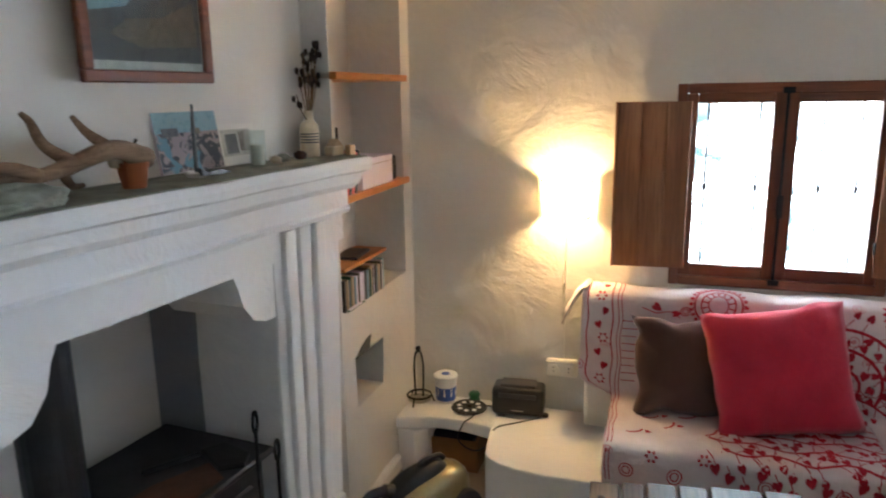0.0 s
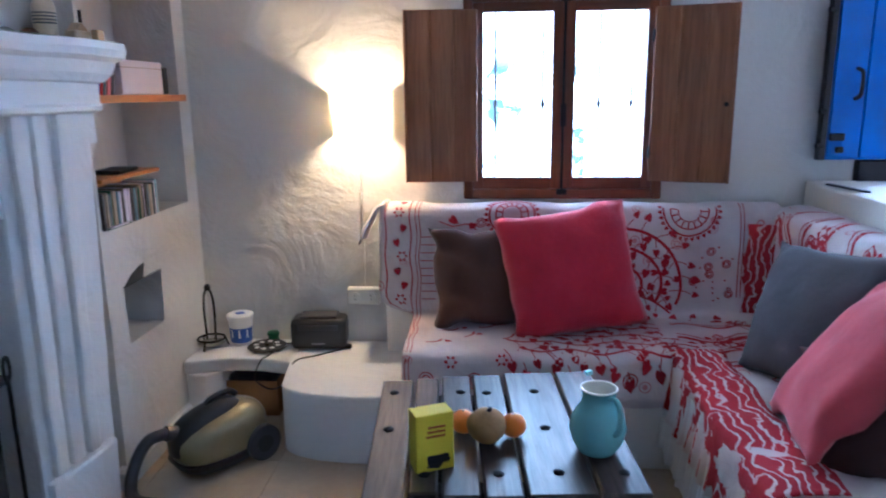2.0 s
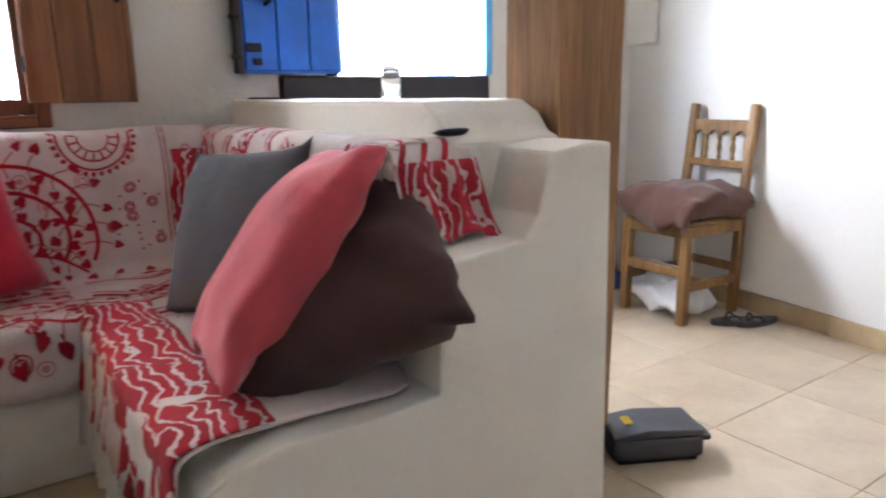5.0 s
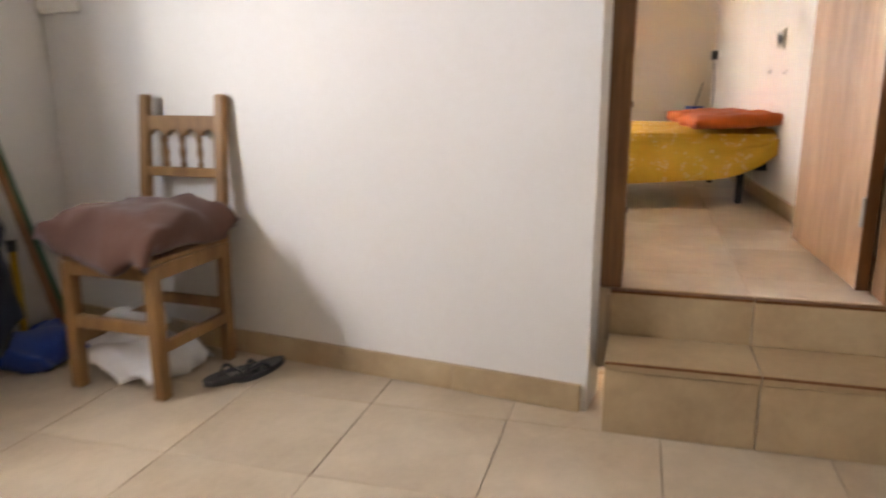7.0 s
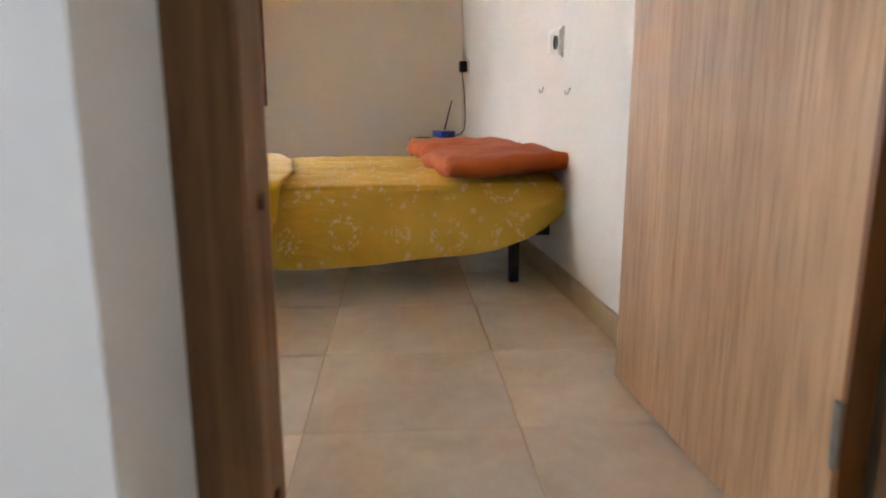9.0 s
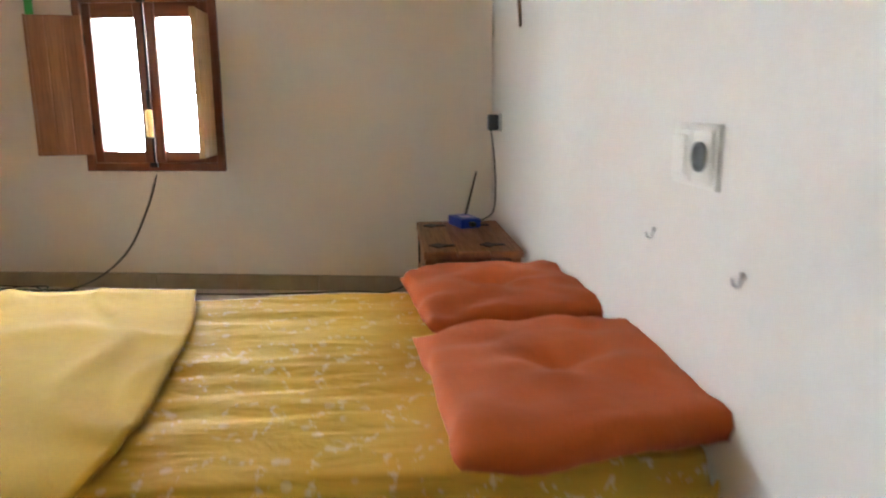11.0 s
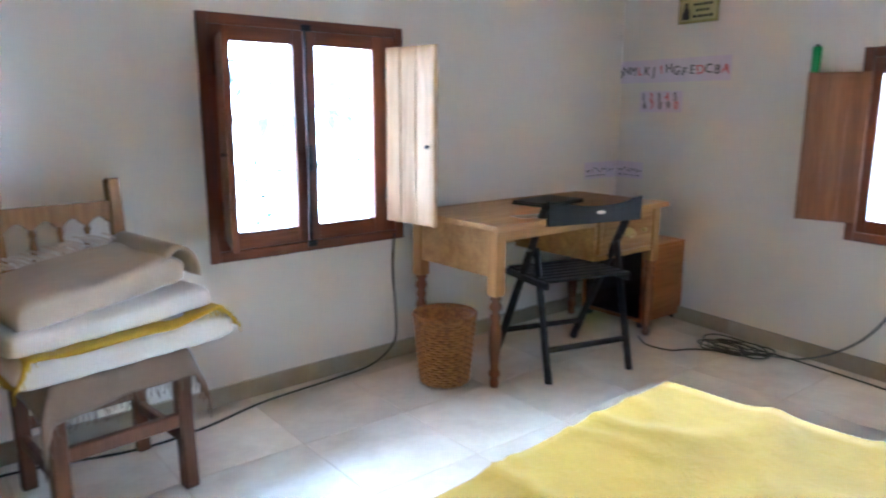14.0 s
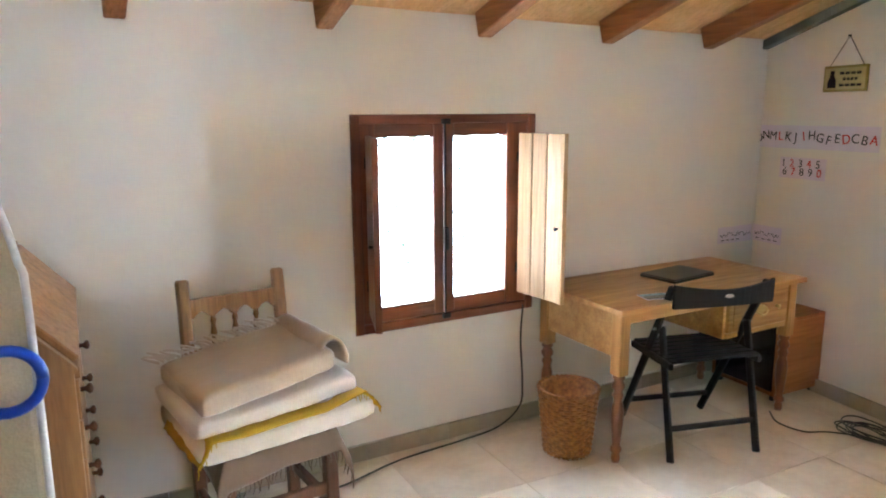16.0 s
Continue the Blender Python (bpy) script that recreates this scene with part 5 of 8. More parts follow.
# winding double bands on the east back and seat, flower clumps between them
for off, w in ((0.0, 0.020), (0.032, 0.008), (-0.03, 0.008)):
    line(bm, ce, [(0.02 + 0.024 * k, 0.30 + off + 0.075 * math.sin(0.42 * k) + 0.03 * math.sin(1.1 * k)) for k in range(58)], w)
    line(bm, ce, [(0.10 + 0.024 * k, 0.74 + off + 0.05 * math.sin(0.5 * k + 1) + 0.02 * math.sin(1.3 * k)) for k in range(54)], w)
for u0 in (0.80, 0.95, 1.10, 1.24):
    for off, w in ((0.0, 0.018), (0.03, 0.007)):
        line(bm, ce, [(u0 + off + 0.03 * math.sin(0.7 * k + 9 * u0), 0.06 + 0.03 * k) for k in range(34)], w)
for u, v in ((0.30, 0.20), (0.62, 0.22), (0.98, 0.20), (1.14, 0.45), (0.80, 0.50), (0.5, 0.48), (1.25, 0.70), (1.05, 0.86), (0.7, 0.66)):
    rosette(bm, ce, u, v, 0.05)
    small_ring(bm, ce, u + 0.08, v + 0.03, 0.02)
    vine(bm, ce, [(u - 0.05 + 0.025 * k, v + 0.05 + 0.02 * math.sin(k)) for k in range(6)], 0.008, rnd, 2, 0.038)
ob = part("printed_pattern", bm, "print_red", throw, "red printed winding bands and flowers")
ob["kind"] = "stuff"

bm = Cloth(drape(lambda f: east_profile(f * 0.69, 1.21, 0.009), "Y", 60, 0.010, 7.0), 0.97, (-1, 0, 1)).mesh(0.004)
part("border_front", bm, "border", throw, "dense red printed border", smooth=True)
corner = [[Vector((1.41 + 0.045 * j + 0.012 * math.sin(1.3 * k), 3.560 - 0.012 * j + 0.005 * math.sin(2 * k + j), 0.495 + 0.055 * k)) for j in range(4)] for k in range(8)]
part("border_corner", Cloth(corner, 0.4, (-1, -1, 0)).mesh(0.004), "border", throw, "dense red printed border", smooth=True)
flap = []
for i in range(25):
    x = 1.535 + 0.215 * i / 24
    hang = 0.012 * math.sin(i * 0.7) + 0.006 * math.sin(i * 1.9)
    prof = ((x, 2.40, 0.957), (x, 2.325, 0.956), (x, 2.285, 0.93), (x + 0.004, 2.262 + hang, 0.86), (x + 0.008, 2.235 + hang, 0.79), (x + 0.012, 2.205 + hang, 0.757 + 0.01 * math.sin(i * 0.5)))
    flap.append(smooth_path(prof, 4))
cf = Cloth(flap, 0.215, (0, -1, 0.4))
part("end_flap", cf.mesh(0.004), "print", throw, "throw end hanging over the bench back", smooth=True)
half = len(flap[0]) // 2 - 1
part("flap_border", Cloth([[p + q * 0.003 for p, q in zip(row[half:], qs[half:])] for row, qs in zip(flap, cf.n)], 0.215, (0, -1, 0.4)).mesh(0.002), "border", throw, "dense red printed border", smooth=True)
bm = bmesh.new()
for k in range(3):
    line(bm, cf, [(0.03 + 0.055 * k + 0.02 * math.sin(0.5 * j), 0.01 + 0.017 * j) for j in range(10)], 0.014)
ob = part("flap_print", bm, "print_red", throw)
ob["kind"] = "stuff"
tail = [[Vector((-0.115 - 0.022 * i + 0.006 * math.sin(2 * k), 3.60 + 0.035 * k - 0.01 * i, 0.952 - 0.030 * i * i / 5 + 0.012 * math.sin(1.7 * k + i))) for k in range(5)] for i in range(6)]
part("gathered_end", Cloth(tail, 0.14, (0, -0.3, 1)).mesh(0.008), "print", throw, "bunched end of the throw on the bench corner", smooth=True)
grid = []
for i in range(121):
    y = 2.20 + 0.95 * i / 120
    ple = 0.016 * math.sin(i * 1.1) + 0.008 * math.sin(i * 0.37)
    grid.append([(1.017 - 0.004 * k + ple * k / 5, y, 0.42 - 0.062 * k + (0.03 * noise.noise(Vector((y * 7, 2, 2))) if k == 5 else 0)) for k in range(6)])
part("white_valance", sheet(grid, 0.003), "white_cloth", throw, "white gathered under-cloth", smooth=True)

stand(0.44, 0.42, 0.15, (0.315, 3.465, 0.665), 3, 14, -4, "brown", "brown_cushion", "dark brown square cushion leaning on the bench back", 1, 0.034)
stand(0.54, 0.52, 0.17, (0.665, 3.395, 0.715), 4, 17, 9, "red", "red_cushion", "large raspberry red square cushion leaning on the bench", 2, 0.012)
stand(0.50, 0.48, 0.15, (1.385, 2.86, 0.70), -72, 22, 6, "grey", "grey_cushion", "grey square cushion leaning in the bench corner", 3, 0.012)
stand(0.46, 0.58, 0.17, (1.345, 2.46, 0.715), -105, 38, 8, "coral", "coral_cushion", "large coral red cushion leaning on the bench back", 4, 0.022)
stand(0.50, 0.56, 0.18, (1.42, 2.345, 0.672), -68, 42, -50, "plum", "plum_cushion", "dark plum brown cushion with a pointed corner", 5, 0.034)


def coffee_table():
    t = thing("coffee_table", (0.37, 2.40, 0), "low rustic table of weathered grey planks on dark trestles", "table", 3.8)
    planks = ((-0.345, -0.245, -0.40, 0.32), (-0.24, -0.165, -0.33, 0.34), (-0.16, -0.065, -0.35, 0.35), (-0.06, 0.035, -0.35, 0.36), (0.04, 0.205, -0.35, 0.37), (0.21, 0.33, -0.345, 0.385))
    for k, (a, b, c, d) in enumerate(planks):
        p = part("plank", box(a, c, 0.492, b - 0.004, d, 0.53 - 0.003 * (k % 2), 0.005), "table_light" if k == 0 else "table", t)
        for y in (-0.25, -0.02, 0.22):
            if (k + int(y * 100)) % 2 == 0 or k in (3, 4):
                part("nail", lathe(((0, 0), (0.024, 0.0), (0.023, 0.0008), (0.015, 0.001), (0.014, 0.004), (0.007, 0.008), (0, 0.009)), 7, None, ((a + b) / 2 + 0.01 * (k % 3 - 1), y, 0.529 - 0.003 * (k % 2))), "iron", p, "black forged nail head")
    for x0, x1 in ((-0.345, -0.19), (0.215, 0.335)):
        part("end_block", box(x0 + 0.015, -0.372, 0.425, x1 - 0.01, -0.29, 0.491, 0.008), "table_dark", t)
    for y in (-0.25, 0.26):
        part("cross_beam", box(-0.22, y - 0.03, 0.41, 0.25, y + 0.03, 0.491, 0.006), "table_dark", t)
        for x in (-0.17, 0.19):
            part("leg", beam((x, y, 0.0), (x, y, 0.41), 0.07, 0.06, 0.005, up=(0, 1, 0)), "table_dark", t)
        part("foot", box(-0.24, y - 0.035, 0.0, 0.26, y + 0.035, 0.06, 0.006), "table_dark", t) if y > 0 else None
    part("apron", box(-0.13, -0.245, 0.20, 0.15, -0.225, 0.409, 0.004), "table_dark", t)
    part("shelf", box(-0.20, -0.26, 0.17, 0.22, 0.23, 0.195, 0.004), "table_dark", t)
    part("rim", box(-0.08, -0.251, 0.375, 0.08, -0.246, 0.385), "steel", t)


coffee_table()

bx = thing("yellow_carton", (0.20, 2.175, 0.531), "small yellow carton with dark printing on the table", "box", 24)
part("carton", box(-0.048, -0.028, 0, 0.048, 0.028, 0.148, 0.002), "ybox", bx)
part("print", box(-0.02, -0.0295, 0.02, 0.035, -0.0285, 0.042), "ink", bx, "black printed shape")
part("print", prism(((-0.022, 0.012), (0.0, 0.04), (0.026, 0.044), (0.04, 0.026), (0.02, 0.02), (0.01, 0.006)), "Y", -0.0298, -0.0286), "ink", bx)
for z in (0.10, 0.088, 0.112):
    part("print_line", box(-0.02 + 0.2 * (z - 0.1), -0.0293, z, 0.026, -0.0285, z + 0.006), "terracotta", bx, "illegible printed line")
fr = thing("brown_fruit", (0.335, 2.305, 0.531), "round brown mottled fruit on the table", "fruit")
bm = bmesh.new()
bmesh.ops.create_icosphere(bm, subdivisions=4, radius=0.052)
for v in bm.verts:
    v.co *= 1 + 0.06 * noise.noise(v.co * 30)
    v.co.z = v.co.z * 0.88 + 0.046
part("flesh", bm, "bread", fr, smooth=True)
part("stalk", rod((0.005, -0.01, 0.09), (0.008, -0.014, 0.1), 0.006), "pod", fr)
for at in ((0.272, 2.35, 0.531), (0.405, 2.335, 0.531)):
    o = thing("orange", at, "small bright orange fruit on the table", "fruit", group="oranges")
    bm = bmesh.new()
    bmesh.ops.create_icosphere(bm, subdivisions=4, radius=0.034)
    bm.transform(Matrix.Translation((0, 0, 0.032)) @ Matrix.Diagonal((1, 1, 0.93, 1)))
    part("peel", bm, "orange_fruit", o, smooth=True)
    part("stem_end", lathe(((0, 0), (0.004, 0.0), (0.003, 0.002), (0, 0.002)), 6, None, (0, 0, 0.063)), "green", o)
jug = thing("jug", (0.615, 2.27, 0.531), "turquoise glazed ceramic jug with a cream rim", "jug", -62)
part("body", lathe(((0.0, 0.0), (0.045, 0.0), (0.052, 0.006), (0.068, 0.04), (0.076, 0.075), (0.070, 0.11), (0.056, 0.138), (0.046, 0.155), (0.043, 0.175), (0.047, 0.198), (0.049, 0.201), (0.045, 0.2), (0.039, 0.176), (0.041, 0.155), (0.04, 0.14), (0.0, 0.10)), 36), "jug", jug, smooth=True)
part("lining", lathe(((0.0443, 0.1985), (0.0383, 0.176), (0.0403, 0.155), (0.0385, 0.142), (0.0, 0.102)), 36, caps=False), "cream_glaze", jug, "cream glazed inside", smooth=True)
part("rim", lathe(((0.0455, 0.199), (0.0495, 0.2), (0.049, 0.204), (0.044, 0.2045), (0.0435, 0.199)), 36, caps=False), "cream_glaze", jug, "unglazed cream rim", smooth=True)
part("handle", tube(((0.044, 0.0, 0.188), (0.075, 0.0, 0.192), (0.094, 0.0, 0.16), (0.09, 0.0, 0.11), (0.07, 0.0, 0.085)), 0.008, 10), "jug", jug, smooth=True)
part("spout", prism(((-0.040, 0.0), (-0.058, 0.012), (-0.046, 0.014)), "Y", -0.012, 0.012, None, 0.003), "jug", jug).matrix_local = pose(0, 0, 0.188)
for ob in jug.children:
    ob.data.transform(Matrix.Diagonal((0.95, 0.95, 0.84, 1)))


# the vacuum cleaner
vac = thing("vacuum_cleaner", (-0.72, 3.10, 0.0), "champagne and black canister vacuum cleaner with a ribbed hose", "vacuum cleaner", 50)
def pod(lo, hi, sx, sy, sz, cz, cut=None):
    bm = bmesh.new()
    bmesh.ops.create_uvsphere(bm, u_segments=32, v_segments=18, radius=1)
    for v in bm.verts:
        x, y, z = v.co
        k = 2.6
        n = (abs(x) ** k + abs(y) ** k + abs(z) ** k) ** (1 / k)
        x, y, z = x / n, y / n, z / n
        z = z * (1 + 0.25 * x) if z > 0 else z
        v.co = Vector((x * sx, y * sy * (1 - 0.12 * x), cz + z * sz))
        v.co.z = min(max(v.co.z, lo), hi)
    bmesh.ops.remove_doubles(bm, verts=bm.verts, dist=1e-5)
    return bm
part("base", pod(0.012, 0.07, 0.20, 0.12, 0.12, 0.11), "smoke", vac, "dark grey base")
part("body", pod(0.065, 0.4, 0.195, 0.117, 0.11, 0.125), "gold", vac, "champagne metallic shell", smooth=True)
bm = pod(0.10, 0.4, 0.16, 0.075, 0.135, 0.128)
bm.transform(Matrix.Translation((-0.045, 0, 0)))
part("lid", bm, "black", vac, "glossy black top", smooth=True)
part("carry_handle", tube(((-0.05, 0, 0.245), (-0.03, 0, 0.275), (0.05, 0, 0.285), (0.08, 0, 0.262)), 0.012, 10), "black", vac, smooth=True)
for s in (1, -1):
    w = part("wheel", rod((0.125, s * 0.095, 0.075), (0.125, s * 0.125, 0.075), 0.072, None, 24), "smoke", vac, "large dark wheel")
    part("hub", rod((0.125, s * 0.124, 0.075), (0.125, s * 0.129, 0.075), 0.035, None, 18), "black", w)
part("hose_socket", rod((-0.13, 0, 0.17), (-0.215, 0, 0.20), 0.032, 0.028, 16), "black", vac)
inv = vac.matrix_world.inverted()
hose = [inv @ Vector(p) for p in ((-0.852, 2.943, 0.20), (-0.905, 2.885, 0.19), (-0.94, 2.83, 0.10), (-0.92, 2.78, 0.03), (-0.82, 2.745, 0.028), (-0.62, 2.72, 0.03), (-0.52, 2.62, 0.03), (-0.56, 2.46, 0.03), (-0.72, 2.36, 0.03), (-0.86, 2.2, 0.03))]
part("hose", tube(hose, 0.021, 12, None, 22, None, 0.09), "smoke", vac, "dark ribbed hose", smooth=True)

# things on the plaster ledge
st = thing("wire_stand", (-0.94, 3.615, 0.29), "black wire paper-roll stand with a round foot", "stand")
bm = tube([(0.06 * math.cos(a * 0.5236), 0.06 * math.sin(a * 0.5236), 0.04) for a in range(13)], 0.005, 8, None, 3)
part("ring", bm, "iron", st)
for a in (0.4, 2.5, 4.6):
    part("foot", rod((0.06 * math.cos(a), 0.06 * math.sin(a), 0.04), (0.075 * math.cos(a), 0.075 * math.sin(a), 0.0), 0.004), "iron", st)
part("loop", tube(((-0.02, 0, 0.035), (-0.024, 0, 0.18), (-0.016, 0, 0.255), (0, 0, 0.272), (0.016, 0, 0.255), (0.024, 0, 0.18), (0.02, 0, 0.035)), 0.0055, 8), "iron", st)
part("finial", lathe(((0, 0), (0.012, 0.004), (0.015, 0.016), (0.01, 0.028), (0, 0.032)), 12, None, (0, 0, 0.268)), "iron", st)
part("plate", lathe(((0, 0.012), (0.05, 0.012), (0.062, 0.02), (0.05, 0.016), (0, 0.015)), 20), "steel", st)
tub = thing("plastic_tub", (-0.815, 3.665, 0.29), "white plastic tub with blue printing and a lid", "tub")
part("pot", lathe(((0, 0), (0.044, 0), (0.047, 0.004), (0.056, 0.125), (0.0, 0.125)), 28), "tubw", tub, smooth=False)
part("print", lathe(((0.0485, 0.015), (0.0495, 0.015), (0.0545, 0.085), (0.0535, 0.085)), 28), "label_blue", tub, "blue printed band")
part("print_patch", lathe(((0.051, 0.04), (0.0525, 0.04), (0.055, 0.08), (0.0535, 0.08)), 9), "tubw", tub)
part("lid", lathe(((0, 0.125), (0.06, 0.125), (0.061, 0.14), (0.055, 0.146), (0, 0.144)), 28), "tubw", tub, "white lid with a blue mark")
part("lid_mark", lathe(((0, 0.1445), (0.022, 0.1465), (0.02, 0.148), (0, 0.148)), 12), "label_blue", tub)
tr = thing("trivet", (-0.675, 3.60, 0.29), "round black pierced iron trivet on the ledge", "trivet")
bm = lathe(((0.012, 0.008), (0.085, 0.008), (0.088, 0.012), (0.085, 0.016), (0.012, 0.016), (0.012, 0.008)), 28)
part("disc", bm, "iron", tr)
for k in range(8):
    a = k * math.pi / 4
    part("hole", lathe(((0, 0.0), (0.012, 0.0), (0.012, 0.0015), (0, 0.0015)), 8, None, (0.05 * math.cos(a), 0.05 * math.sin(a), 0.0155)), "lime", tr, "pale gap")
for k in range(3):
    a = k * 2.1
    part("foot", rod((0.07 * math.cos(a), 0.07 * math.sin(a), 0), (0.07 * math.cos(a), 0.07 * math.sin(a), 0.01), 0.007), "iron", tr)
sp = thing("green_spool", (-0.675, 3.70, 0.29), "small dark green spool on the ledge", "spool")
part("drum", lathe(((0, 0), (0.026, 0), (0.03, 0.006), (0.024, 0.02), (0.03, 0.038), (0.024, 0.048), (0, 0.05)), 18), "green", sp, smooth=True)
rad = thing("portable_radio", (-0.435, 3.64, 0.29), "black portable stereo with rounded corners", "radio", 4)
part("case", box(-0.125, -0.065, 0.004, 0.125, 0.065, 0.145, 0.03, seg=4), "black", rad, smooth=True)
part("lid", box(-0.085, -0.045, 0.140, 0.085, 0.05, 0.156, 0.008, seg=2), "smoke", rad, "rounded disc lid")
part("badge", box(-0.03, -0.0665, 0.03, 0.03, -0.065, 0.036), "steel", rad, "illegible silver badge")
part("front_band", box(-0.09, -0.067, 0.095, 0.09, -0.064, 0.12, 0.003), "smoke", rad)
for s in (-1, 1):
    part("foot", box(s * 0.09 - 0.015, -0.03, 0.0, s * 0.09 + 0.015, 0.03, 0.006), "black", rad)
cb = thing("power_cable", (0, 0, 0), "thin black cable with a plug on the ledge", "cable")
part("wire", tube(((-0.56, 3.66, 0.293), (-0.61, 3.64, 0.294), (-0.64, 3.50, 0.294), (-0.665, 3.465, 0.28), (-0.69, 3.455, 0.20), (-0.62, 3.44, 0.16), (-0.545, 3.42, 0.2), (-0.50, 3.43, 0.295), (-0.42, 3.51, 0.294), (-0.32, 3.60, 0.294)), 0.0035, 7), "black", cb)
part("plug", box(-0.335, 3.60, 0.2905, -0.285, 3.625, 0.312, 0.006), "black", cb)
carton = thing("cardboard_box", (-0.745, 3.62, 0.0), "open brown cardboard box with dark cloth inside", "box")
for x0, y0, x1, y1 in ((-0.13, -0.11, 0.135, -0.104), (-0.13, 0.10, 0.135, 0.106), (-0.13, -0.103, -0.124, 0.1), (0.129, -0.103, 0.135, 0.1)):
    part("side", box(x0, y0, 0, x1, y1, 0.165), "card", carton)
part("bottom", box(-0.124, -0.103, 0, 0.128, 0.1, 0.004), "card", carton)
bm = cushion(0.24, 0.2, 0.09, 9, 16, 0.4, 0.03)
bm.transform(Matrix.Translation((0, 0, 0.15)))
part("crumpled_paper", bm, "navy", carton, "dark crumpled cloth", smooth=True)
sk = thing("double_socket", (-0.24, 3.728, 0.51), "white surface double wall socket", "socket")
part("box", box(-0.075, -0.035, -0.04, 0.075, 0.012, 0.04, 0.006), "white", sk)
for x in (-0.036, 0.036):
    d = part("outlet", rod((x, -0.036, 0), (x, -0.04, 0), 0.024, None, 20), "white", sk)
    for z in (-0.009, 0.009):
        part("hole", rod((x, -0.0405, z), (x, -0.042, z), 0.003), "black", d)

# wall lamp
wl = thing("wall_lamp", (-0.235, 3.735, 1.335), "lit parchment half-round wall lamp with a pull wire", "lamp")
part("back_plate", box(-0.035, -0.012, -0.05, 0.035, 0.02, 0.05, 0.004), "brass", wl)
part("arm", rod((0, -0.01, -0.03), (0, -0.05, -0.02), 0.006), "brass", wl)
bm = bmesh.new()
rows = []
for z, w in ((-0.085, 0.110), (0.085, 0.118)):
    rows.append([bm.verts.new((w * math.cos(math.pi * k / 24), -0.115 * math.sin(math.pi * k / 24) - 0.005, z)) for k in range(25)])
for k in range(24):
    bm.faces.new((rows[0][k], rows[0][k + 1], rows[1][k + 1], rows[1][k]))
part("shade", bm, "shade", wl, "glowing parchment shade", smooth=True)
for z, w in ((-0.085, 0.110), (0.085, 0.118)):
    part("rim_wire", tube([(w * math.cos(math.pi * k / 12), -0.115 * math.sin(math.pi * k / 12) - 0.005, z) for k in range(13)], 0.0022, 6, None, 2), "iron", wl)
for s in (-1, 1):
    part("side_wire", rod((s * 0.112, -0.006, -0.085), (s * 0.119, -0.006, 0.085), 0.003), "iron", wl)
part("bulb", lathe(((0, -0.03), (0.01, -0.028), (0.014, -0.02), (0.014, 0.0), (0, 0.004)), 14, None, (0, -0.05, 0.0)), "bulb", wl)
part("pull_wire", tube(((0, -0.012, -0.05), (0.0, -0.01, -0.2), (-0.004, -0.009, -0.34)), 0.002, 6), "white", wl)
part("pull_switch", box(-0.01, -0.018, -0.40, 0.002, -0.004, -0.34, 0.003), "white", wl, "white inline switch")
part("wall_wire", tube(((0.0, -0.007, -0.40), (0.002, -0.006, -0.6), (0.0, -0.006, -0.78)), 0.002, 6), "white", wl)

# recess shelves: books, boxes and discs
def book(at, w, d, h, tilt, mat, label):
    b = thing("book", at, label, "book", group="books in the recess")
    bm = box(-d, 0, 0, 0, w, h, 0.002)
    c = part("cover", bm, mat, b)
    part("pages", box(-d + 0.003, 0.003, 0.004, -0.003, w - 0.003, h + 0.0005), "paper", b)
    b.matrix_world = pose(*at, tilt, 0, 0)
    return b


y = 2.915
for k, (w, h, ma) in enumerate(((0.014, 0.15, "tan"), (0.016, 0.155, "black"), (0.02, 0.16, "label_blue"), (0.012, 0.15, "ink_red"), (0.018, 0.165, "hill"), (0.022, 0.17, "ink_pink"), (0.02, 0.175, "smoke"))):
    book((-0.985, y, 1.4305), w, 0.14, h, -14, ma, "upright book leaning on the shelf")
    y += w * 1.25 + 0.002
wb = thing("white_box", (-0.985, 3.13, 1.431), "cream white storage box on the shelf", "box")
part("carton", box(-0.16, 0.0, 0, 0.0, 0.33, 0.125, 0.003), "paper", wb)
part("lid_line", box(-0.161, -0.001, 0.097, 0.0015, 0.331, 0.0985), "card", wb)
bc = thing("small_black_case", (-1.0, 3.50, 1.431), "small black object on the shelf end", "case")
part("case", box(-0.05, 0, 0, 0, 0.045, 0.11, 0.008, seg=2), "black", bc)
rack = thing("disc_rack", (-0.985, 2.925, 0.966), "wooden rack with a row of music discs", "rack")
part("top", box(-0.15, 0.0, 0.165, 0.0, 0.43, 0.18, 0.002), "shelf", rack)
part("back", box(-0.15, 0.0, 0.0, -0.145, 0.43, 0.165), "shelf", rack)
rnd = random.Random(4)
y = 0.004
cols = ("green", "pale_print", "hill", "tan", "paper", "smoke", "sea", "black", "town")
while y < 0.41:
    w = rnd.choice((0.0105, 0.011, 0.022))
    part("disc_case", box(-0.135, y, 0.0, -0.004 + rnd.uniform(-0.006, 0), y + w - 0.0015, 0.125 + rnd.uniform(-0.006, 0.01)), rnd.choice(cols), rack)
    y += w
ph = thing("black_tablet", (-1.06, 3.16, 1.147), "flat black device on the disc rack", "device", 6)
part("slab", box(-0.05, -0.09, 0, 0.05, 0.09, 0.014, 0.004), "black", ph)
mg = thing("magazines", (-0.99, 2.95, 0.966), "loose papers beside the discs", "papers")
for k in range(3):
    part("sheet", box(-0.03, -0.02 + 0.01 * k, 0.0 + 0.003 * k, 0.01, 0.16 - 0.02 * k, 0.003 + 0.003 * k), ("pale_print", "green", "paper")[k], mg)
hp = thing("black_handset", (-1.10, 3.10, 0.52), "black cordless phone standing in the wall hole", "phone")
part("cradle", box(-0.05, -0.035, 0, 0.04, 0.035, 0.03, 0.008), "black", hp)
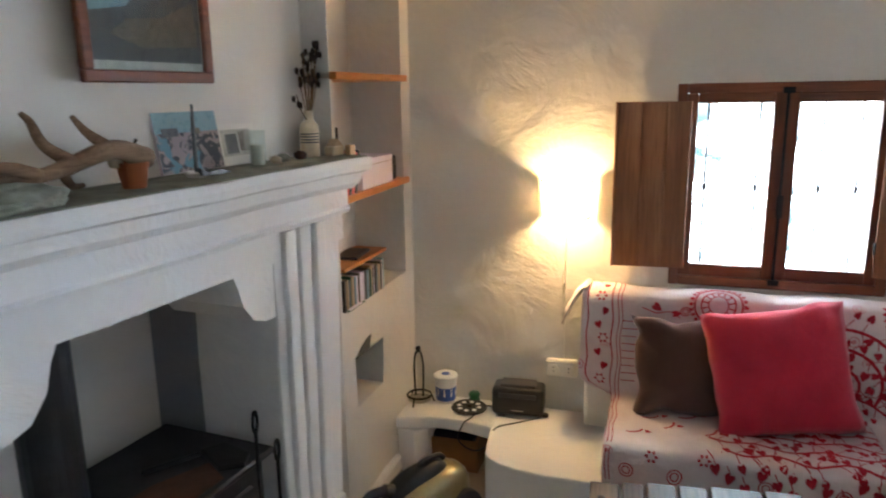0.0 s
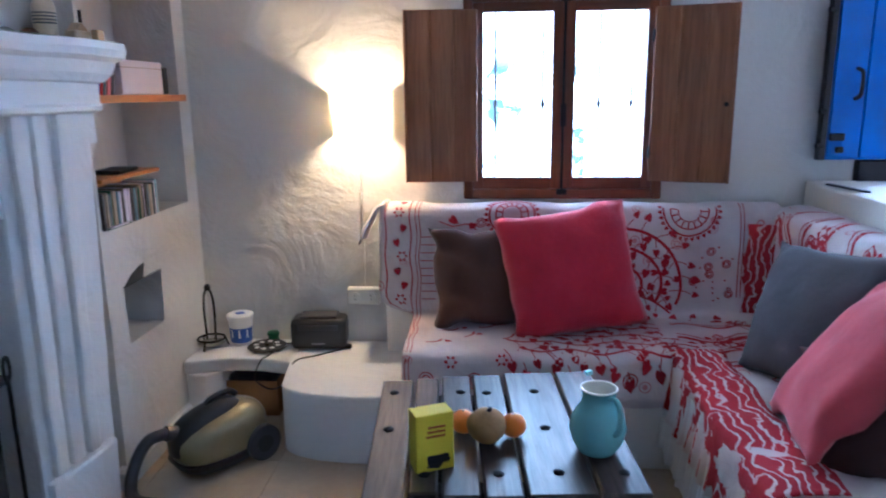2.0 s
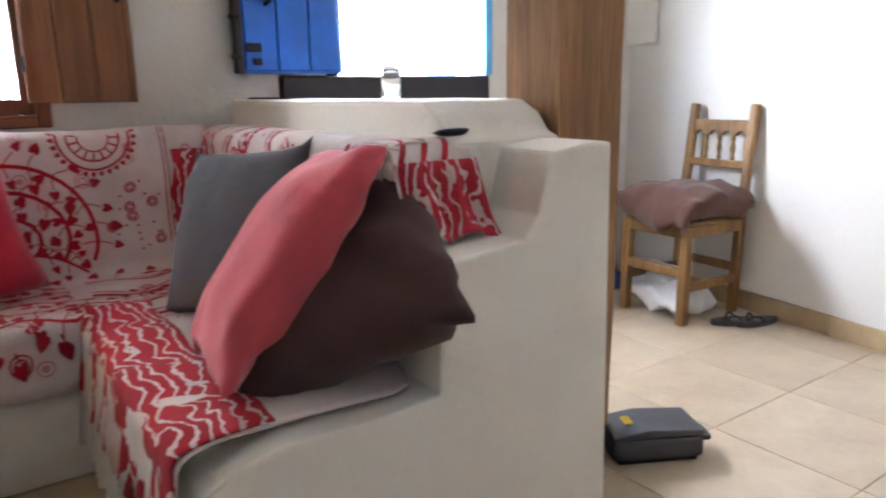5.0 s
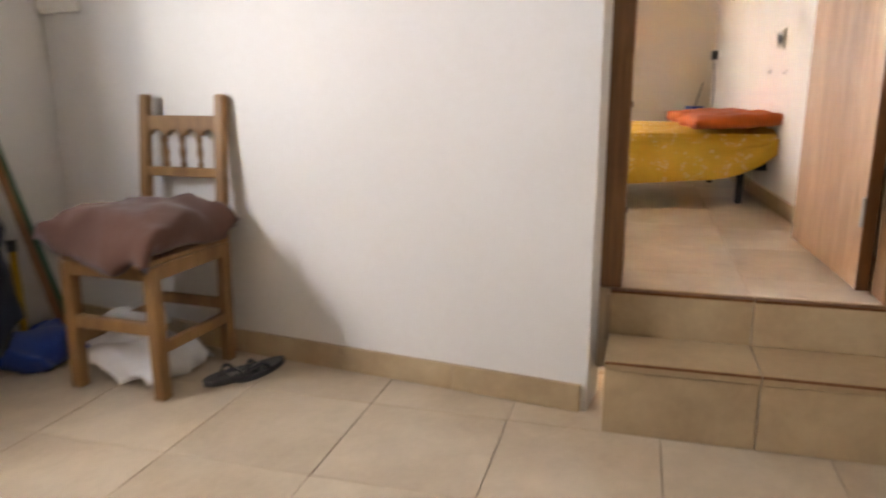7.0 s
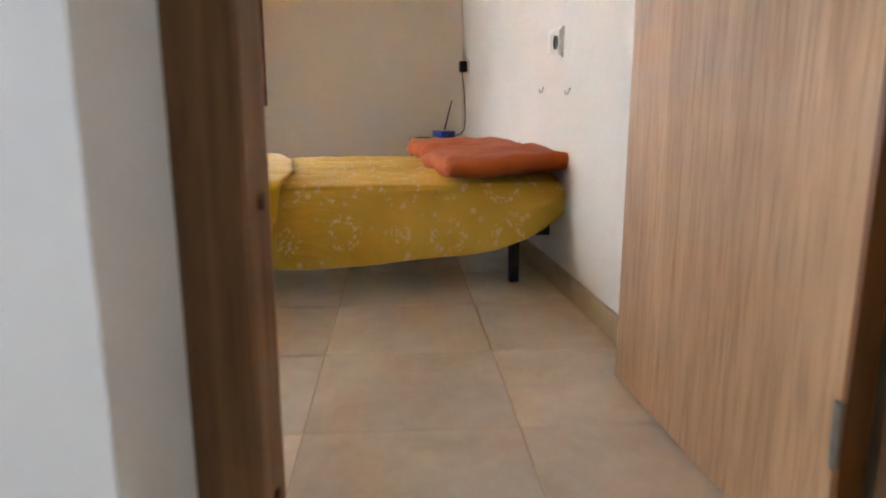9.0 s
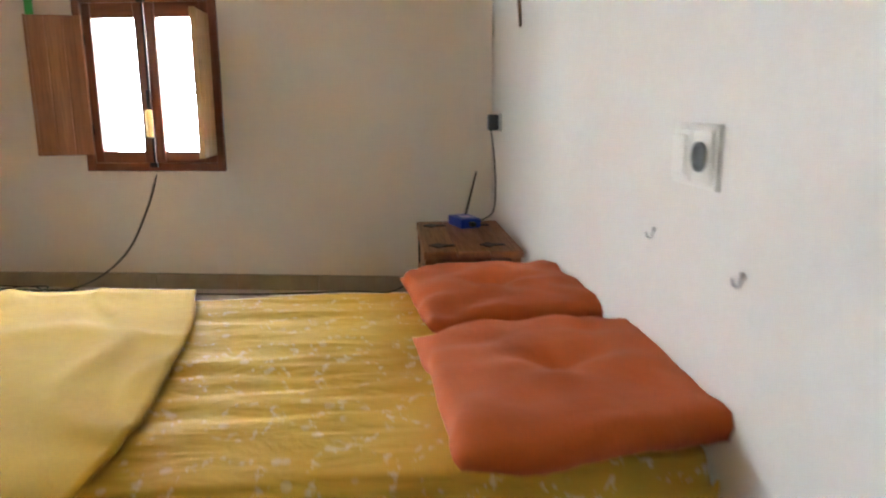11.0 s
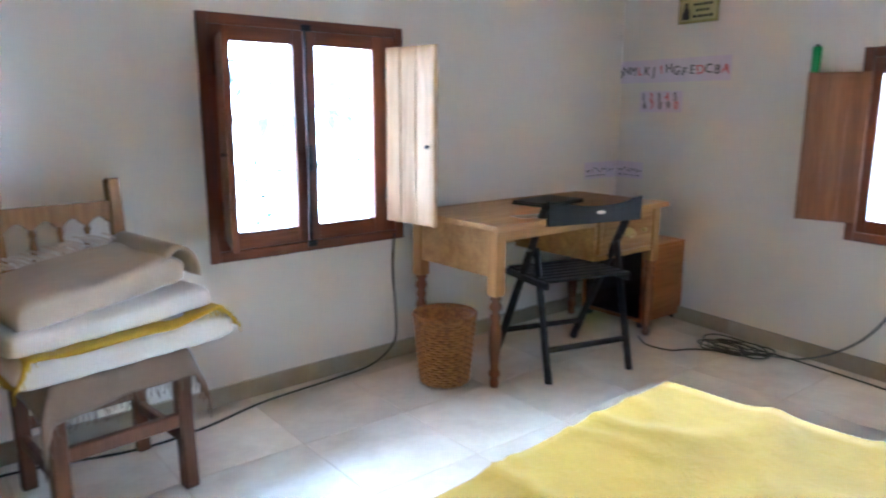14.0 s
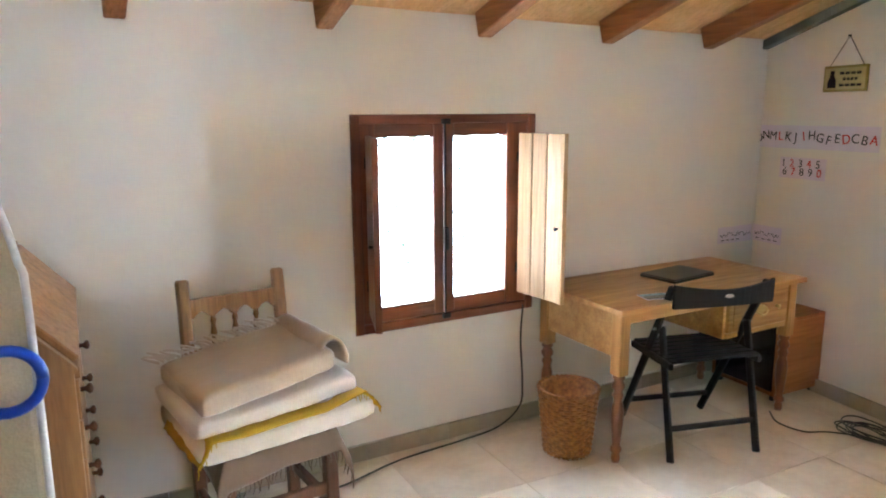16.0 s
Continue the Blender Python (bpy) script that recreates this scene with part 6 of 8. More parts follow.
part("handset", box(-0.02, -0.022, 0.025, 0.005, 0.022, 0.16, 0.008, m=pose(0, 0, 0, 0, -10, 0)), "black", hp)

# on the mantel
def mantel_thing(name, at, label, category, rz=0.0, **k):
    return thing(name, (at[0], at[1], 1.5975), label, category, rz, **k)


dw = mantel_thing("driftwood", (-1.09, 1.66), "twisted grey-brown driftwood branch on the mantel", "driftwood", -95)
part("stem", tube(((-0.32, 0.0, 0.07), (-0.2, 0.02, 0.10), (-0.1, 0.0, 0.075), (0.0, 0.02, 0.06), (0.11, -0.01, 0.055), (0.2, -0.03, 0.02)), 0.028, 9, None, 6, 0.008), "driftwood", dw, smooth=True)
for a in (((-0.1, 0, 0.08), (-0.06, -0.03, 0.12), (-0.05, -0.05, 0.17), (-0.03, -0.05, 0.19)), ((0.0, 0.02, 0.06), (0.08, 0.03, 0.085), (0.16, 0.02, 0.075), (0.21, 0.01, 0.07)), ((-0.2, 0.02, 0.1), (-0.17, -0.02, 0.14), (-0.14, -0.03, 0.18)), ((-0.12, 0.0, 0.075), (-0.12, -0.05, 0.05), (-0.16, -0.08, 0.015), (-0.2, -0.09, 0.012))):
    part("limb", tube(a, 0.017, 8, None, 5, 0.006), "driftwood", dw, smooth=True)
rk = mantel_thing("stone", (-1.045, 1.56), "rough grey-green stone on the mantel", "stone", -95)
bm = bmesh.new()
bmesh.ops.create_icosphere(bm, subdivisions=4, radius=1)
for v in bm.verts:
    v.co *= 1 + 0.25 * noise.fractal(v.co * 1.6, 0.8, 2, 3)
    v.co = Vector((v.co.x * 0.115, v.co.y * 0.055, max(0.0, v.co.z * 0.035 + 0.02)))
part("rock", bm, "stone", rk)
part("tip", tube(((0.1, 0, 0.012), (0.15, 0.0, 0.014), (0.19, -0.005, 0.008)), 0.012, 7, None, 4, 0.004), "hill", rk)
pt = mantel_thing("terracotta_pot", (-1.065, 1.93), "small terracotta pot with a dry sprig", "pot")
part("pot", lathe(((0, 0), (0.028, 0), (0.034, 0.03), (0.036, 0.05), (0.039, 0.05), (0.039, 0.064), (0.034, 0.064), (0.032, 0.052), (0, 0.05)), 20), "terracotta", pt, smooth=False)
part("soil", lathe(((0, 0.052), (0.032, 0.052), (0.032, 0.056), (0, 0.058)), 12), "pod", pt)
part("sprig", tube(((0, 0, 0.055), (-0.004, 0.008, 0.09), (0.004, 0.018, 0.12)), 0.004, 6), "pod", pt)
part("shell", lathe(((0, 0), (0.014, 0.004), (0.018, 0.02), (0.01, 0.045), (0.004, 0.06), (0, 0.062)), 10, None, (-0.02, -0.035, 0.05)), "shellw", pt)


def leaning_picture(name, at, w, h, rz, label, bands, frame_mat=None):
    p = mantel_thing(name, at, label, "picture", rz)
    lean = pose(0, 0, 0.003, 9, 0, 0)
    b = part("board", box(0, 0, 0, w, 0.008, h, 0.001), frame_mat or "paper", p)
    b.matrix_local = lean
    for x0, x1, z0, z1, ma in bands:
        part("print", box((1 - x1) * w, 0.0084, z0 * h, (1 - x0) * w, 0.0092 + 0.0004 * (x1 - x0 < 0.9), z1 * h), ma, b)
    return p


leaning_picture("postcard_board", (-1.135, 2.40), 0.26, 0.175, -95, "leaning blue seaside picture board on the mantel", ((0.0, 1.0, 0.66, 1.0, "sea"), (0.0, 1.0, 0.0, 0.66, "postcard"), (0.1, 0.35, 0.60, 0.74, "hill"), (0.55, 0.7, 0.62, 0.72, "town")))
leaning_picture("white_framed_photo", (-1.125, 2.585), 0.19, 0.14, -95, "small white framed photo leaning on the wall", ((0.12, 0.86, 0.2, 0.8, "pale_print"), (0.2, 0.5, 0.25, 0.7, "hill"), (0.55, 0.8, 0.3, 0.75, "town")), "white")
cj = mantel_thing("glass_candle", (-1.03, 2.44), "tall glass candle holder on the mantel", "candle")
part("glass", lathe(((0, 0), (0.026, 0), (0.026, 0.115), (0.023, 0.115), (0.023, 0.006), (0, 0.006)), 20), "glass", cj, smooth=True)
part("wax", lathe(((0, 0.008), (0.0215, 0.008), (0.0215, 0.07), (0, 0.072)), 18), "cream_glaze", cj)
cs = mantel_thing("incense_holder", (-1.055, 2.165), "white dish with a dark upright stick", "holder")
part("dish", lathe(((0, 0), (0.025, 0), (0.034, 0.012), (0.03, 0.016), (0, 0.012)), 8), "white", cs)
part("stick", rod((0, 0, 0.01), (0, 0.002, 0.20), 0.006, 0.004, 8), "hill", cs)
part("stick_short", rod((0.006, -0.01, 0.01), (0.008, -0.012, 0.17), 0.005, 0.004, 8), "hill", cs)
sw = mantel_thing("fish_ornament", (-1.02, 2.27), "small flat grey fish ornament", "ornament", -95)
part("fish", prism(((0, 0), (0.05, 0.012), (0.1, 0.008), (0.13, 0.022), (0.125, 0.0), (0.1, -0.002), (0.05, -0.004)), "Y", -0.01, 0.01, None, 0.002), "hill", sw).matrix_local = pose(0, 0, 0.006)
for at, s, ma, nm in (((-1.045, 2.57), 0.02, "shellw", "shell"), ((-1.05, 2.63), 0.022, "stone", "pebble"), ((-1.03, 2.71), 0.024, "rust", "sea_urchin")):
    sh = mantel_thing(nm, at, "small " + nm.replace("_", " ") + " lying on the mantel", "ornament")
    bm = bmesh.new()
    bmesh.ops.create_icosphere(bm, subdivisions=3, radius=s)
    for v in bm.verts:
        v.co *= 1 + 0.2 * noise.noise(v.co * 60)
        v.co.z = max(0, v.co.z * 0.7 + s * 0.55)
    part("body", bm, ma, sh, smooth=True)
vs = mantel_thing("vase", (-1.05, 2.82), "pale patterned bottle vase with dried seed heads", "vase")
part("body", lathe(((0, 0), (0.034, 0), (0.035, 0.005), (0.035, 0.10), (0.03, 0.118), (0.018, 0.13), (0.016, 0.155), (0.019, 0.165), (0.013, 0.165), (0.0, 0.15)), 24), "shellw", vs, smooth=True)
for z in (0.05, 0.06, 0.07, 0.08):
    part("band", lathe(((0.0352, z), (0.0362, z + 0.001), (0.0362, z + 0.004), (0.0352, z + 0.005)), 24), "hill", vs)
rnd = random.Random(12)
for k in range(13):
    a, r, hh = rnd.uniform(0, 6.28), rnd.uniform(0.02, 0.085), rnd.uniform(0.22, 0.42)
    tip = Vector((0.3 * r * math.cos(a), r * math.sin(a), hh))
    s_ = part("stem", tube(((0, 0, 0.12), tip * 0.6 + Vector((0, 0, 0.03)), tip), 0.0022, 5, None, 5), "dry", vs)
    bm = bmesh.new()
    for q in range(rnd.randint(2, 4)):
        c = tip + Vector((rnd.uniform(-0.012, 0.012), rnd.uniform(-0.014, 0.014), rnd.uniform(-0.05, 0.01)))
        lathe(((0, -0.012), (0.006, -0.006), (0.008, 0.004), (0.005, 0.012), (0, 0.014)), 7, bm, c)
    part("seed_head", bm, "pod", s_, "dark dried seed heads")
hb = mantel_thing("brass_bell", (-0.985, 2.885), "small cream pottery house ornament", "ornament", -95)
part("base", box(-0.04, -0.02, 0, 0.04, 0.02, 0.035, 0.004), "shellw", hb)
part("roof", prism(((-0.03, 0.035), (0.0, 0.06), (0.03, 0.035)), "Y", -0.018, 0.018), "tan", hb)
part("spire", rod((-0.02, 0, 0.04), (-0.02, 0, 0.10), 0.005), "pod", hb)
gr = mantel_thing("wooden_ornament", (-0.93, 2.905), "small pale wooden block ornament", "ornament", -95)
part("block", box(-0.02, -0.012, 0, 0.02, 0.012, 0.038, 0.003), "pale", gr)

pic = thing("framed_picture", (-1.11, 2.34, 1.855), "framed seaside village print in a reddish wooden frame", "picture", -95.2)
W, Hh = 0.455, 0.36
for x0, x1, z0, z1 in ((0, W, 0, 0.032), (0, W, Hh - 0.032, Hh), (0, 0.032, 0.032, Hh - 0.032), (W - 0.032, W, 0.032, Hh - 0.032)):
    part("frame_bar", box(x0, -0.005, z0, x1, 0.018, z1, 0.004), "frame_h", pic)
pr = part("print", box(0.032, -0.002, 0.032, W - 0.032, 0.004, Hh - 0.032), "pale_print", pic, "printed view of a village on a hill")
part("sky_area", box(0.036, 0.004, 0.15, W - 0.036, 0.0046, Hh - 0.036), "sea", pr)
part("hill_area", prism(((0.036, 0.055), (W - 0.036, 0.055), (W - 0.036, 0.17), (0.30, 0.19), (0.23, 0.25), (0.12, 0.3), (0.036, 0.29)), "Y", 0.0047, 0.0054), "hill", pr)
part("town_area", prism(((0.05, 0.10), (0.25, 0.09), (0.36, 0.12), (0.30, 0.16), (0.18, 0.17), (0.06, 0.22)), "Y", 0.0055, 0.006), "town", pr)
part("glazing", box(0.032, 0.008, 0.032, W - 0.032, 0.010, Hh - 0.032), "glass", pic)

# the stove in the hearth and its tools
stv = thing("iron_stove", (-1.30, 2.07, 0.0), "black cast iron wood stove with a rusty top", "stove", -5)
part("body", box(-0.22, -0.33, 0.08, 0.21, 0.34, 0.62, 0.012), "stove", stv)
part("top", box(-0.25, -0.37, 0.62, 0.235, 0.375, 0.645, 0.006), "stove", stv)
part("rust_patch", prism(((0.02, -0.3), (0.2, -0.28), (0.21, 0.14), (0.1, 0.2), (0.03, 0.02)), "Z", 0.6452, 0.6462), "rust", stv, "rust-stained patch")
d = part("door", box(0.21, -0.26, 0.16, 0.228, 0.26, 0.56, 0.008), "stove", stv)
part("door_glass", box(0.2285, -0.2, 0.26, 0.2315, 0.2, 0.5, 0.002), "screen", d)
part("door_handle", tube(((0.228, 0.22, 0.3), (0.26, 0.22, 0.31), (0.26, 0.22, 0.40), (0.228, 0.22, 0.41)), 0.008), "steel", d)
for x in (-0.18, 0.17):
    for y in (-0.28, 0.28):
        part("leg", beam((x, y, 0.0), (x, y, 0.08), 0.05, 0.05, 0.004, up=(0, 1, 0)), "stove", stv)
for z in (0.10, 0.12, 0.14):
    part("rib", box(0.21, -0.30, z, 0.222, 0.30, z + 0.005), "stove", stv)
part("flue", rod((-0.12, -0.18, 0.645), (-0.12, -0.18, 1.5), 0.085, None, 24), "stove", stv, "black flue pipe")
pan = thing("ash_shovel", (-1.16, 2.26, 0.647), "black iron shovel lying on the stove", "shovel", -25)
part("blade", prism(((-0.09, 0.0), (0.06, -0.02), (0.1, 0.05), (0.05, 0.1), (-0.08, 0.08)), "Z", 0.0, 0.018, None, 0.004), "iron", pan)
part("shaft", rod((-0.06, -0.02, 0.02), (-0.1, -0.2, 0.012), 0.008), "iron", pan)
for at, hgt, nm in (((-0.935, 2.17), 0.92, "poker"), ((-0.93, 2.27), 0.78, "fire_brush")):
    tl = thing(nm, (*at, 0.0), "black iron fireside tool standing by the stove", "fire tool", group="fireside tools")
    part("shaft", rod((0, 0, 0), (0, 0.0, hgt - 0.09), 0.006), "iron", tl)
    part("loop", tube([(0.0, 0.012 * math.sin(a * 0.5236), hgt - 0.055 - 0.034 * math.cos(a * 0.5236)) for a in range(13)], 0.005, 7, None, 2), "iron", tl)
    part("tip", box(-0.012, -0.02, 0.0, 0.012, 0.02, 0.05, 0.004), "iron", tl)

# on the half wall
jar = thing("glass_jar", (1.93, 2.93, 1.041), "small clear glass jar on the half wall", "jar")
part("glass", lathe(((0, 0), (0.03, 0), (0.032, 0.004), (0.032, 0.075), (0.026, 0.088), (0.023, 0.088), (0.029, 0.073), (0.029, 0.006), (0, 0.006)), 20), "clear", jar, smooth=True)
part("lid", lathe(((0, 0.088), (0.027, 0.088), (0.027, 0.1), (0, 0.1)), 18), "cork", jar)
hk = thing("navy_scrap", (1.72, 2.32, 0.957), "small dark blue folded cloth on the wall end", "cloth")
bm = cushion(0.08, 0.03, 0.018, 7, 10, 0.5, 0.01)
bm.transform(Matrix.Translation((0, 0, 0.014)))
part("fold", bm, "navy", hk, smooth=True)
tw = thing("blue_ruler", (1.74, 3.45, 1.042), "thin dark blue strip on the half wall", "strip", 100)
part("strip", box(-0.12, -0.012, 0, 0.12, 0.012, 0.006, 0.001), "navy", tw)

# ---- the entry ----
def rustic_chair(name, at, rz, label, mat, low):
    c = thing(name, at, label, "chair", rz, "rustic ladder chairs")
    for s in (-1, 1):
        part("back_post", beam((s * 0.185, 0.165, 0.0), (s * 0.185, 0.18, 0.45), 0.045, 0.04, 0.005, up=(0, 1, 0)), low, c)
        p = part("back_upright", beam((s * 0.185, 0.18, 0.45), (s * 0.182, 0.235, 0.98), 0.044, 0.04, 0.007, up=(0, 1, 0)), mat, c)
        part("front_leg", beam((s * 0.19, -0.19, 0.0), (s * 0.185, -0.185, 0.45), 0.048, 0.045, 0.005, up=(0, 1, 0)), low, c)
        part("side_stretcher", beam((s * 0.187, -0.17, 0.17), (s * 0.187, 0.155, 0.17), 0.026, 0.04, 0.004), low, c)
        part("seat_rail", beam((s * 0.185, -0.17, 0.425), (s * 0.185, 0.17, 0.425), 0.03, 0.05, 0.004), low, c)
    part("front_stretcher", beam((-0.17, -0.19, 0.24), (0.17, -0.19, 0.24), 0.026, 0.045, 0.004), low, c)
    part("back_stretcher", beam((-0.17, 0.17, 0.22), (0.17, 0.17, 0.22), 0.024, 0.04, 0.004), low, c)
    part("front_rail", beam((-0.17, -0.186, 0.425), (0.17, -0.186, 0.425), 0.03, 0.05, 0.004), low, c)
    part("seat", box(-0.2, -0.205, 0.45, 0.2, 0.17, 0.468, 0.006), low, c)
    top = [(-0.165, 0.905), (0.165, 0.905), (0.165, 0.845)]
    for k in range(4):
        x = 0.165 - 0.0825 * k
        top += [(x - 0.01, 0.832), (x - 0.025, 0.848), (x - 0.041, 0.856), (x - 0.058, 0.848), (x - 0.072, 0.832)]
    top += [(-0.165, 0.845)]
    r = part("top_rail", prism(top, "Y", -0.012, 0.012, None, 0.002), mat, c)
    r.matrix_local = pose(0, 0.225, 0)
    part("lower_rail", beam((-0.165, 0.205, 0.70), (0.165, 0.205, 0.70), 0.022, 0.035, 0.004), mat, c)
    for x in (-0.0825, 0.0, 0.0825):
        part("spindle", lathe(((0.009, 0), (0.012, 0.012), (0.007, 0.024), (0.013, 0.055), (0.008, 0.085), (0.012, 0.1), (0.009, 0.115)), 10, None, (x, 0.213, 0.717)), mat, c, smooth=True)
    return c


entry_chair = rustic_chair("rustic_chair", (3.617, 3.055, 0.0), -93, "rustic oak chair with turned spindles and a brown cushion", "chair", "chair")
entry_chair.scale = (0.91, 1.03, 1.0)
sc = thing("seat_cushion", (3.60, 3.05, 0.468), "crumpled brown cushion on the rustic chair", "cushion", -95)
bm = cushion(0.47, 0.54, 0.17, 6, 30, 0.42, 0.03)
for v in bm.verts:
    x, y = v.co.x, v.co.y
    v.co.z += 0.072 + 0.02 * noise.noise(Vector((x * 7, y * 7, 4))) + 0.012 * abs(noise.noise(Vector((x * 16 + y * 9, y * 5, 8))))
    v.co.z -= 0.10 * max(0.0, -y - 0.17) / 0.1 * (0.6 + 0.4 * math.sin(x * 9))
    v.co.z = max(v.co.z, -0.06 if y < -0.22 else 0.002)
part("cover", bm, "mauve", sc, smooth=True)
bag = thing("plastic_bag", (3.60, 3.10, 0.0), "crumpled white plastic bag on the floor under the chair", "bag")
for k, (x, y, s) in enumerate(((-0.02, -0.02, 0.30), (0.05, 0.12, 0.24))):
    bm = cushion(s, s * 1.1, 0.14, 20 + k, 20, 0.6, 0.05)
    bm.transform(Matrix.Translation((x, y, 0.07 + 0.05 * k)))
    part("fold", bm, "white_cloth", bag, smooth=True)
for k, at in enumerate(((3.63, 2.76, 0.0), (3.70, 2.70, 0.0))):
    fl = thing("flip_flop", at, "striped grey flip-flop on the tiles", "shoe", 60 + 15 * k, "flip-flops")
    sole = [(0.045 * math.cos(a * 0.42) * (1 + 0.15 * math.sin(a * 0.42)), 0.12 * math.sin(a * 0.42)) for a in range(15)]
    part("sole", prism(sole, "Z", 0.0, 0.022, None, 0.004), "smoke", fl)
    for q in (-0.02, 0.0, 0.02):
        part("stripe", box(-0.03, q - 0.004, 0.0221, 0.03, q + 0.004, 0.0228), "pale_print", fl)
    for s in (-1, 1):
        part("strap", tube(((s * 0.038, -0.02, 0.015), (s * 0.03, 0.02, 0.045), (0, 0.06, 0.02)), 0.006, 6), "smoke", fl)
fb = thing("fuse_box", (3.962, 3.66, 1.29), "white flat electrical cabinet on the wall", "cabinet", -8)
part("cabinet", box(-0.012, -0.13, 0, 0.01, 0.13, 0.38, 0.004), "white", fb)
part("cabinet_door", box(-0.018, -0.115, 0.015, -0.0125, 0.115, 0.365, 0.002), "white", fb)
bc2 = thing("blue_cloth", (3.60, 3.58, 0.0), "crumpled bright blue cloth on the floor", "cloth")
bm = cushion(0.34, 0.26, 0.10, 31, 20, 0.5, 0.06)
bm.transform(Matrix.Translation((0, 0, 0.05)))
part("fold", bm, "blue_cloth", bc2, smooth=True)
for k, (x, y, x2, y2, hgt, ma, nm, lb) in enumerate(((3.78, 3.62, 3.50, 3.71, 1.25, "post", "broom_pole", "grey-brown pole leaning in the corner"), (3.83, 3.64, 3.58, 3.71, 1.05, "green", "garden_pole", "dull green pole leaning in the corner"), (3.62, 3.66, 3.66, 3.71, 0.44, "yellow", "yellow_bag", "yellow handle leaning in the corner"))):
    pl = thing(nm, (x, y, 0.0), lb, "pole")
    part("shaft", rod((0, 0, 0.0), (x2 - x, y2 - y, hgt), 0.016, 0.013, 12), ma, pl)
    part("grip", rod(((x2 - x) * 0.9, (y2 - y) * 0.9, hgt * 0.9), (x2 - x, y2 - y, hgt), 0.018), "black", pl)
nb = thing("dark_jacket", (3.38, 3.70, 0.0), "dark navy jacket bundled in the corner", "clothes")
bm = cushion(0.34, 0.75, 0.16, 41, 22, 0.45, 0.05)
bm.transform(Matrix.Translation((0, -0.06, 0.37)) @ pose(0, 0, 0, 88, 0, 0))
part("cloth", bm, "navy", nb, smooth=True)
dk = thing("plastic_case", (2.37, 2.25, 0.0), "dark grey plastic tool case on the floor", "case", 62)
dk.scale = (0.8, 0.85, 0.6)
part("shell", box(-0.10, -0.17, 0.02, 0.10, 0.15, 0.13, 0.02, seg=2), "smoke", dk)
part("lid", prism(((-0.17, 0.131), (-0.17, 0.16), (0.02, 0.175), (0.15, 0.145), (0.15, 0.131)), "X", -0.095, 0.095, None, 0.008), "smoke", dk)
part("grip", tube(((-0.05, -0.17, 0.09), (-0.05, -0.205, 0.09), (0.05, -0.205, 0.09), (0.05, -0.17, 0.09)), 0.012, 8), "black", dk)
part("foot_strip", box(-0.09, -0.15, 0.0, 0.09, 0.13, 0.021, 0.003), "black", dk)
part("yellow_clip", box(-0.03, 0.06, 0.168, 0.03, 0.09, 0.178, 0.003), "yellow", dk)


# ---- the bedroom things ----
def east(y, z, out=0.0):
    """A place on the east wall: x runs to the south along it, -y into the room."""
    return pose(8.41 - 0.1 * (4.5 - y) - out * 0.995, y + out * 0.1, z, 0, 0, -95.7)


def fringe(ends, length, r, seed, parent, mat, sag=(0, 0, -1)):
    rnd = random.Random(seed)
    own = bmesh.new()
    for p in ends:
        p = Vector(p)
        q = p + Vector(sag) * length * rnd.uniform(0.7, 1.1) + Vector((rnd.uniform(-1, 1), rnd.uniform(-1, 1), 0)) * length * 0.22
        mid = (p + q) / 2 + Vector((rnd.uniform(-1, 1), rnd.uniform(-1, 1), 0.4)) * length * 0.12
        tube((p, mid, q), r, 4, own, 2, r * 0.6)
    return tagged(part("fringe", own, mat, parent), kind="stuff")


bed = thing("single_bed", (5.60, 0.75, H2), "low single bed with a black metal frame and thick mattress", "bed", 5.1)
part("mattress", box(0.015, 0.02, 0.235, 1.055, 1.84, 0.378, 0.035, seg=3), "white_cloth", bed)
for x in (0.03, 1.04):
    part("side_rail", box(x - 0.015, 0.02, 0.19, x + 0.015, 1.84, 0.234, 0.003), "iron", bed)
for y in (0.06, 0.7, 1.35, 1.81):
    part("cross_bar", box(0.045, y - 0.014, 0.195, 1.025, y + 0.014, 0.225, 0.003), "iron", bed)
for x in (0.10, 0.97):
    for y in (0.13, 1.74):
        part("leg", box(x - 0.018, y - 0.018, 0.0, x + 0.018, y + 0.018, 0.194, 0.004), "iron", bed)

spread = thing("bedspread", (5.60, 0.75, H2), "wrinkled mustard bedspread with pale printed flowers, hanging over the bed", "bedspread", 5.1)


def spread_row(f):
    y = -0.02 + 1.885 * f
    rise = 0.12 * max(0.0, 1 - (y + 0.02) / 0.32) ** 2
    hem = 0.148 + rise + 0.02 * math.sin(3.1 * y + 1) - 0.03 * math.sin(math.pi * min(1, y / 1.2))
    bulge = 0.02 + 0.012 * math.sin(9 * y) + 0.008 * math.sin(23 * y)
    pts = [(-0.03 - bulge * 0.6, y, hem), (-0.025 - bulge, y, hem + 0.08), (-0.012 - bulge * 0.4, y, 0.335), (0.0, y, 0.370), (0.035, y, 0.385)]
    pts += [(x, y, 0.388) for x in (0.2, 0.37, 0.54, 0.71, 0.88)]
    return pts + [(1.03, y, 0.384), (1.075, y, 0.36), (1.085, y, 0.30), (1.09, y, 0.24)]


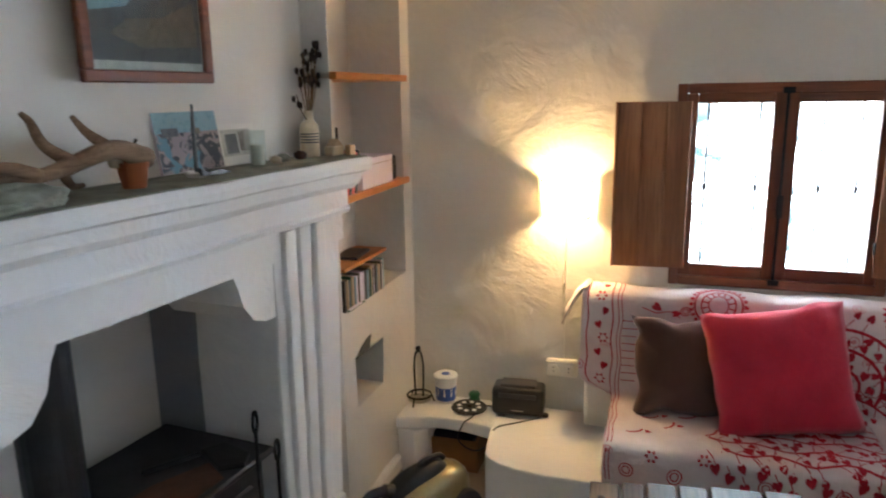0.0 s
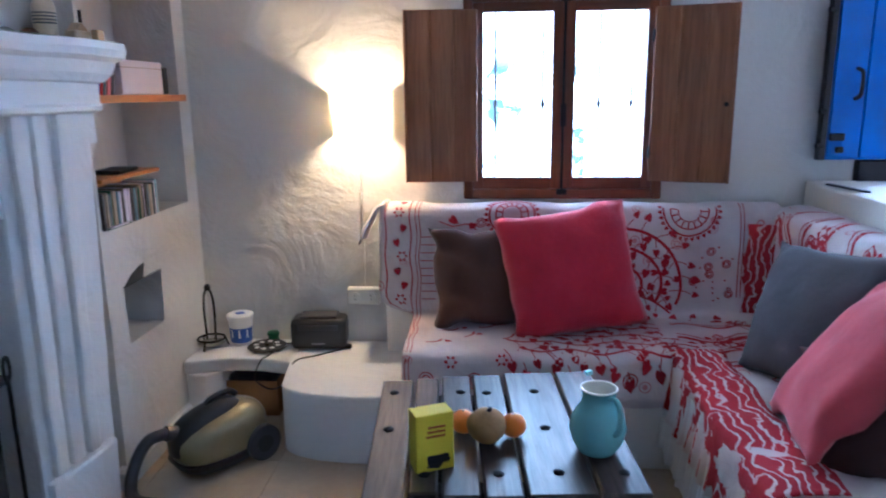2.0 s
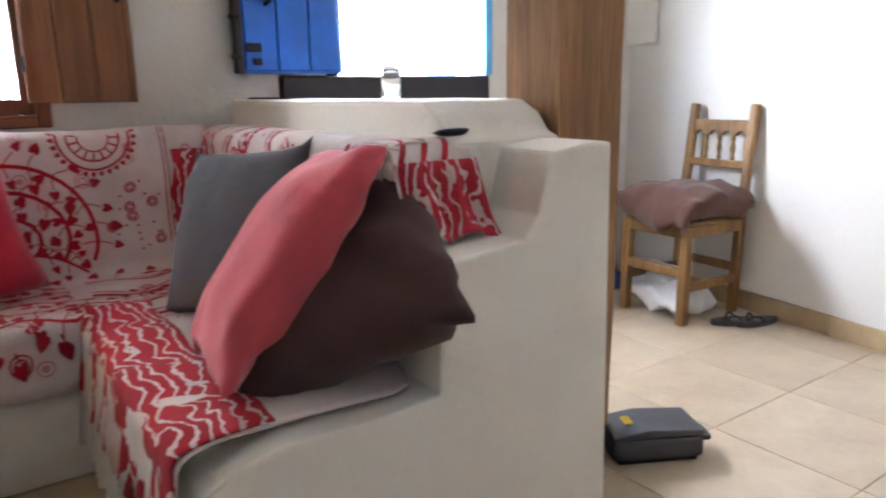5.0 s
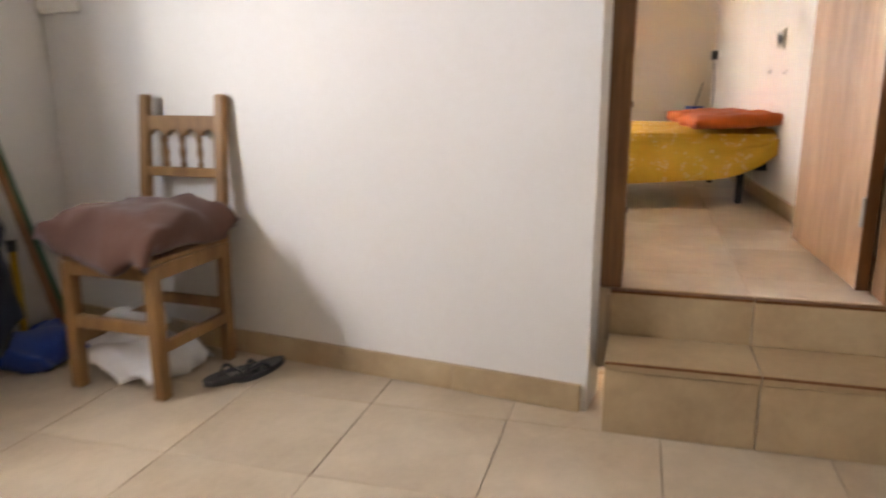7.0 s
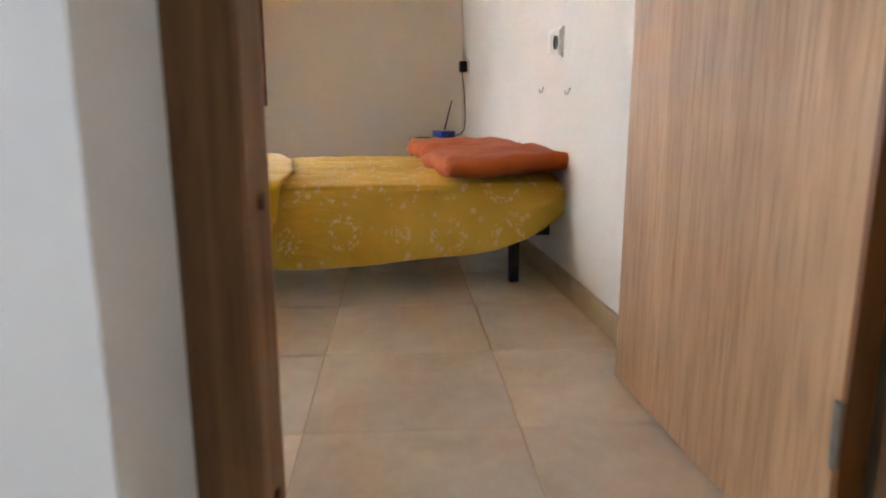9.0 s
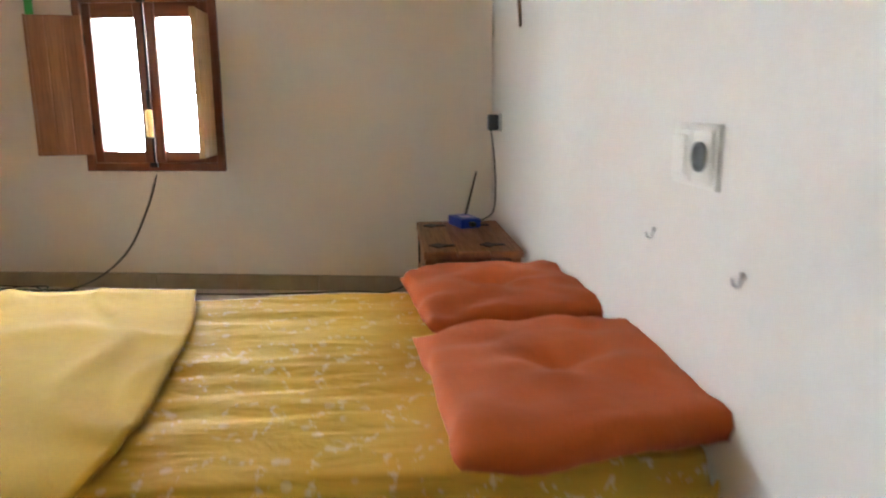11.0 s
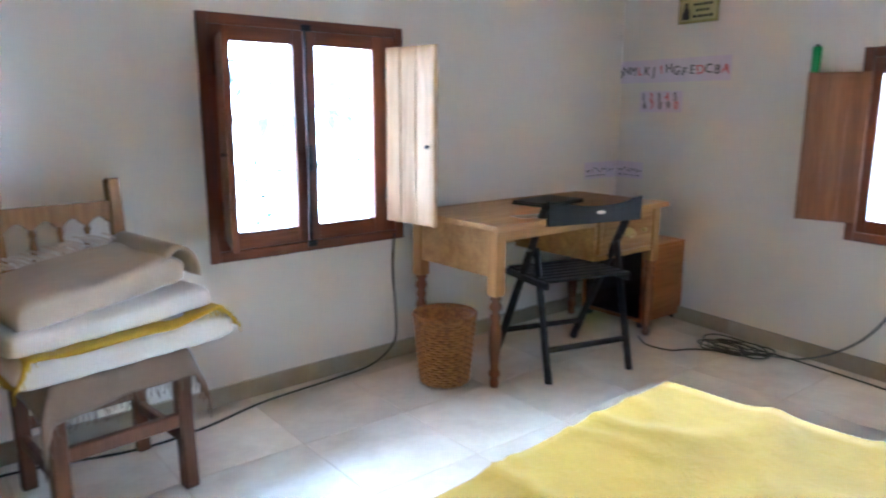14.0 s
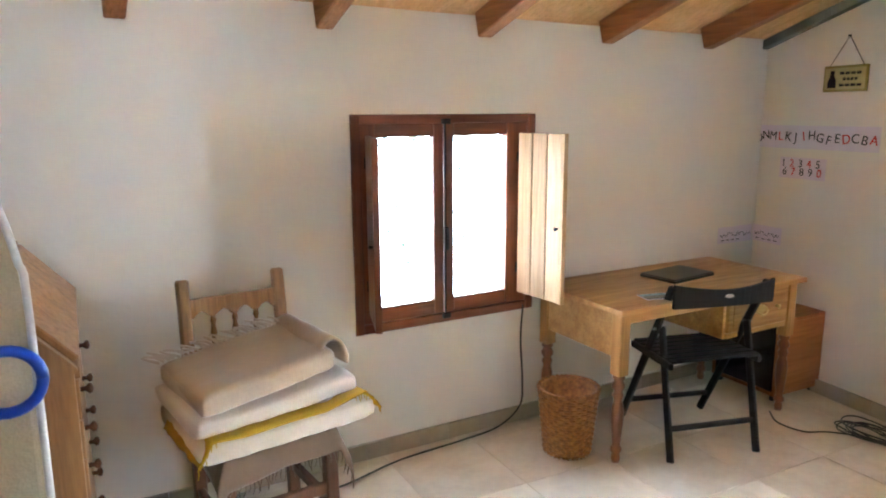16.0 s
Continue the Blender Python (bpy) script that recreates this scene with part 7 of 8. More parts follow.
grid = []
for i in range(111):
    line = []
    for p in smooth_path(spread_row(i / 110), 10):
        flat = min(1.0, max(0.0, (p.x - 0.03) * 8))
        bend = p.x + 0.05 * noise.noise(Vector((p.x * 2, p.y * 2.3, 1.0)))
        w = (0.5 - abs(noise.noise(Vector((bend * 15, p.y * 1.7, 2.0))))) * 0.016 + (0.5 - abs(noise.noise(Vector((bend * 31, p.y * 3.4, 5.0))))) * 0.011
        w += abs(noise.noise(Vector((p.x * 5 + p.y * 2.2, p.y * 2, 9.0)))) * 0.010
        line.append(p + Vector((0, 0, w * flat)) + Vector((w * (1 - flat), 0, 0)))
    grid.append(line)
hem = [row[0] for row in grid[::3]]
part("cloth", sheet(grid, 0.004), "spread", spread, smooth=True)
part("hem", tube(hem, 0.004, 6, None, 2), "spread", spread, "stitched hem")

throw = thing("yellow_blanket", (5.60, 0.75, H2), "soft yellow wool blanket with fringe spread over the bed foot", "blanket", 5.1)
grid = []
for i in range(61):
    f = i / 60
    line = []
    for k in range(71):
        g = k / 70
        s = -0.125 + 1.345 * g
        edge = 0.90 + 0.117 * max(0.0, s) ** 1.6 + 0.24 * max(0.0, -s) + 0.05 * (1 - min(1.0, max(0.0, s) / 0.2)) ** 1.5 + 0.012 * math.sin(6 * s)
        y = edge + (1.98 - edge) * f
        if s < 0.0:
            p = Vector((-0.078 - 0.012 * math.sin(7 * y), y, 0.405 + s))
        elif s < 0.05:
            p = Vector((-0.05 + s * 1.8, y, 0.402 + 0.006 * s / 0.05))
        elif s < 1.06:
            p = Vector((s, y, 0.408))
        else:
            p = Vector((1.10, y, 0.412 - (s - 1.06)))
        if y > 1.875 and p.z > 0.2:
            p = Vector((p.x, 1.885, p.z - (y - 1.875)))
        q = Vector((s * 3.2, y * 4.2, 1))
        n1, n2 = noise.noise(Vector((s * 1.5 + y * 0.9, y * 1.3 - s * 0.7, 3.0))), noise.noise(Vector((s * 2.4 - y * 1.6, y * 2.0 + s, 7.0)))
        w = 0.006 + 0.010 * abs(noise.noise(q * 0.55)) + 0.011 * math.exp(-(n1 / 0.06) ** 2) + 0.007 * math.exp(-(n2 / 0.05) ** 2) + 0.0012 * noise.noise(q * 12)
        p += Vector((0, 0, w)) if s > 0 else Vector((-abs(w) - 0.006, 0, 0))
        line.append(p)
    grid.append(line)
ends = [row[0] for row in grid[::1]]
part("cloth", sheet(grid, 0.008), "yellow", throw, smooth=True)
fringe(ends, 0.062, 0.004, 5, throw, "yellow")


def tufted(at, rz, w, d, seed, label, lean):
    """A flat stuffed cushion with one deep tuft and creases running to it; lean raises its wall side."""
    c = thing("orange_cushion", at, label, "cushion", rz, "orange bed cushions")
    bm = cushion(w, d, 0.088, seed, 34, 0.26, 0.012, 0.02)
    for v in bm.verts:
        r, a = math.hypot(v.co.x, v.co.y), math.atan2(v.co.y, v.co.x)
        if v.co.z > 0.004:
            dent = 0.62 * math.exp(-(r / 0.05) ** 2) + 0.22 * math.exp(-(r / 0.15) ** 2) * (0.6 + 0.4 * math.cos(5 * a + seed))
            for x, y in ((-0.15, -0.11), (0.15, -0.11), (-0.15, 0.11), (0.15, 0.11)):
                dent += 0.22 * math.exp(-(math.hypot(v.co.x - x, v.co.y - y) / 0.042) ** 2)
            v.co.z = v.co.z * (1 - dent) + 0.010 * noise.noise(Vector((v.co.x * 13, v.co.y * 9, seed)))
        v.co.z += 0.0435 + lean * (d / 2 - v.co.y)
    part("cover", bm, "orange", c, smooth=True)
    part("button", lathe(((0.0, 0.0), (0.008, 0.001), (0.008, 0.005), (0.0, 0.008)), 10, None, (0, 0, 0.050 + lean * d / 2)), "orange", c)
    return c


tufted((5.795, 0.952, H2 + 0.393), 7, 0.58, 0.47, 51, "burnt orange tufted cushion at the head of the bed", 0.05)
tufted((6.42, 1.005, H2 + 0.393), 9, 0.52, 0.47, 52, "burnt orange tufted cushion beyond the first, against the wall", 0.03)

# trunk, router and wiring
trunk = thing("storage_chest", (7.37, 1.04, H2), "brown wooden trunk with black iron hinges and latches", "trunk", 3)
trunk.scale = (0.96, 0.86, 1.0)
for x in (-0.325, 0.325):
    for y in (-0.18, 0.18):
        part("leg", box(x - 0.024, y - 0.024, 0.0, x + 0.024, y + 0.024, 0.40, 0.004), "trunk", trunk)
for k in range(3):
    part("front_board", box(-0.30, 0.178, 0.07 + 0.105 * k, 0.30, 0.198, 0.172 + 0.105 * k, 0.004), "trunk", trunk)
    part("back_board", box(-0.30, -0.198, 0.07 + 0.105 * k, 0.30, -0.178, 0.172 + 0.105 * k, 0.004), "trunk", trunk)
    for x in (-0.342, 0.322):
        part("side_board", box(x, -0.156, 0.07 + 0.105 * k, x + 0.02, 0.156, 0.172 + 0.105 * k, 0.004), "trunk", trunk)
part("bottom", box(-0.32, -0.178, 0.07, 0.32, 0.178, 0.09), "trunk", trunk)
lid = part("lid", box(-0.355, -0.21, 0.402, 0.355, 0.21, 0.412), "trunk", trunk, "planked trunk lid")
for k in range(3):
    part("plank", box(-0.356, -0.212 + 0.1415 * k, 0.401, 0.356, -0.073 + 0.1415 * k, 0.428, 0.004), "trunk", lid)
for x in (-0.24, 0.22):
    for y, a in ((0.12, 1), (-0.10, -1)):
        part("hinge", prism(((x - 0.012, y - 0.05), (x + 0.012, y - 0.05), (x + 0.018, y), (x + 0.045, y + 0.02), (x, y + 0.06), (x - 0.045, y + 0.02), (x - 0.018, y)), "Z", 0.4285, 0.433), "iron", lid, "black iron hinge")
    part("latch", box(x - 0.025, 0.199, 0.27, x + 0.025, 0.207, 0.36, 0.003), "iron", trunk, "black iron latch")
    part("latch", box(-0.351, x * 0.5 - 0.02, 0.27, -0.343, x * 0.5 + 0.02, 0.35, 0.003), "iron", trunk, "black iron latch")
router = thing("router_box", (7.55, 1.03, H2 + 0.4335), "small blue router box with a white label on the trunk", "router", 20)
part("case", box(-0.075, -0.045, 0.0, 0.075, 0.045, 0.04, 0.006, seg=2), "bluebox", router)
part("label", box(-0.035, -0.03, 0.0402, 0.03, 0.02, 0.041), "paper", router)
part("aerial", rod((0.06, -0.03, 0.03), (0.10, -0.10, 0.22), 0.006, 0.004), "black", router, "black aerial")
part("plug", box(-0.105, -0.012, 0.01, -0.076, 0.012, 0.03, 0.003), "black", router)
adapter = thing("plug_adapter", (7.77, 0.8545, 1.24), "black plug adapter in the wall socket", "adapter", 3.2)
part("plate", box(-0.04, 0.001, -0.04, 0.04, 0.012, 0.04, 0.003), "white", adapter, "white socket plate")
part("body", box(-0.025, 0.012, -0.035, 0.025, 0.06, 0.035, 0.006), "black", adapter)
cable = thing("router_cable", (7.77, 0.8975, 1.205), "thin grey cable from the adapter to the trunk", "cable")
part("wire", tube(((0, 0, 0), (0.01, -0.015, -0.12), (-0.01, -0.02, -0.26), (-0.035, -0.01, -0.36), (-0.08, 0.04, -0.392), (-0.16, 0.1075, -0.388)), 0.0035, 6), "smoke", cable)

sw = thing("double_switch", (5.72, 0.744, 1.237), "white double light switch and socket on the wall", "switch", 3.2)
part("frame", box(-0.082, -0.004, -0.052, 0.082, 0.006, 0.052, 0.003, seg=2), "white", sw)
for x in (-0.038, 0.038):
    p = part("plate", box(x - 0.035, 0.006, -0.043, x + 0.035, 0.012, 0.043, 0.003, seg=2), "white", sw)
    if x > 0:
        part("rocker", box(x - 0.026, 0.012, -0.034, x + 0.026, 0.018, 0.034, 0.003), "white", p)
    else:
        # grey instead of white plastic, to paint the shade in the well
        part("outlet", lathe(((0.0, 0.0), (0.018, 0.0), (0.02, 0.005), (0.024, 0.005), (0.024, 0.0)), 20), "slate", p, "round socket well with its shade put in as grey").matrix_local = pose(x, 0.0125, 0, -90, 0, 0)
for x, z in ((5.887, 1.072), (5.543, 1.065)):
    hk = thing("wall_hook", (x, 0.647 + 0.0561 * (x - 4.02), z), "small bent metal hook on the wall", "hook", group="bedroom wall hooks")
    part("wire", tube(((0, 0.0, 0.012), (0, 0.005, 0.006), (0, 0.007, -0.003), (0, 0.015, -0.003), (0, 0.017, 0.007)), 0.0018, 6), "steel", hk)
    part("screw", rod((0, 0.0, 0.012), (0, 0.005, 0.012), 0.004), "steel", hk)

strap = thing("hanging_strap", (7.26, 0.826, 1.60), "dull brown strap hanging curved from the wall", "strap", 3.2)
own = bmesh.new()
rows = []
for i in range(15):
    f = i / 14
    x, w = 0.05 * math.sin(2.2 * f) - 0.04 * f, 0.010 + 0.020 * min(1.0, 2.2 * f)
    rows.append([own.verts.new((x + a * w, 0.012 + 0.008 * math.sin(3 * f) + b, 0.52 * f)) for a, b in ((-1, 0), (1, 0), (1, 0.006), (-1, 0.006))])
for a, b in zip(rows, rows[1:]):
    for k in range(4):
        own.faces.new((a[k], a[(k + 1) % 4], b[(k + 1) % 4], b[k]))
own.faces.new(rows[0][::-1])
own.faces.new(rows[-1])
part("band", own, "khaki", strap)
part("nail", rod((-0.005, -0.006, 0.51), (-0.005, 0.03, 0.51), 0.005), "iron", strap)

# desk
desk = thing("pine_desk", (7.36, 4.015, H2), "honey pine desk with turned legs and one drawer", "desk", 1.6)
part("desktop", box(-0.645, -0.325, 0.708, 0.63, 0.305, 0.735, 0.006, seg=2), "pine", desk)
turned = ((0.026, 0.42), (0.029, 0.405), (0.020, 0.395), (0.030, 0.375), (0.030, 0.36), (0.019, 0.345), (0.027, 0.325), (0.019, 0.30), (0.026, 0.275), (0.030, 0.24), (0.028, 0.19), (0.022, 0.12), (0.018, 0.085), (0.026, 0.07), (0.027, 0.055), (0.018, 0.045), (0.022, 0.02), (0.018, 0.0))
for x in (-0.592, 0.565):
    for y in (-0.266, 0.255):
        part("leg_block", box(x - 0.03, y - 0.03, 0.42, x + 0.03, y + 0.03, 0.708, 0.003), "pine_z", desk)
        part("leg", lathe(turned[::-1], 20, None, (x, y, 0)), "leg", desk, "turned reddish leg", True)
for x in (-0.604, 0.577):
    part("side_apron", box(x - 0.011, -0.236, 0.50, x + 0.011, 0.225, 0.706, 0.003), "pine", desk)
part("back_apron", box(-0.562, 0.25, 0.50, 0.535, 0.272, 0.706, 0.003), "pine", desk)
part("front_rail", box(-0.562, -0.286, 0.655, 0.06, -0.262, 0.706, 0.003), "pine", desk)
part("drawer_case", box(0.06, -0.278, 0.48, 0.08, 0.25, 0.706, 0.002), "pine", desk)
part("drawer_rail", box(0.08, -0.286, 0.48, 0.535, -0.262, 0.505, 0.002), "pine", desk)
part("drawer_bottom", box(0.08, -0.262, 0.484, 0.535, 0.25, 0.496), "pine", desk)
dr = part("drawer", box(0.083, -0.292, 0.508, 0.532, -0.27, 0.702, 0.004), "pine", desk, "pine drawer front")
part("moulding", box(0.115, -0.297, 0.535, 0.50, -0.2925, 0.675, 0.002), "pine", dr)
part("pull_plate", prism(((0.25, 0.60), (0.28, 0.585), (0.307, 0.578), (0.335, 0.585), (0.365, 0.60), (0.335, 0.622), (0.307, 0.628), (0.28, 0.622)), "Y", -0.3005, -0.2972), "brass", dr, "brass pull plate")
part("pull", tube(((0.265, -0.30, 0.61), (0.275, -0.316, 0.59), (0.307, -0.32, 0.58), (0.34, -0.316, 0.59), (0.35, -0.30, 0.61)), 0.004, 6), "brass", dr)
part("knob", lathe(((0.0, 0.0), (0.008, 0.0), (0.007, 0.01), (0.013, 0.018), (0.0, 0.026)), 12), "brass", dr).matrix_local = pose(0.43, -0.297, 0.605, 90, 0, 0)
lt = thing("black_laptop", (7.43, 4.05, H2 + 0.736), "thin black closed laptop on the desk", "laptop", 8)
part("base", box(-0.165, -0.11, 0.0, 0.165, 0.11, 0.012, 0.004), "black", lt)
part("lid", box(-0.163, -0.108, 0.0125, 0.163, 0.108, 0.02, 0.004), "smoke", lt)
ph = thing("photo_card", (7.03, 3.79, H2 + 0.736), "small glossy photo card on the desk", "photo", -12)
part("sheet", box(-0.075, -0.05, 0.0, 0.075, 0.05, 0.0012), "paper", ph)
part("picture", box(-0.067, -0.042, 0.0013, 0.067, 0.042, 0.002), "town", ph)
part("sky_band", box(-0.067, 0.012, 0.0021, 0.067, 0.042, 0.0026), "sea", ph)


# folding chair
def folding_chair():
    o = Vector((7.28, 3.80, H2))
    c = thing("folding_chair", o, "black wooden folding chair pushed up to the desk", "chair")
    tops, fars, nears = ((7.03, 3.69), (7.52, 3.58)), ((7.15, 4.11), (7.58, 3.98)), ((6.985, 3.60), (7.42, 3.49))
    posts = []
    for (tx, ty), (fx, fy), (nx, ny) in zip(tops, fars, nears):
        t, f, n = Vector((tx, ty, 1.175)) - o, Vector((fx, fy, H2)) - o, Vector((nx, ny, H2)) - o
        part("back_post", beam(f, t, 0.022, 0.036, 0.004, up=(0, 1, 0.3)), "black_wood", c)
        j = t.lerp(f, 0.27)
        part("rear_leg", beam(n, j + Vector((0.018 if nx < 7.2 else -0.018, -0.012, 0)), 0.02, 0.034, 0.004, up=(0, 1, 0.3)), "black_wood", c)
        part("pivot", rod(j + Vector((-0.025, 0, -0.01)), j + Vector((0.025, 0, -0.01)), 0.007), "steel", c)
        posts.append((t, f, n, j))
    (t0, f0, n0, j0), (t1, f1, n1, j1) = posts
    own = bmesh.new()
    rows = []
    for i in range(17):
        g = i / 16
        p = t0.lerp(t1, -0.02 + 1.04 * g)
        bow = 0.035 * math.sin(math.pi * g)
        top = 0.005 + 0.012 * (2 * g - 1) ** 2 - 0.022 * math.sin(math.pi * g)
        line = []
        for dy, dz in ((0.0, top), (0.014, top), (0.016, -0.095), (0.002, -0.095)):
            line.append(own.verts.new(p + Vector((0.0, dy - 0.03 - bow, dz + 0.006 * math.sin(math.pi * g)))))
        rows.append(line)
    for a, b in zip(rows, rows[1:]):
        for k in range(4):
            own.faces.new((a[k], a[(k + 1) % 4], b[(k + 1) % 4], b[k]))
    own.faces.new(rows[0])
    own.faces.new(rows[-1][::-1])
    back = part("backrest", own, "black_wood", c, "curved black top board with a grip hole")
    m = (t0 + t1) / 2
    # no real cut-out: a cream plug paints the light seen through it
    part("grip_hole", prism([(0.022 * math.cos(a), 0.008 * math.sin(a)) for a in [k * math.pi / 6 for k in range(12)]], "Y", -0.069, -0.063), "wool", back, "pale plug imitating light through the grip hole").matrix_local = Matrix.Translation(m + Vector((0, 0, -0.04))) @ pose(0, 0, 0, 0, 0, -12.5)
    s0, s1 = Vector((7.02, 3.66, H2 + 0.455)) - o, Vector((7.47, 3.55, H2 + 0.455)) - o
    e0, e1 = Vector((7.12, 4.02, H2 + 0.45)) - o, Vector((7.55, 3.91, H2 + 0.45)) - o
    for a, b in ((s0, e0), (s1, e1)):
        part("seat_rail", beam(a + Vector((0, 0, -0.022)), b + Vector((0, 0, -0.022)), 0.022, 0.03, 0.003), "black_wood", c)
    for k in range(7):
        part("seat_slat", beam(s0.lerp(e0, (k + 0.3) / 6.8), s1.lerp(e1, (k + 0.3) / 6.8), 0.04, 0.012, 0.003), "black_wood", c)
    part("stretcher", beam(n0.lerp(j0, 0.24), n1.lerp(j1, 0.24), 0.018, 0.026, 0.003), "black_wood", c)
    part("stretcher", beam(f0.lerp(t0, 0.14), f1.lerp(t1, 0.14), 0.018, 0.026, 0.003), "black_wood", c)
    return c


folding_chair()

# basket of woven cane
basket = thing("wicker_basket", (6.65, 3.93, H2), "round woven wicker waste basket, empty", "basket")
part("lining", lathe(((0.0, 0.004), (0.104, 0.004), (0.135, 0.31), (0.131, 0.31), (0.10, 0.012), (0.0, 0.012)), 32), "wicker", basket, smooth=True)
own = bmesh.new()
for k in range(24):
    z = 0.012 + 0.0125 * k
    r = 0.107 + 0.032 * z / 0.32
    tube([((r + 0.004 * math.sin(16 * a + math.pi * k)) * math.cos(a), (r + 0.004 * math.sin(16 * a + math.pi * k)) * math.sin(a), z) for a in [2 * math.pi * i / 80 for i in range(81)]], 0.0062, 5, own, 1)
weave = part("weave", own, "wicker", basket, smooth=True)
for k in range(32):
    a = 2 * math.pi * k / 32
    part("stake", rod((0.108 * math.cos(a), 0.108 * math.sin(a), 0.0), (0.14 * math.cos(a), 0.14 * math.sin(a), 0.315), 0.004, None, 5), "wicker", basket)
own = bmesh.new()
for ph2 in (0.0, math.pi):
    tube([((0.138 + 0.006 * math.cos(20 * a + ph2)) * math.cos(a), (0.138 + 0.006 * math.cos(20 * a + ph2)) * math.sin(a), 0.315 + 0.006 * math.sin(20 * a + ph2)) for a in [2 * math.pi * i / 100 for i in range(101)]], 0.007, 5, own, 1)
part("rim", own, "wicker", basket, "braided wicker rim", True)

# cube cabinet on wheels
cube = thing("cube_cabinet", (8.165, 4.035, H2), "orange veneer cabinet on wheels with a dark glass front", "cabinet", 0)
part("top", box(-0.195, -0.215, 0.455, 0.195, 0.215, 0.475, 0.002), "cube", cube)
part("bottom", box(-0.195, -0.215, 0.04, 0.195, 0.215, 0.06, 0.002), "cube", cube)
for y in (-0.215, 0.195):
    part("side", box(-0.195, y, 0.06, 0.195, y + 0.02, 0.455, 0.002), "cube", cube)
part("back", box(0.18, -0.195, 0.06, 0.194, 0.195, 0.455), "cube", cube)
part("glass_door", box(-0.194, -0.192, 0.063, -0.186, 0.192, 0.452, 0.001), "screen", cube, "dark glass door")
for x in (-0.16, 0.16):
    for y in (-0.18, 0.18):
        w = part("wheel", rod((x, y - 0.008, 0.02), (x, y + 0.008, 0.02), 0.02, None, 14), "black", cube)
        part("fork", box(x - 0.012, y - 0.012, 0.028, x + 0.012, y + 0.012, 0.0405, 0.002), "steel", w)

# cables
loops = thing("coiled_cables", (8.06, 3.32, H2), "black cables coiled loosely on the floor by the wall", "cable")
rnd = random.Random(8)
for k in range(6):
    c0, r = Vector((rnd.uniform(-0.03, 0.03), rnd.uniform(-0.05, 0.05), 0)), rnd.uniform(0.08, 0.15)
    e = rnd.uniform(0.6, 0.9)
    ph2 = rnd.uniform(0, 6)
    pts = [c0 + Vector((r * e * math.cos(a + ph2) + 0.012 * math.sin(2.3 * a), r * 1.45 * math.sin(a + ph2), 0.005 + 0.0065 * k + 0.003 * math.sin(3 * a + k))) for a in [j * 2 * math.pi / 14 for j in range(15)]]
    part("loop", tube(pts, 0.0042, 6, None, 4), "black", loops, smooth=True)
for nm, lab, mat, r, at, pts in (
    ("floor_cable", "black cable lying along the wall base to the trunk", "black", 0.0045, (8.1, 3.2, H2), ((0.0, 0.12, 0.008), (0.06, -0.05, 0.006), (0.02, -0.45, 0.006), (-0.04, -0.85, 0.006), (-0.055, -1.2, 0.006), (-0.02, -1.6, 0.006), (-0.06, -1.85, 0.02), (-0.20, -2.02, 0.22), (-0.36, -2.1, 0.38), (-0.46, -2.15, 0.438))),
    ("desk_cable", "black cable running from the coil towards the cabinet", "black", 0.0045, (8.0, 3.4, H2), ((0.0, -0.05, 0.008), (-0.10, 0.06, 0.006), (-0.20, 0.12, 0.006), (-0.22, 0.25, 0.006), (-0.14, 0.36, 0.006))),
    ("window_cable", "grey cable hanging from the window to the floor", "slate", 0.0055, (8.22, 2.54, 0.40), ((0.02, 0.0, 0.68), (0.0, 0.04, 0.56), (0.0, 0.10, 0.40), (0.0, 0.21, 0.19), (0.0, 0.36, 0.05), (-0.05, 0.52, -0.018), (-0.12, 0.70, -0.018))),
    ("wall_cable", "black cable hanging below the window and along the wall", "black", 0.005, (6.60, 4.27, H2), ((0.03, 0.02, 0.63), (0.02, 0.02, 0.45), (0.035, 0.02, 0.22), (0.02, 0.02, 0.09), (-0.12, 0.0, 0.015), (-0.35, -0.03, 0.006), (-0.70, -0.07, 0.006), (-1.0, -0.16, 0.006), (-1.25, -0.18, 0.006), (-1.6, -0.10, 0.006), (-1.95, -0.10, 0.006))),
):
    cb = thing(nm, at, lab, "cable")
    part("wire", tube(pts, r, 6, None, 8), mat, cb, smooth=True)

# chair with blankets
rustic_chair("rustic_chair", (5.215, 3.90, H2), 7, "rustic oak chair with dark legs, piled with folded blankets", "chair", "chair_dark")


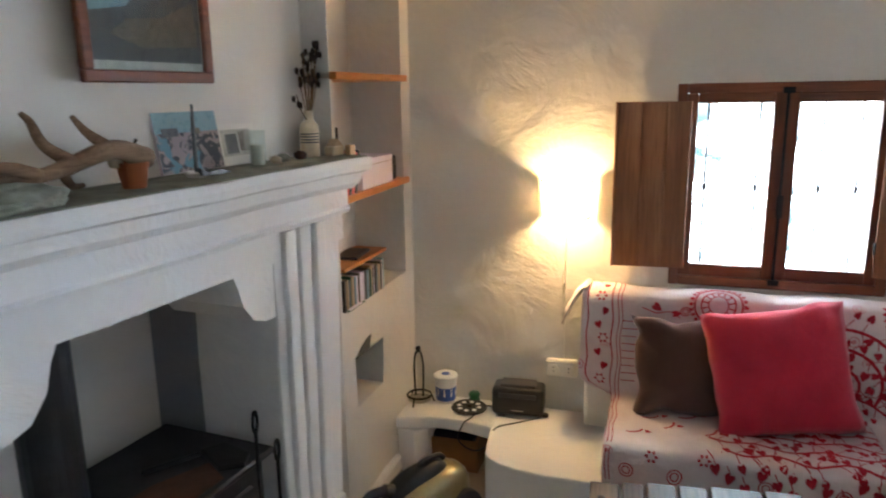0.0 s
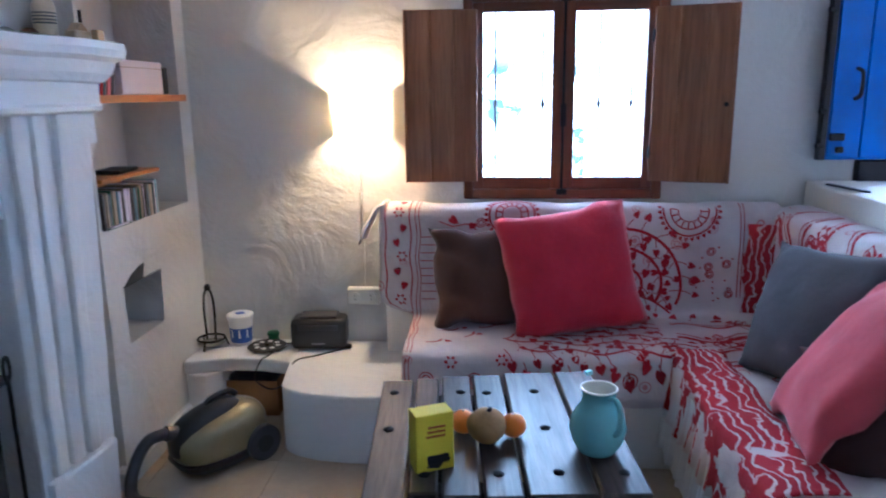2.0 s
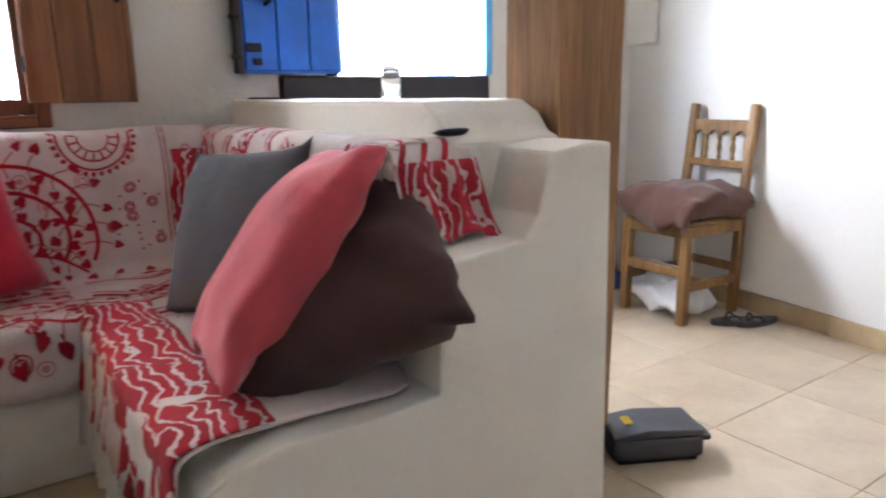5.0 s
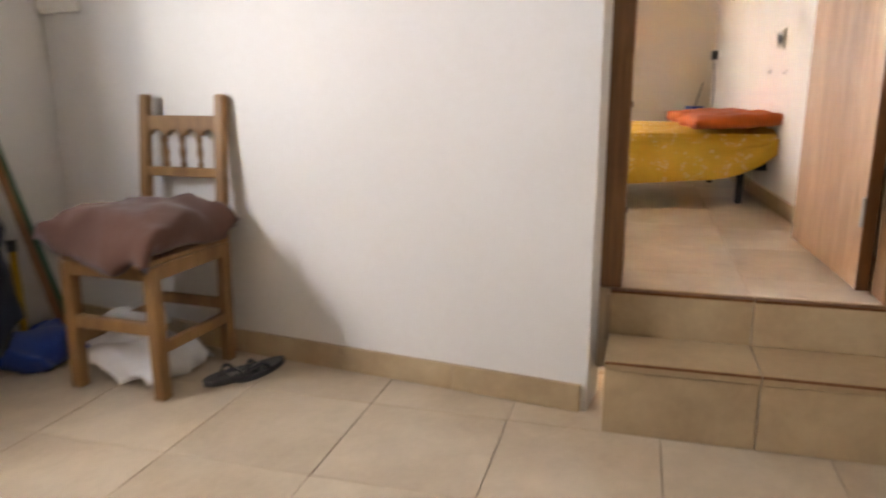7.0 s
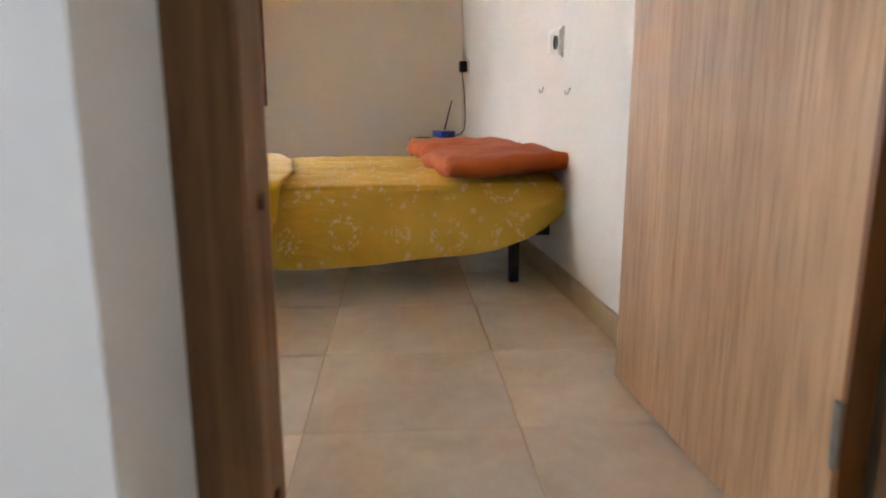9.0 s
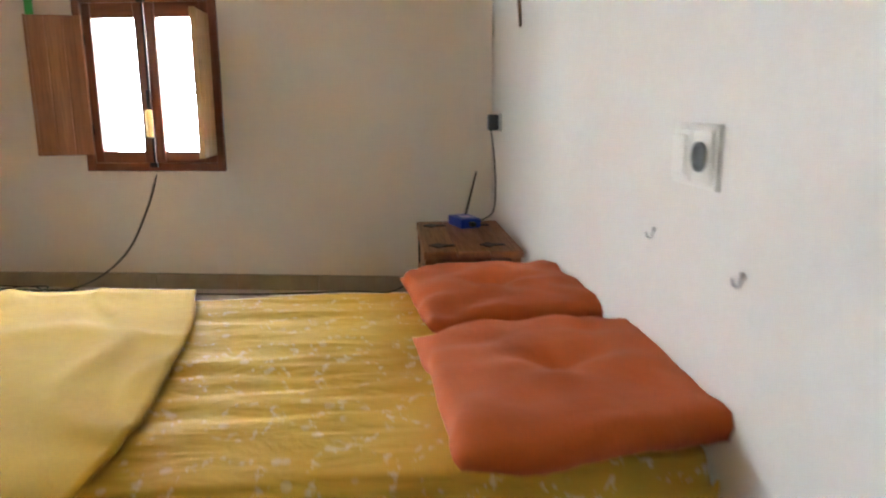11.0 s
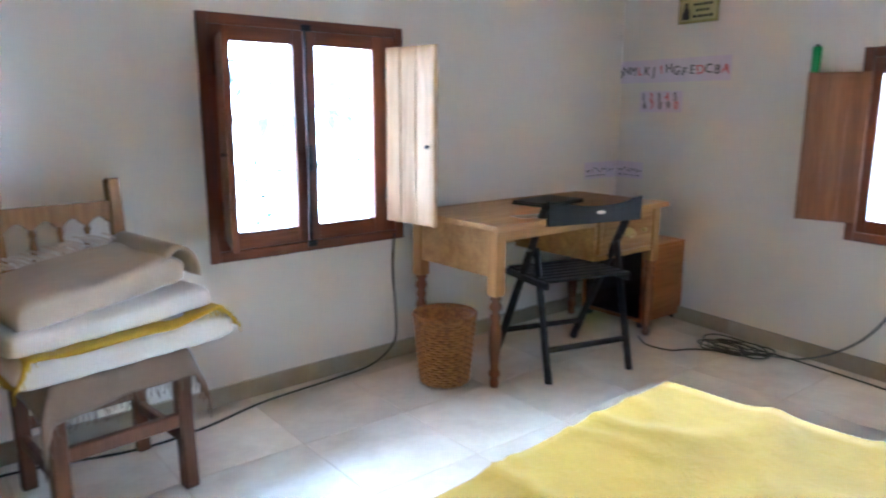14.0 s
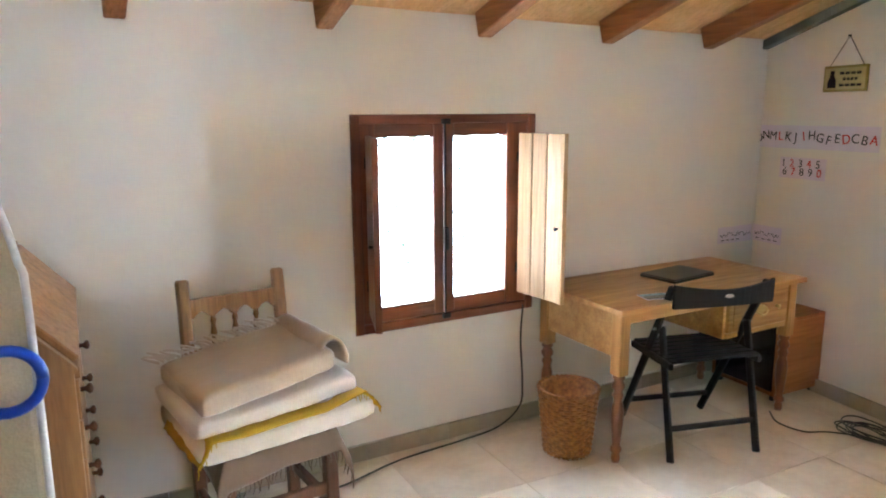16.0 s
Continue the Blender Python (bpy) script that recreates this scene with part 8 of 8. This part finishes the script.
def folded(name, at, rz, w, d, h, n, mat, seed, label, tilt=0.0):
    """A folded blanket: n soft layers with rounded folds in front."""
    b = thing(name, at, label, "blanket", rz, "blankets on the chair")
    for k in range(n):
        own = bmesh.new()
        t = h / n
        rows = []
        for i in range(41):
            x = -w / 2 + w * i / 40
            pin = 1 - 0.22 * max(0.0, abs(2 * i / 40 - 1) - 0.9) / 0.1
            line = []
            for j in range(28):
                a = 2 * math.pi * j / 28
                cy, cz = math.cos(a), math.sin(a)
                y = d / 2 * math.copysign(abs(cy) ** 0.3, cy)
                z = t / 2 * pin * math.copysign(abs(cz) ** 0.5, cz)
                p = Vector((x, y, z + t / 2 + t * k * 0.97))
                p += 0.011 * noise.noise_vector(Vector((x * 4.5, y * 5, seed + k))) * (0.3 + 1.0 * (p.z / h)) + 0.004 * noise.noise_vector(Vector((x * 14, y * 12, z * 20 + seed)))
                p += Vector((0, 0.012 * noise.noise(Vector((x * 2, k * 3.3, seed))), tilt * x))
                line.append(own.verts.new(p))
            rows.append(line)
        for a, c in zip(rows, rows[1:]):
            for j in range(28):
                own.faces.new((a[j], a[(j + 1) % 28], c[(j + 1) % 28], c[j]))
        own.faces.new(rows[0])
        own.faces.new(rows[-1])
        part("layer", own, mat, b, smooth=True)
    return b


S = H2 + 0.468
cover = thing("khaki_cover", (5.215, 3.90, S), "khaki cloth hanging over the chair seat, with fringe", "cloth", 7)
grid = []
for i in range(45):
    f = i / 44
    x = -0.30 + 0.62 * f
    drop = max(0.0, abs(x) - 0.20)
    prof = [(x, 0.15, 0.012), (x, 0.0, 0.014), (x, -0.16, 0.013), (x, -0.21, 0.004), (x, -0.235, -0.03 - 0.02 * math.sin(9 * x)), (x, -0.24, -0.075 - 0.06 * max(0, -x) * 3)]
    grid.append([Vector((math.copysign(min(abs(x), 0.205 + 0.32 * drop), x), p[1] - 0.15 * drop * (p[1] < 0), p[2] - 0.9 * drop)) + 0.006 * noise.noise_vector(Vector((x * 9, p[1] * 9, 3))) for p in smooth_path(prof, 5)])
part("cloth", sheet(grid, 0.005), "khaki", cover, smooth=True)
fringe([row[-1] for row in grid] + grid[-1][::2], 0.045, 0.0022, 11, cover, "khaki")
folded("cream_blanket", (5.235, 3.86, S + 0.012), 9, 0.62, 0.46, 0.092, 1, "wool", 2, "thick folded cream wool blanket on the chair", 0.02)
yb = thing("yellow_cloth", (5.235, 3.86, S + 0.102), "thin bright yellow cloth between the folded blankets", "cloth", 9)
grid = []
for i in range(60):
    x = -0.36 + 0.74 * i / 59
    over = max(0.0, abs(x) - 0.28)
    rise = 0.035 * max(0.0, x - 0.12) / 0.2
    grid.append([Vector((x - math.copysign(over * 0.45, x), -0.232 + 0.38 * j / 14, 0.004 + rise * (1 - j / 18) + 0.02 * x - 0.95 * over)) + 0.011 * noise.noise_vector(Vector((x * 8, j * 0.6, 6))) for j in range(15)])
part("cloth", sheet(grid, 0.008), "yellow", yb, smooth=True)
fringe([row[0] for row in grid[-12:]] + [row[0] for row in grid[:8]], 0.03, 0.003, 17, yb, "yellow")
folded("cream_blanket", (5.20, 3.87, S + 0.108), 9, 0.57, 0.45, 0.075, 1, "wool", 3, "thinner folded cream blanket above the yellow cloth", 0.05)
tb = folded("tan_blanket", (5.175, 3.885, S + 0.180), 10, 0.47, 0.44, 0.095, 1, "tan", 4, "tan wool blanket folded on top, with a pale fringe", 0.14)
own = []
for i in range(25):
    a = -0.55 + 1.25 * math.pi * i / 24
    own.append([Vector((0.245 + 0.055 * math.cos(a) + 0.006 * noise.noise(Vector((a, j * 0.5, 2))), -0.205 + 0.40 * j / 10 + 0.02 * math.sin(a), 0.085 + 0.065 * math.sin(a))) for j in range(11)])
part("rolled_end", sheet(own, 0.012), "tan", tb, "loosely turned end of the fold", smooth=True)
fringe([(-0.25 + 0.46 * i / 26, 0.17, 0.100 + 0.14 * (-0.25 + 0.46 * i / 26)) for i in range(27)], 0.08, 0.006, 12, tb, "wool", (-0.85, 0.1, 0.38))

# bureau
bur = thing("slant_bureau", (4.2, 3.32, H2), "old pine slant-front bureau with dark drawer knobs", "bureau")
side = ((0.0, 0.0), (0.45, 0.0), (0.45, 1.07), (0.46, 1.085), (0.45, 1.10), (0.30, 1.29), (0.0, 1.29))
for y in (0.0, 0.83):
    p = part("side_panel", prism(side, "Y", y, y + 0.025, None, 0.003), "bureau", bur)
    yy = -0.004 if y < 0.4 else 0.859
    for a, b in (((0.10, 1.02), (0.448, 0.60)), ((0.10, 1.045), (0.448, 0.625))):
        part("moulding", beam((a[0], yy, a[1]), (b[0], yy, b[1]), 0.008, 0.014, 0.002), "bureau", p)
part("slant_lid", beam((0.458, 0.4275, 1.105), (0.305, 0.4275, 1.30), 0.80, 0.02, 0.004), "bureau", bur, "sloping wooden writing lid")
part("top", box(0.0, -0.008, 1.2905, 0.305, 0.863, 1.312, 0.004), "bureau", bur)
part("shelf_rail", box(0.01, 0.026, 1.05, 0.462, 0.829, 1.085, 0.003), "bureau", bur)
part("back_panel", box(0.0, 0.026, 0.02, 0.012, 0.829, 1.29), "bureau", bur)
part("base_rail", box(0.40, 0.026, 0.0, 0.452, 0.829, 0.068, 0.003), "bureau", bur)
for k in range(8):
    z = 0.072 + 0.122 * k
    for y0, y1 in ((0.03, 0.425), (0.43, 0.825)):
        d = part("drawer", box(0.43, y0, z, 0.458, y1, z + 0.117, 0.003), "bureau", bur)
        part("knob", lathe(((0.0, 0.0), (0.008, 0.0), (0.007, 0.012), (0.016, 0.02), (0.014, 0.028), (0.0, 0.032)), 14), "chair_dark", d, "dark turned knob", True).matrix_local = pose(0.458, y0 + 0.08, z + 0.058, 0, 90, 0)

bur.scale = (1.0, 1.0, 0.885)

# folded ironing board in front of the bureau
ib = thing("ironing_board", (4.462, 2.45, H2), "cream padded ironing board standing folded on its end", "ironing board", 2)
out = [(-0.155, 0.06), (0.155, 0.06), (0.165, 0.70), (0.168, 1.32)] + [(0.168 * math.cos(a), 1.32 + 0.32 * math.sin(a)) for a in (0.25, 0.5, 0.75, 1.0, 1.25, 1.57, 1.89, 2.14, 2.39, 2.64, 2.89)] + [(-0.168, 1.32), (-0.165, 0.70)]
pad = part("pad", prism(out, "Y", -0.022, 0.022, None, 0.012), "cream_cloth", ib)
part("piping", tube([(x, -0.024, z) for x, z in out[1:-1]], 0.005, 6, None, 3), "white_cloth", pad, "pale edge cord", True)
for x in (-0.10, 0.10):
    part("rod", tube(((x, -0.045, 0.0), (x, -0.05, 0.6), (x * 1.2, -0.045, 1.10)), 0.009, 8), "white", ib, "white metal leg rod", True)
    part("foot", rod((x, -0.07, 0.012), (x, 0.03, 0.012), 0.012), "white", ib)
part("cross_rod", rod((-0.12, -0.05, 0.35), (0.12, -0.05, 0.35), 0.008), "white", ib)
part("cross_rod", rod((-0.14, -0.05, 1.085), (0.14, -0.05, 1.085), 0.008), "white", ib)
ring = part("ring", tube([(0.04 * math.cos(a), 0, 0.04 * math.sin(a)) for a in [2 * math.pi * i / 28 for i in range(29)]], 0.0075, 8, None, 1), "bluebox", ib, "blue plastic ring", True)
ring.matrix_local = pose(0.135, -0.034, 1.255)

# papers and signs on the wall
strip = new("alphabet_strip")
strip.matrix_world = east(4.47, 1.74, 0.004)
tagged(strip, "white paper alphabet strip with hand-drawn letters on the wall", "poster")
part("paper", box(0.0, -0.0012, 0.0, 0.87, 0.0, 0.13), "paper", strip)
rnd = random.Random(2)
for k, ch in enumerate("PONMLKJIHGFEDCBA"):
    text("letter", ch, 0.07, pose(0.035 + 0.0535 * k, -0.002, 0.062 + rnd.uniform(-0.012, 0.014), 90, 0, 0) @ pose(0, 0, 0, 0, 0, rnd.uniform(-12, 12)), "ink_red" if ch in "PLIDA" else "ink", strip)
numb = new("number_card")
numb.matrix_world = east(4.21, 1.57, 0.004)
tagged(numb, "small white paper card with hand-drawn numbers on the wall", "poster")
part("paper", box(0.0, -0.0012, 0.0, 0.31, 0.0, 0.12), "paper", numb)
for k, ch in enumerate("1234567890"):
    text("numeral", ch, 0.062, pose(0.025 + 0.058 * (k % 5) + 0.012 * (k // 5), -0.002, 0.085 - 0.048 * (k // 5), 90, 0, 0), "ink_red" if ch in "2470" else "ink", numb)
for nm, m, w in (("scribble_paper", east(4.37, 1.17, 0.012), 0.22), ("scribble_paper", pose(8.06, 4.352, 1.17, 0, 0, 1.6), 0.30)):
    sp = new(nm)
    sp.matrix_world = m
    tagged(sp, "pale paper with small scribbles taped beside the corner", "paper", "scribble papers")
    part("paper", box(0.0, -0.0012, 0.0, w, 0.0, 0.10), "paper", sp)
    own = bmesh.new()
    tube([(0.015 + (w - 0.03) * i / 24, -0.0025, 0.05 + 0.028 * noise.noise(Vector((i * 0.8, w, 0)))) for i in range(25)], 0.0016, 4, own, 2)
    part("scribble", own, "ink", sp)
    for k in range(4):
        part("word_bar", box(0.03 + 0.045 * k, -0.002, 0.016, 0.055 + 0.045 * k, -0.0012, 0.021), "ink", sp)
sg = new("hanging_sign")
sg.matrix_world = east(3.96, 2.05, 0.008)
tagged(sg, "small olive sign board hanging from a string on the wall", "sign")
part("board", box(0.0, -0.01, 0.0, 0.26, 0.0, 0.135, 0.003), "sign", sg)
part("face", box(0.012, -0.0115, 0.012, 0.248, -0.0101, 0.123), "sign_in", sg)
part("dark_shape", prism(((0.03, 0.02), (0.08, 0.02), (0.078, 0.06), (0.066, 0.085), (0.068, 0.108), (0.045, 0.108), (0.042, 0.08), (0.03, 0.05)), "Y", -0.0128, -0.0116), "ink", sg)
for z, a, b in ((0.095, 0.10, 0.23), (0.065, 0.12, 0.21), (0.034, 0.10, 0.235)):
    for k in range(4):
        x = a + (b - a) * k / 4
        part("word_bar", box(x, -0.0125, z - 0.007, x + (b - a) / 4 - 0.006, -0.0116, z + 0.007), "ink", sg)
for x in (0.03, 0.23):
    part("string", rod((x, -0.004, 0.133), (0.13, -0.002, 0.285), 0.002, None, 6), "dry", sg)
part("nail", rod((0.13, -0.012, 0.285), (0.13, 0.008, 0.285), 0.004), "iron", sg)
br = new("bottle_brush")
br.matrix_world = east(3.15, 1.60, 0.012)
tagged(br, "green fly swatter with a dark handle hanging on the wall", "fly swatter")
part("stick", box(-0.008, -0.008, 0.0, 0.008, 0.008, 0.13, 0.003), "pod", br, "dark handle")
part("head", box(-0.022, -0.006, 0.13, 0.022, 0.006, 0.28, 0.005), "green_lit", br, "bright green head")
part("loop", rod((0, 0.012, 0.285), (0, -0.012, 0.285), 0.004), "iron", br)


# ---- floor tiles ----
def tile_mesh(name, w, d, material):
    bm = box(0, 0, -0.004, w, d, 0.0)
    top = [e for e in bm.edges if all(v.co.z > -0.001 for v in e.verts)]
    bmesh.ops.bevel(bm, geom=top, offset=0.0012, segments=1, affect="EDGES")
    me = bpy.data.meshes.new(name)
    bmesh.ops.recalc_face_normals(bm, faces=bm.faces)
    bm.to_mesh(me)
    bm.free()
    me.materials.append(M[material])
    return me


def lay(parent, x0, x1, y0, y1, jx, jy, z, material, keep=lambda x, y: True):
    """Tiles of 0.45 m with 3 mm joints, cut at the edges."""
    cache = {}
    i = math.floor((x0 - jx) / 0.45)
    while jx + 0.45 * i < x1:
        j = math.floor((y0 - jy) / 0.45)
        while jy + 0.45 * j < y1:
            a, b = max(x0, jx + 0.45 * i), min(x1, jx + 0.45 * (i + 1))
            c, d = max(y0, jy + 0.45 * j), min(y1, jy + 0.45 * (j + 1))
            if b - a > 0.02 and d - c > 0.02 and keep((a + b) / 2, (c + d) / 2):
                key = round(b - a, 3), round(d - c, 3)
                if key not in cache:
                    cache[key] = tile_mesh("tile", key[0] - 0.003, key[1] - 0.003, material)
                t = new("tile", cache[key])
                t.parent = parent
                t.location = (a + 0.0015, c + 0.0015, z)
            j += 1
        i += 1


floor_1, floor_2 = bpy.data.objects["floor_slab"], bpy.data.objects["floor_bedroom_slab"]
lay(floor_1, -1.58, 4.0, -1.58, 3.72, 3.11, 1.765, 0.0, "tile", lambda x, y: x < 2.6 or y > 0.5)
lay(floor_2, 3.84, 8.48, 0.70, 4.36, 4.058, 1.065, H2, "tile_bed", lambda x, y: x > 4.06 or y < 1.52)


def skirting(name, p0, p1, z, h, material, label):
    """A row of skirting tiles with a thin joint between them, facing the right of the way p0 to p1."""
    base = thing(name, (*p0, z), label, "baseboard", math.degrees(math.atan2(p1[1] - p0[1], p1[0] - p0[0])), kind="structure")
    length = math.dist(p0, p1)
    n = max(1, round(length / 0.45))
    w = length / n
    bm = box(0.001, -0.012, 0.0, w - 0.001, 0.004, h, 0.0015)
    me = bpy.data.meshes.new("skirting_tile")
    bmesh.ops.recalc_face_normals(bm, faces=bm.faces)
    bm.to_mesh(me)
    bm.free()
    me.materials.append(M[material])
    for k in range(n):
        t = new("skirting_tile", me)
        t.parent = base
        t.location = (w * k, 0, 0)


skirting("baseboard_living_east", (3.981, 3.72), (3.679, 1.555), 0.001, 0.09, "riser", "tan tile skirting along the white wall")
skirting("baseboard_entry_south", (3.55, 0.61), (2.62, 0.565), 0.001, 0.08, "riser", "tan tile skirting beside the steps")
skirting("baseboard_bedroom_north", (4.05, 4.241), (8.36, 4.366), H2 + 0.001, 0.08, "skirt_bed", "beige tile skirting along the cream wall")
skirting("baseboard_bedroom_east", (8.375, 4.34), (8.042, 0.89), H2 + 0.001, 0.08, "skirt_bed", "greyish tile skirting along the cream wall")
skirting("baseboard_bedroom_south", (8.04, 0.875), (4.10, 0.655), H2 + 0.001, 0.08, "riser", "beige tile skirting along the white wall")
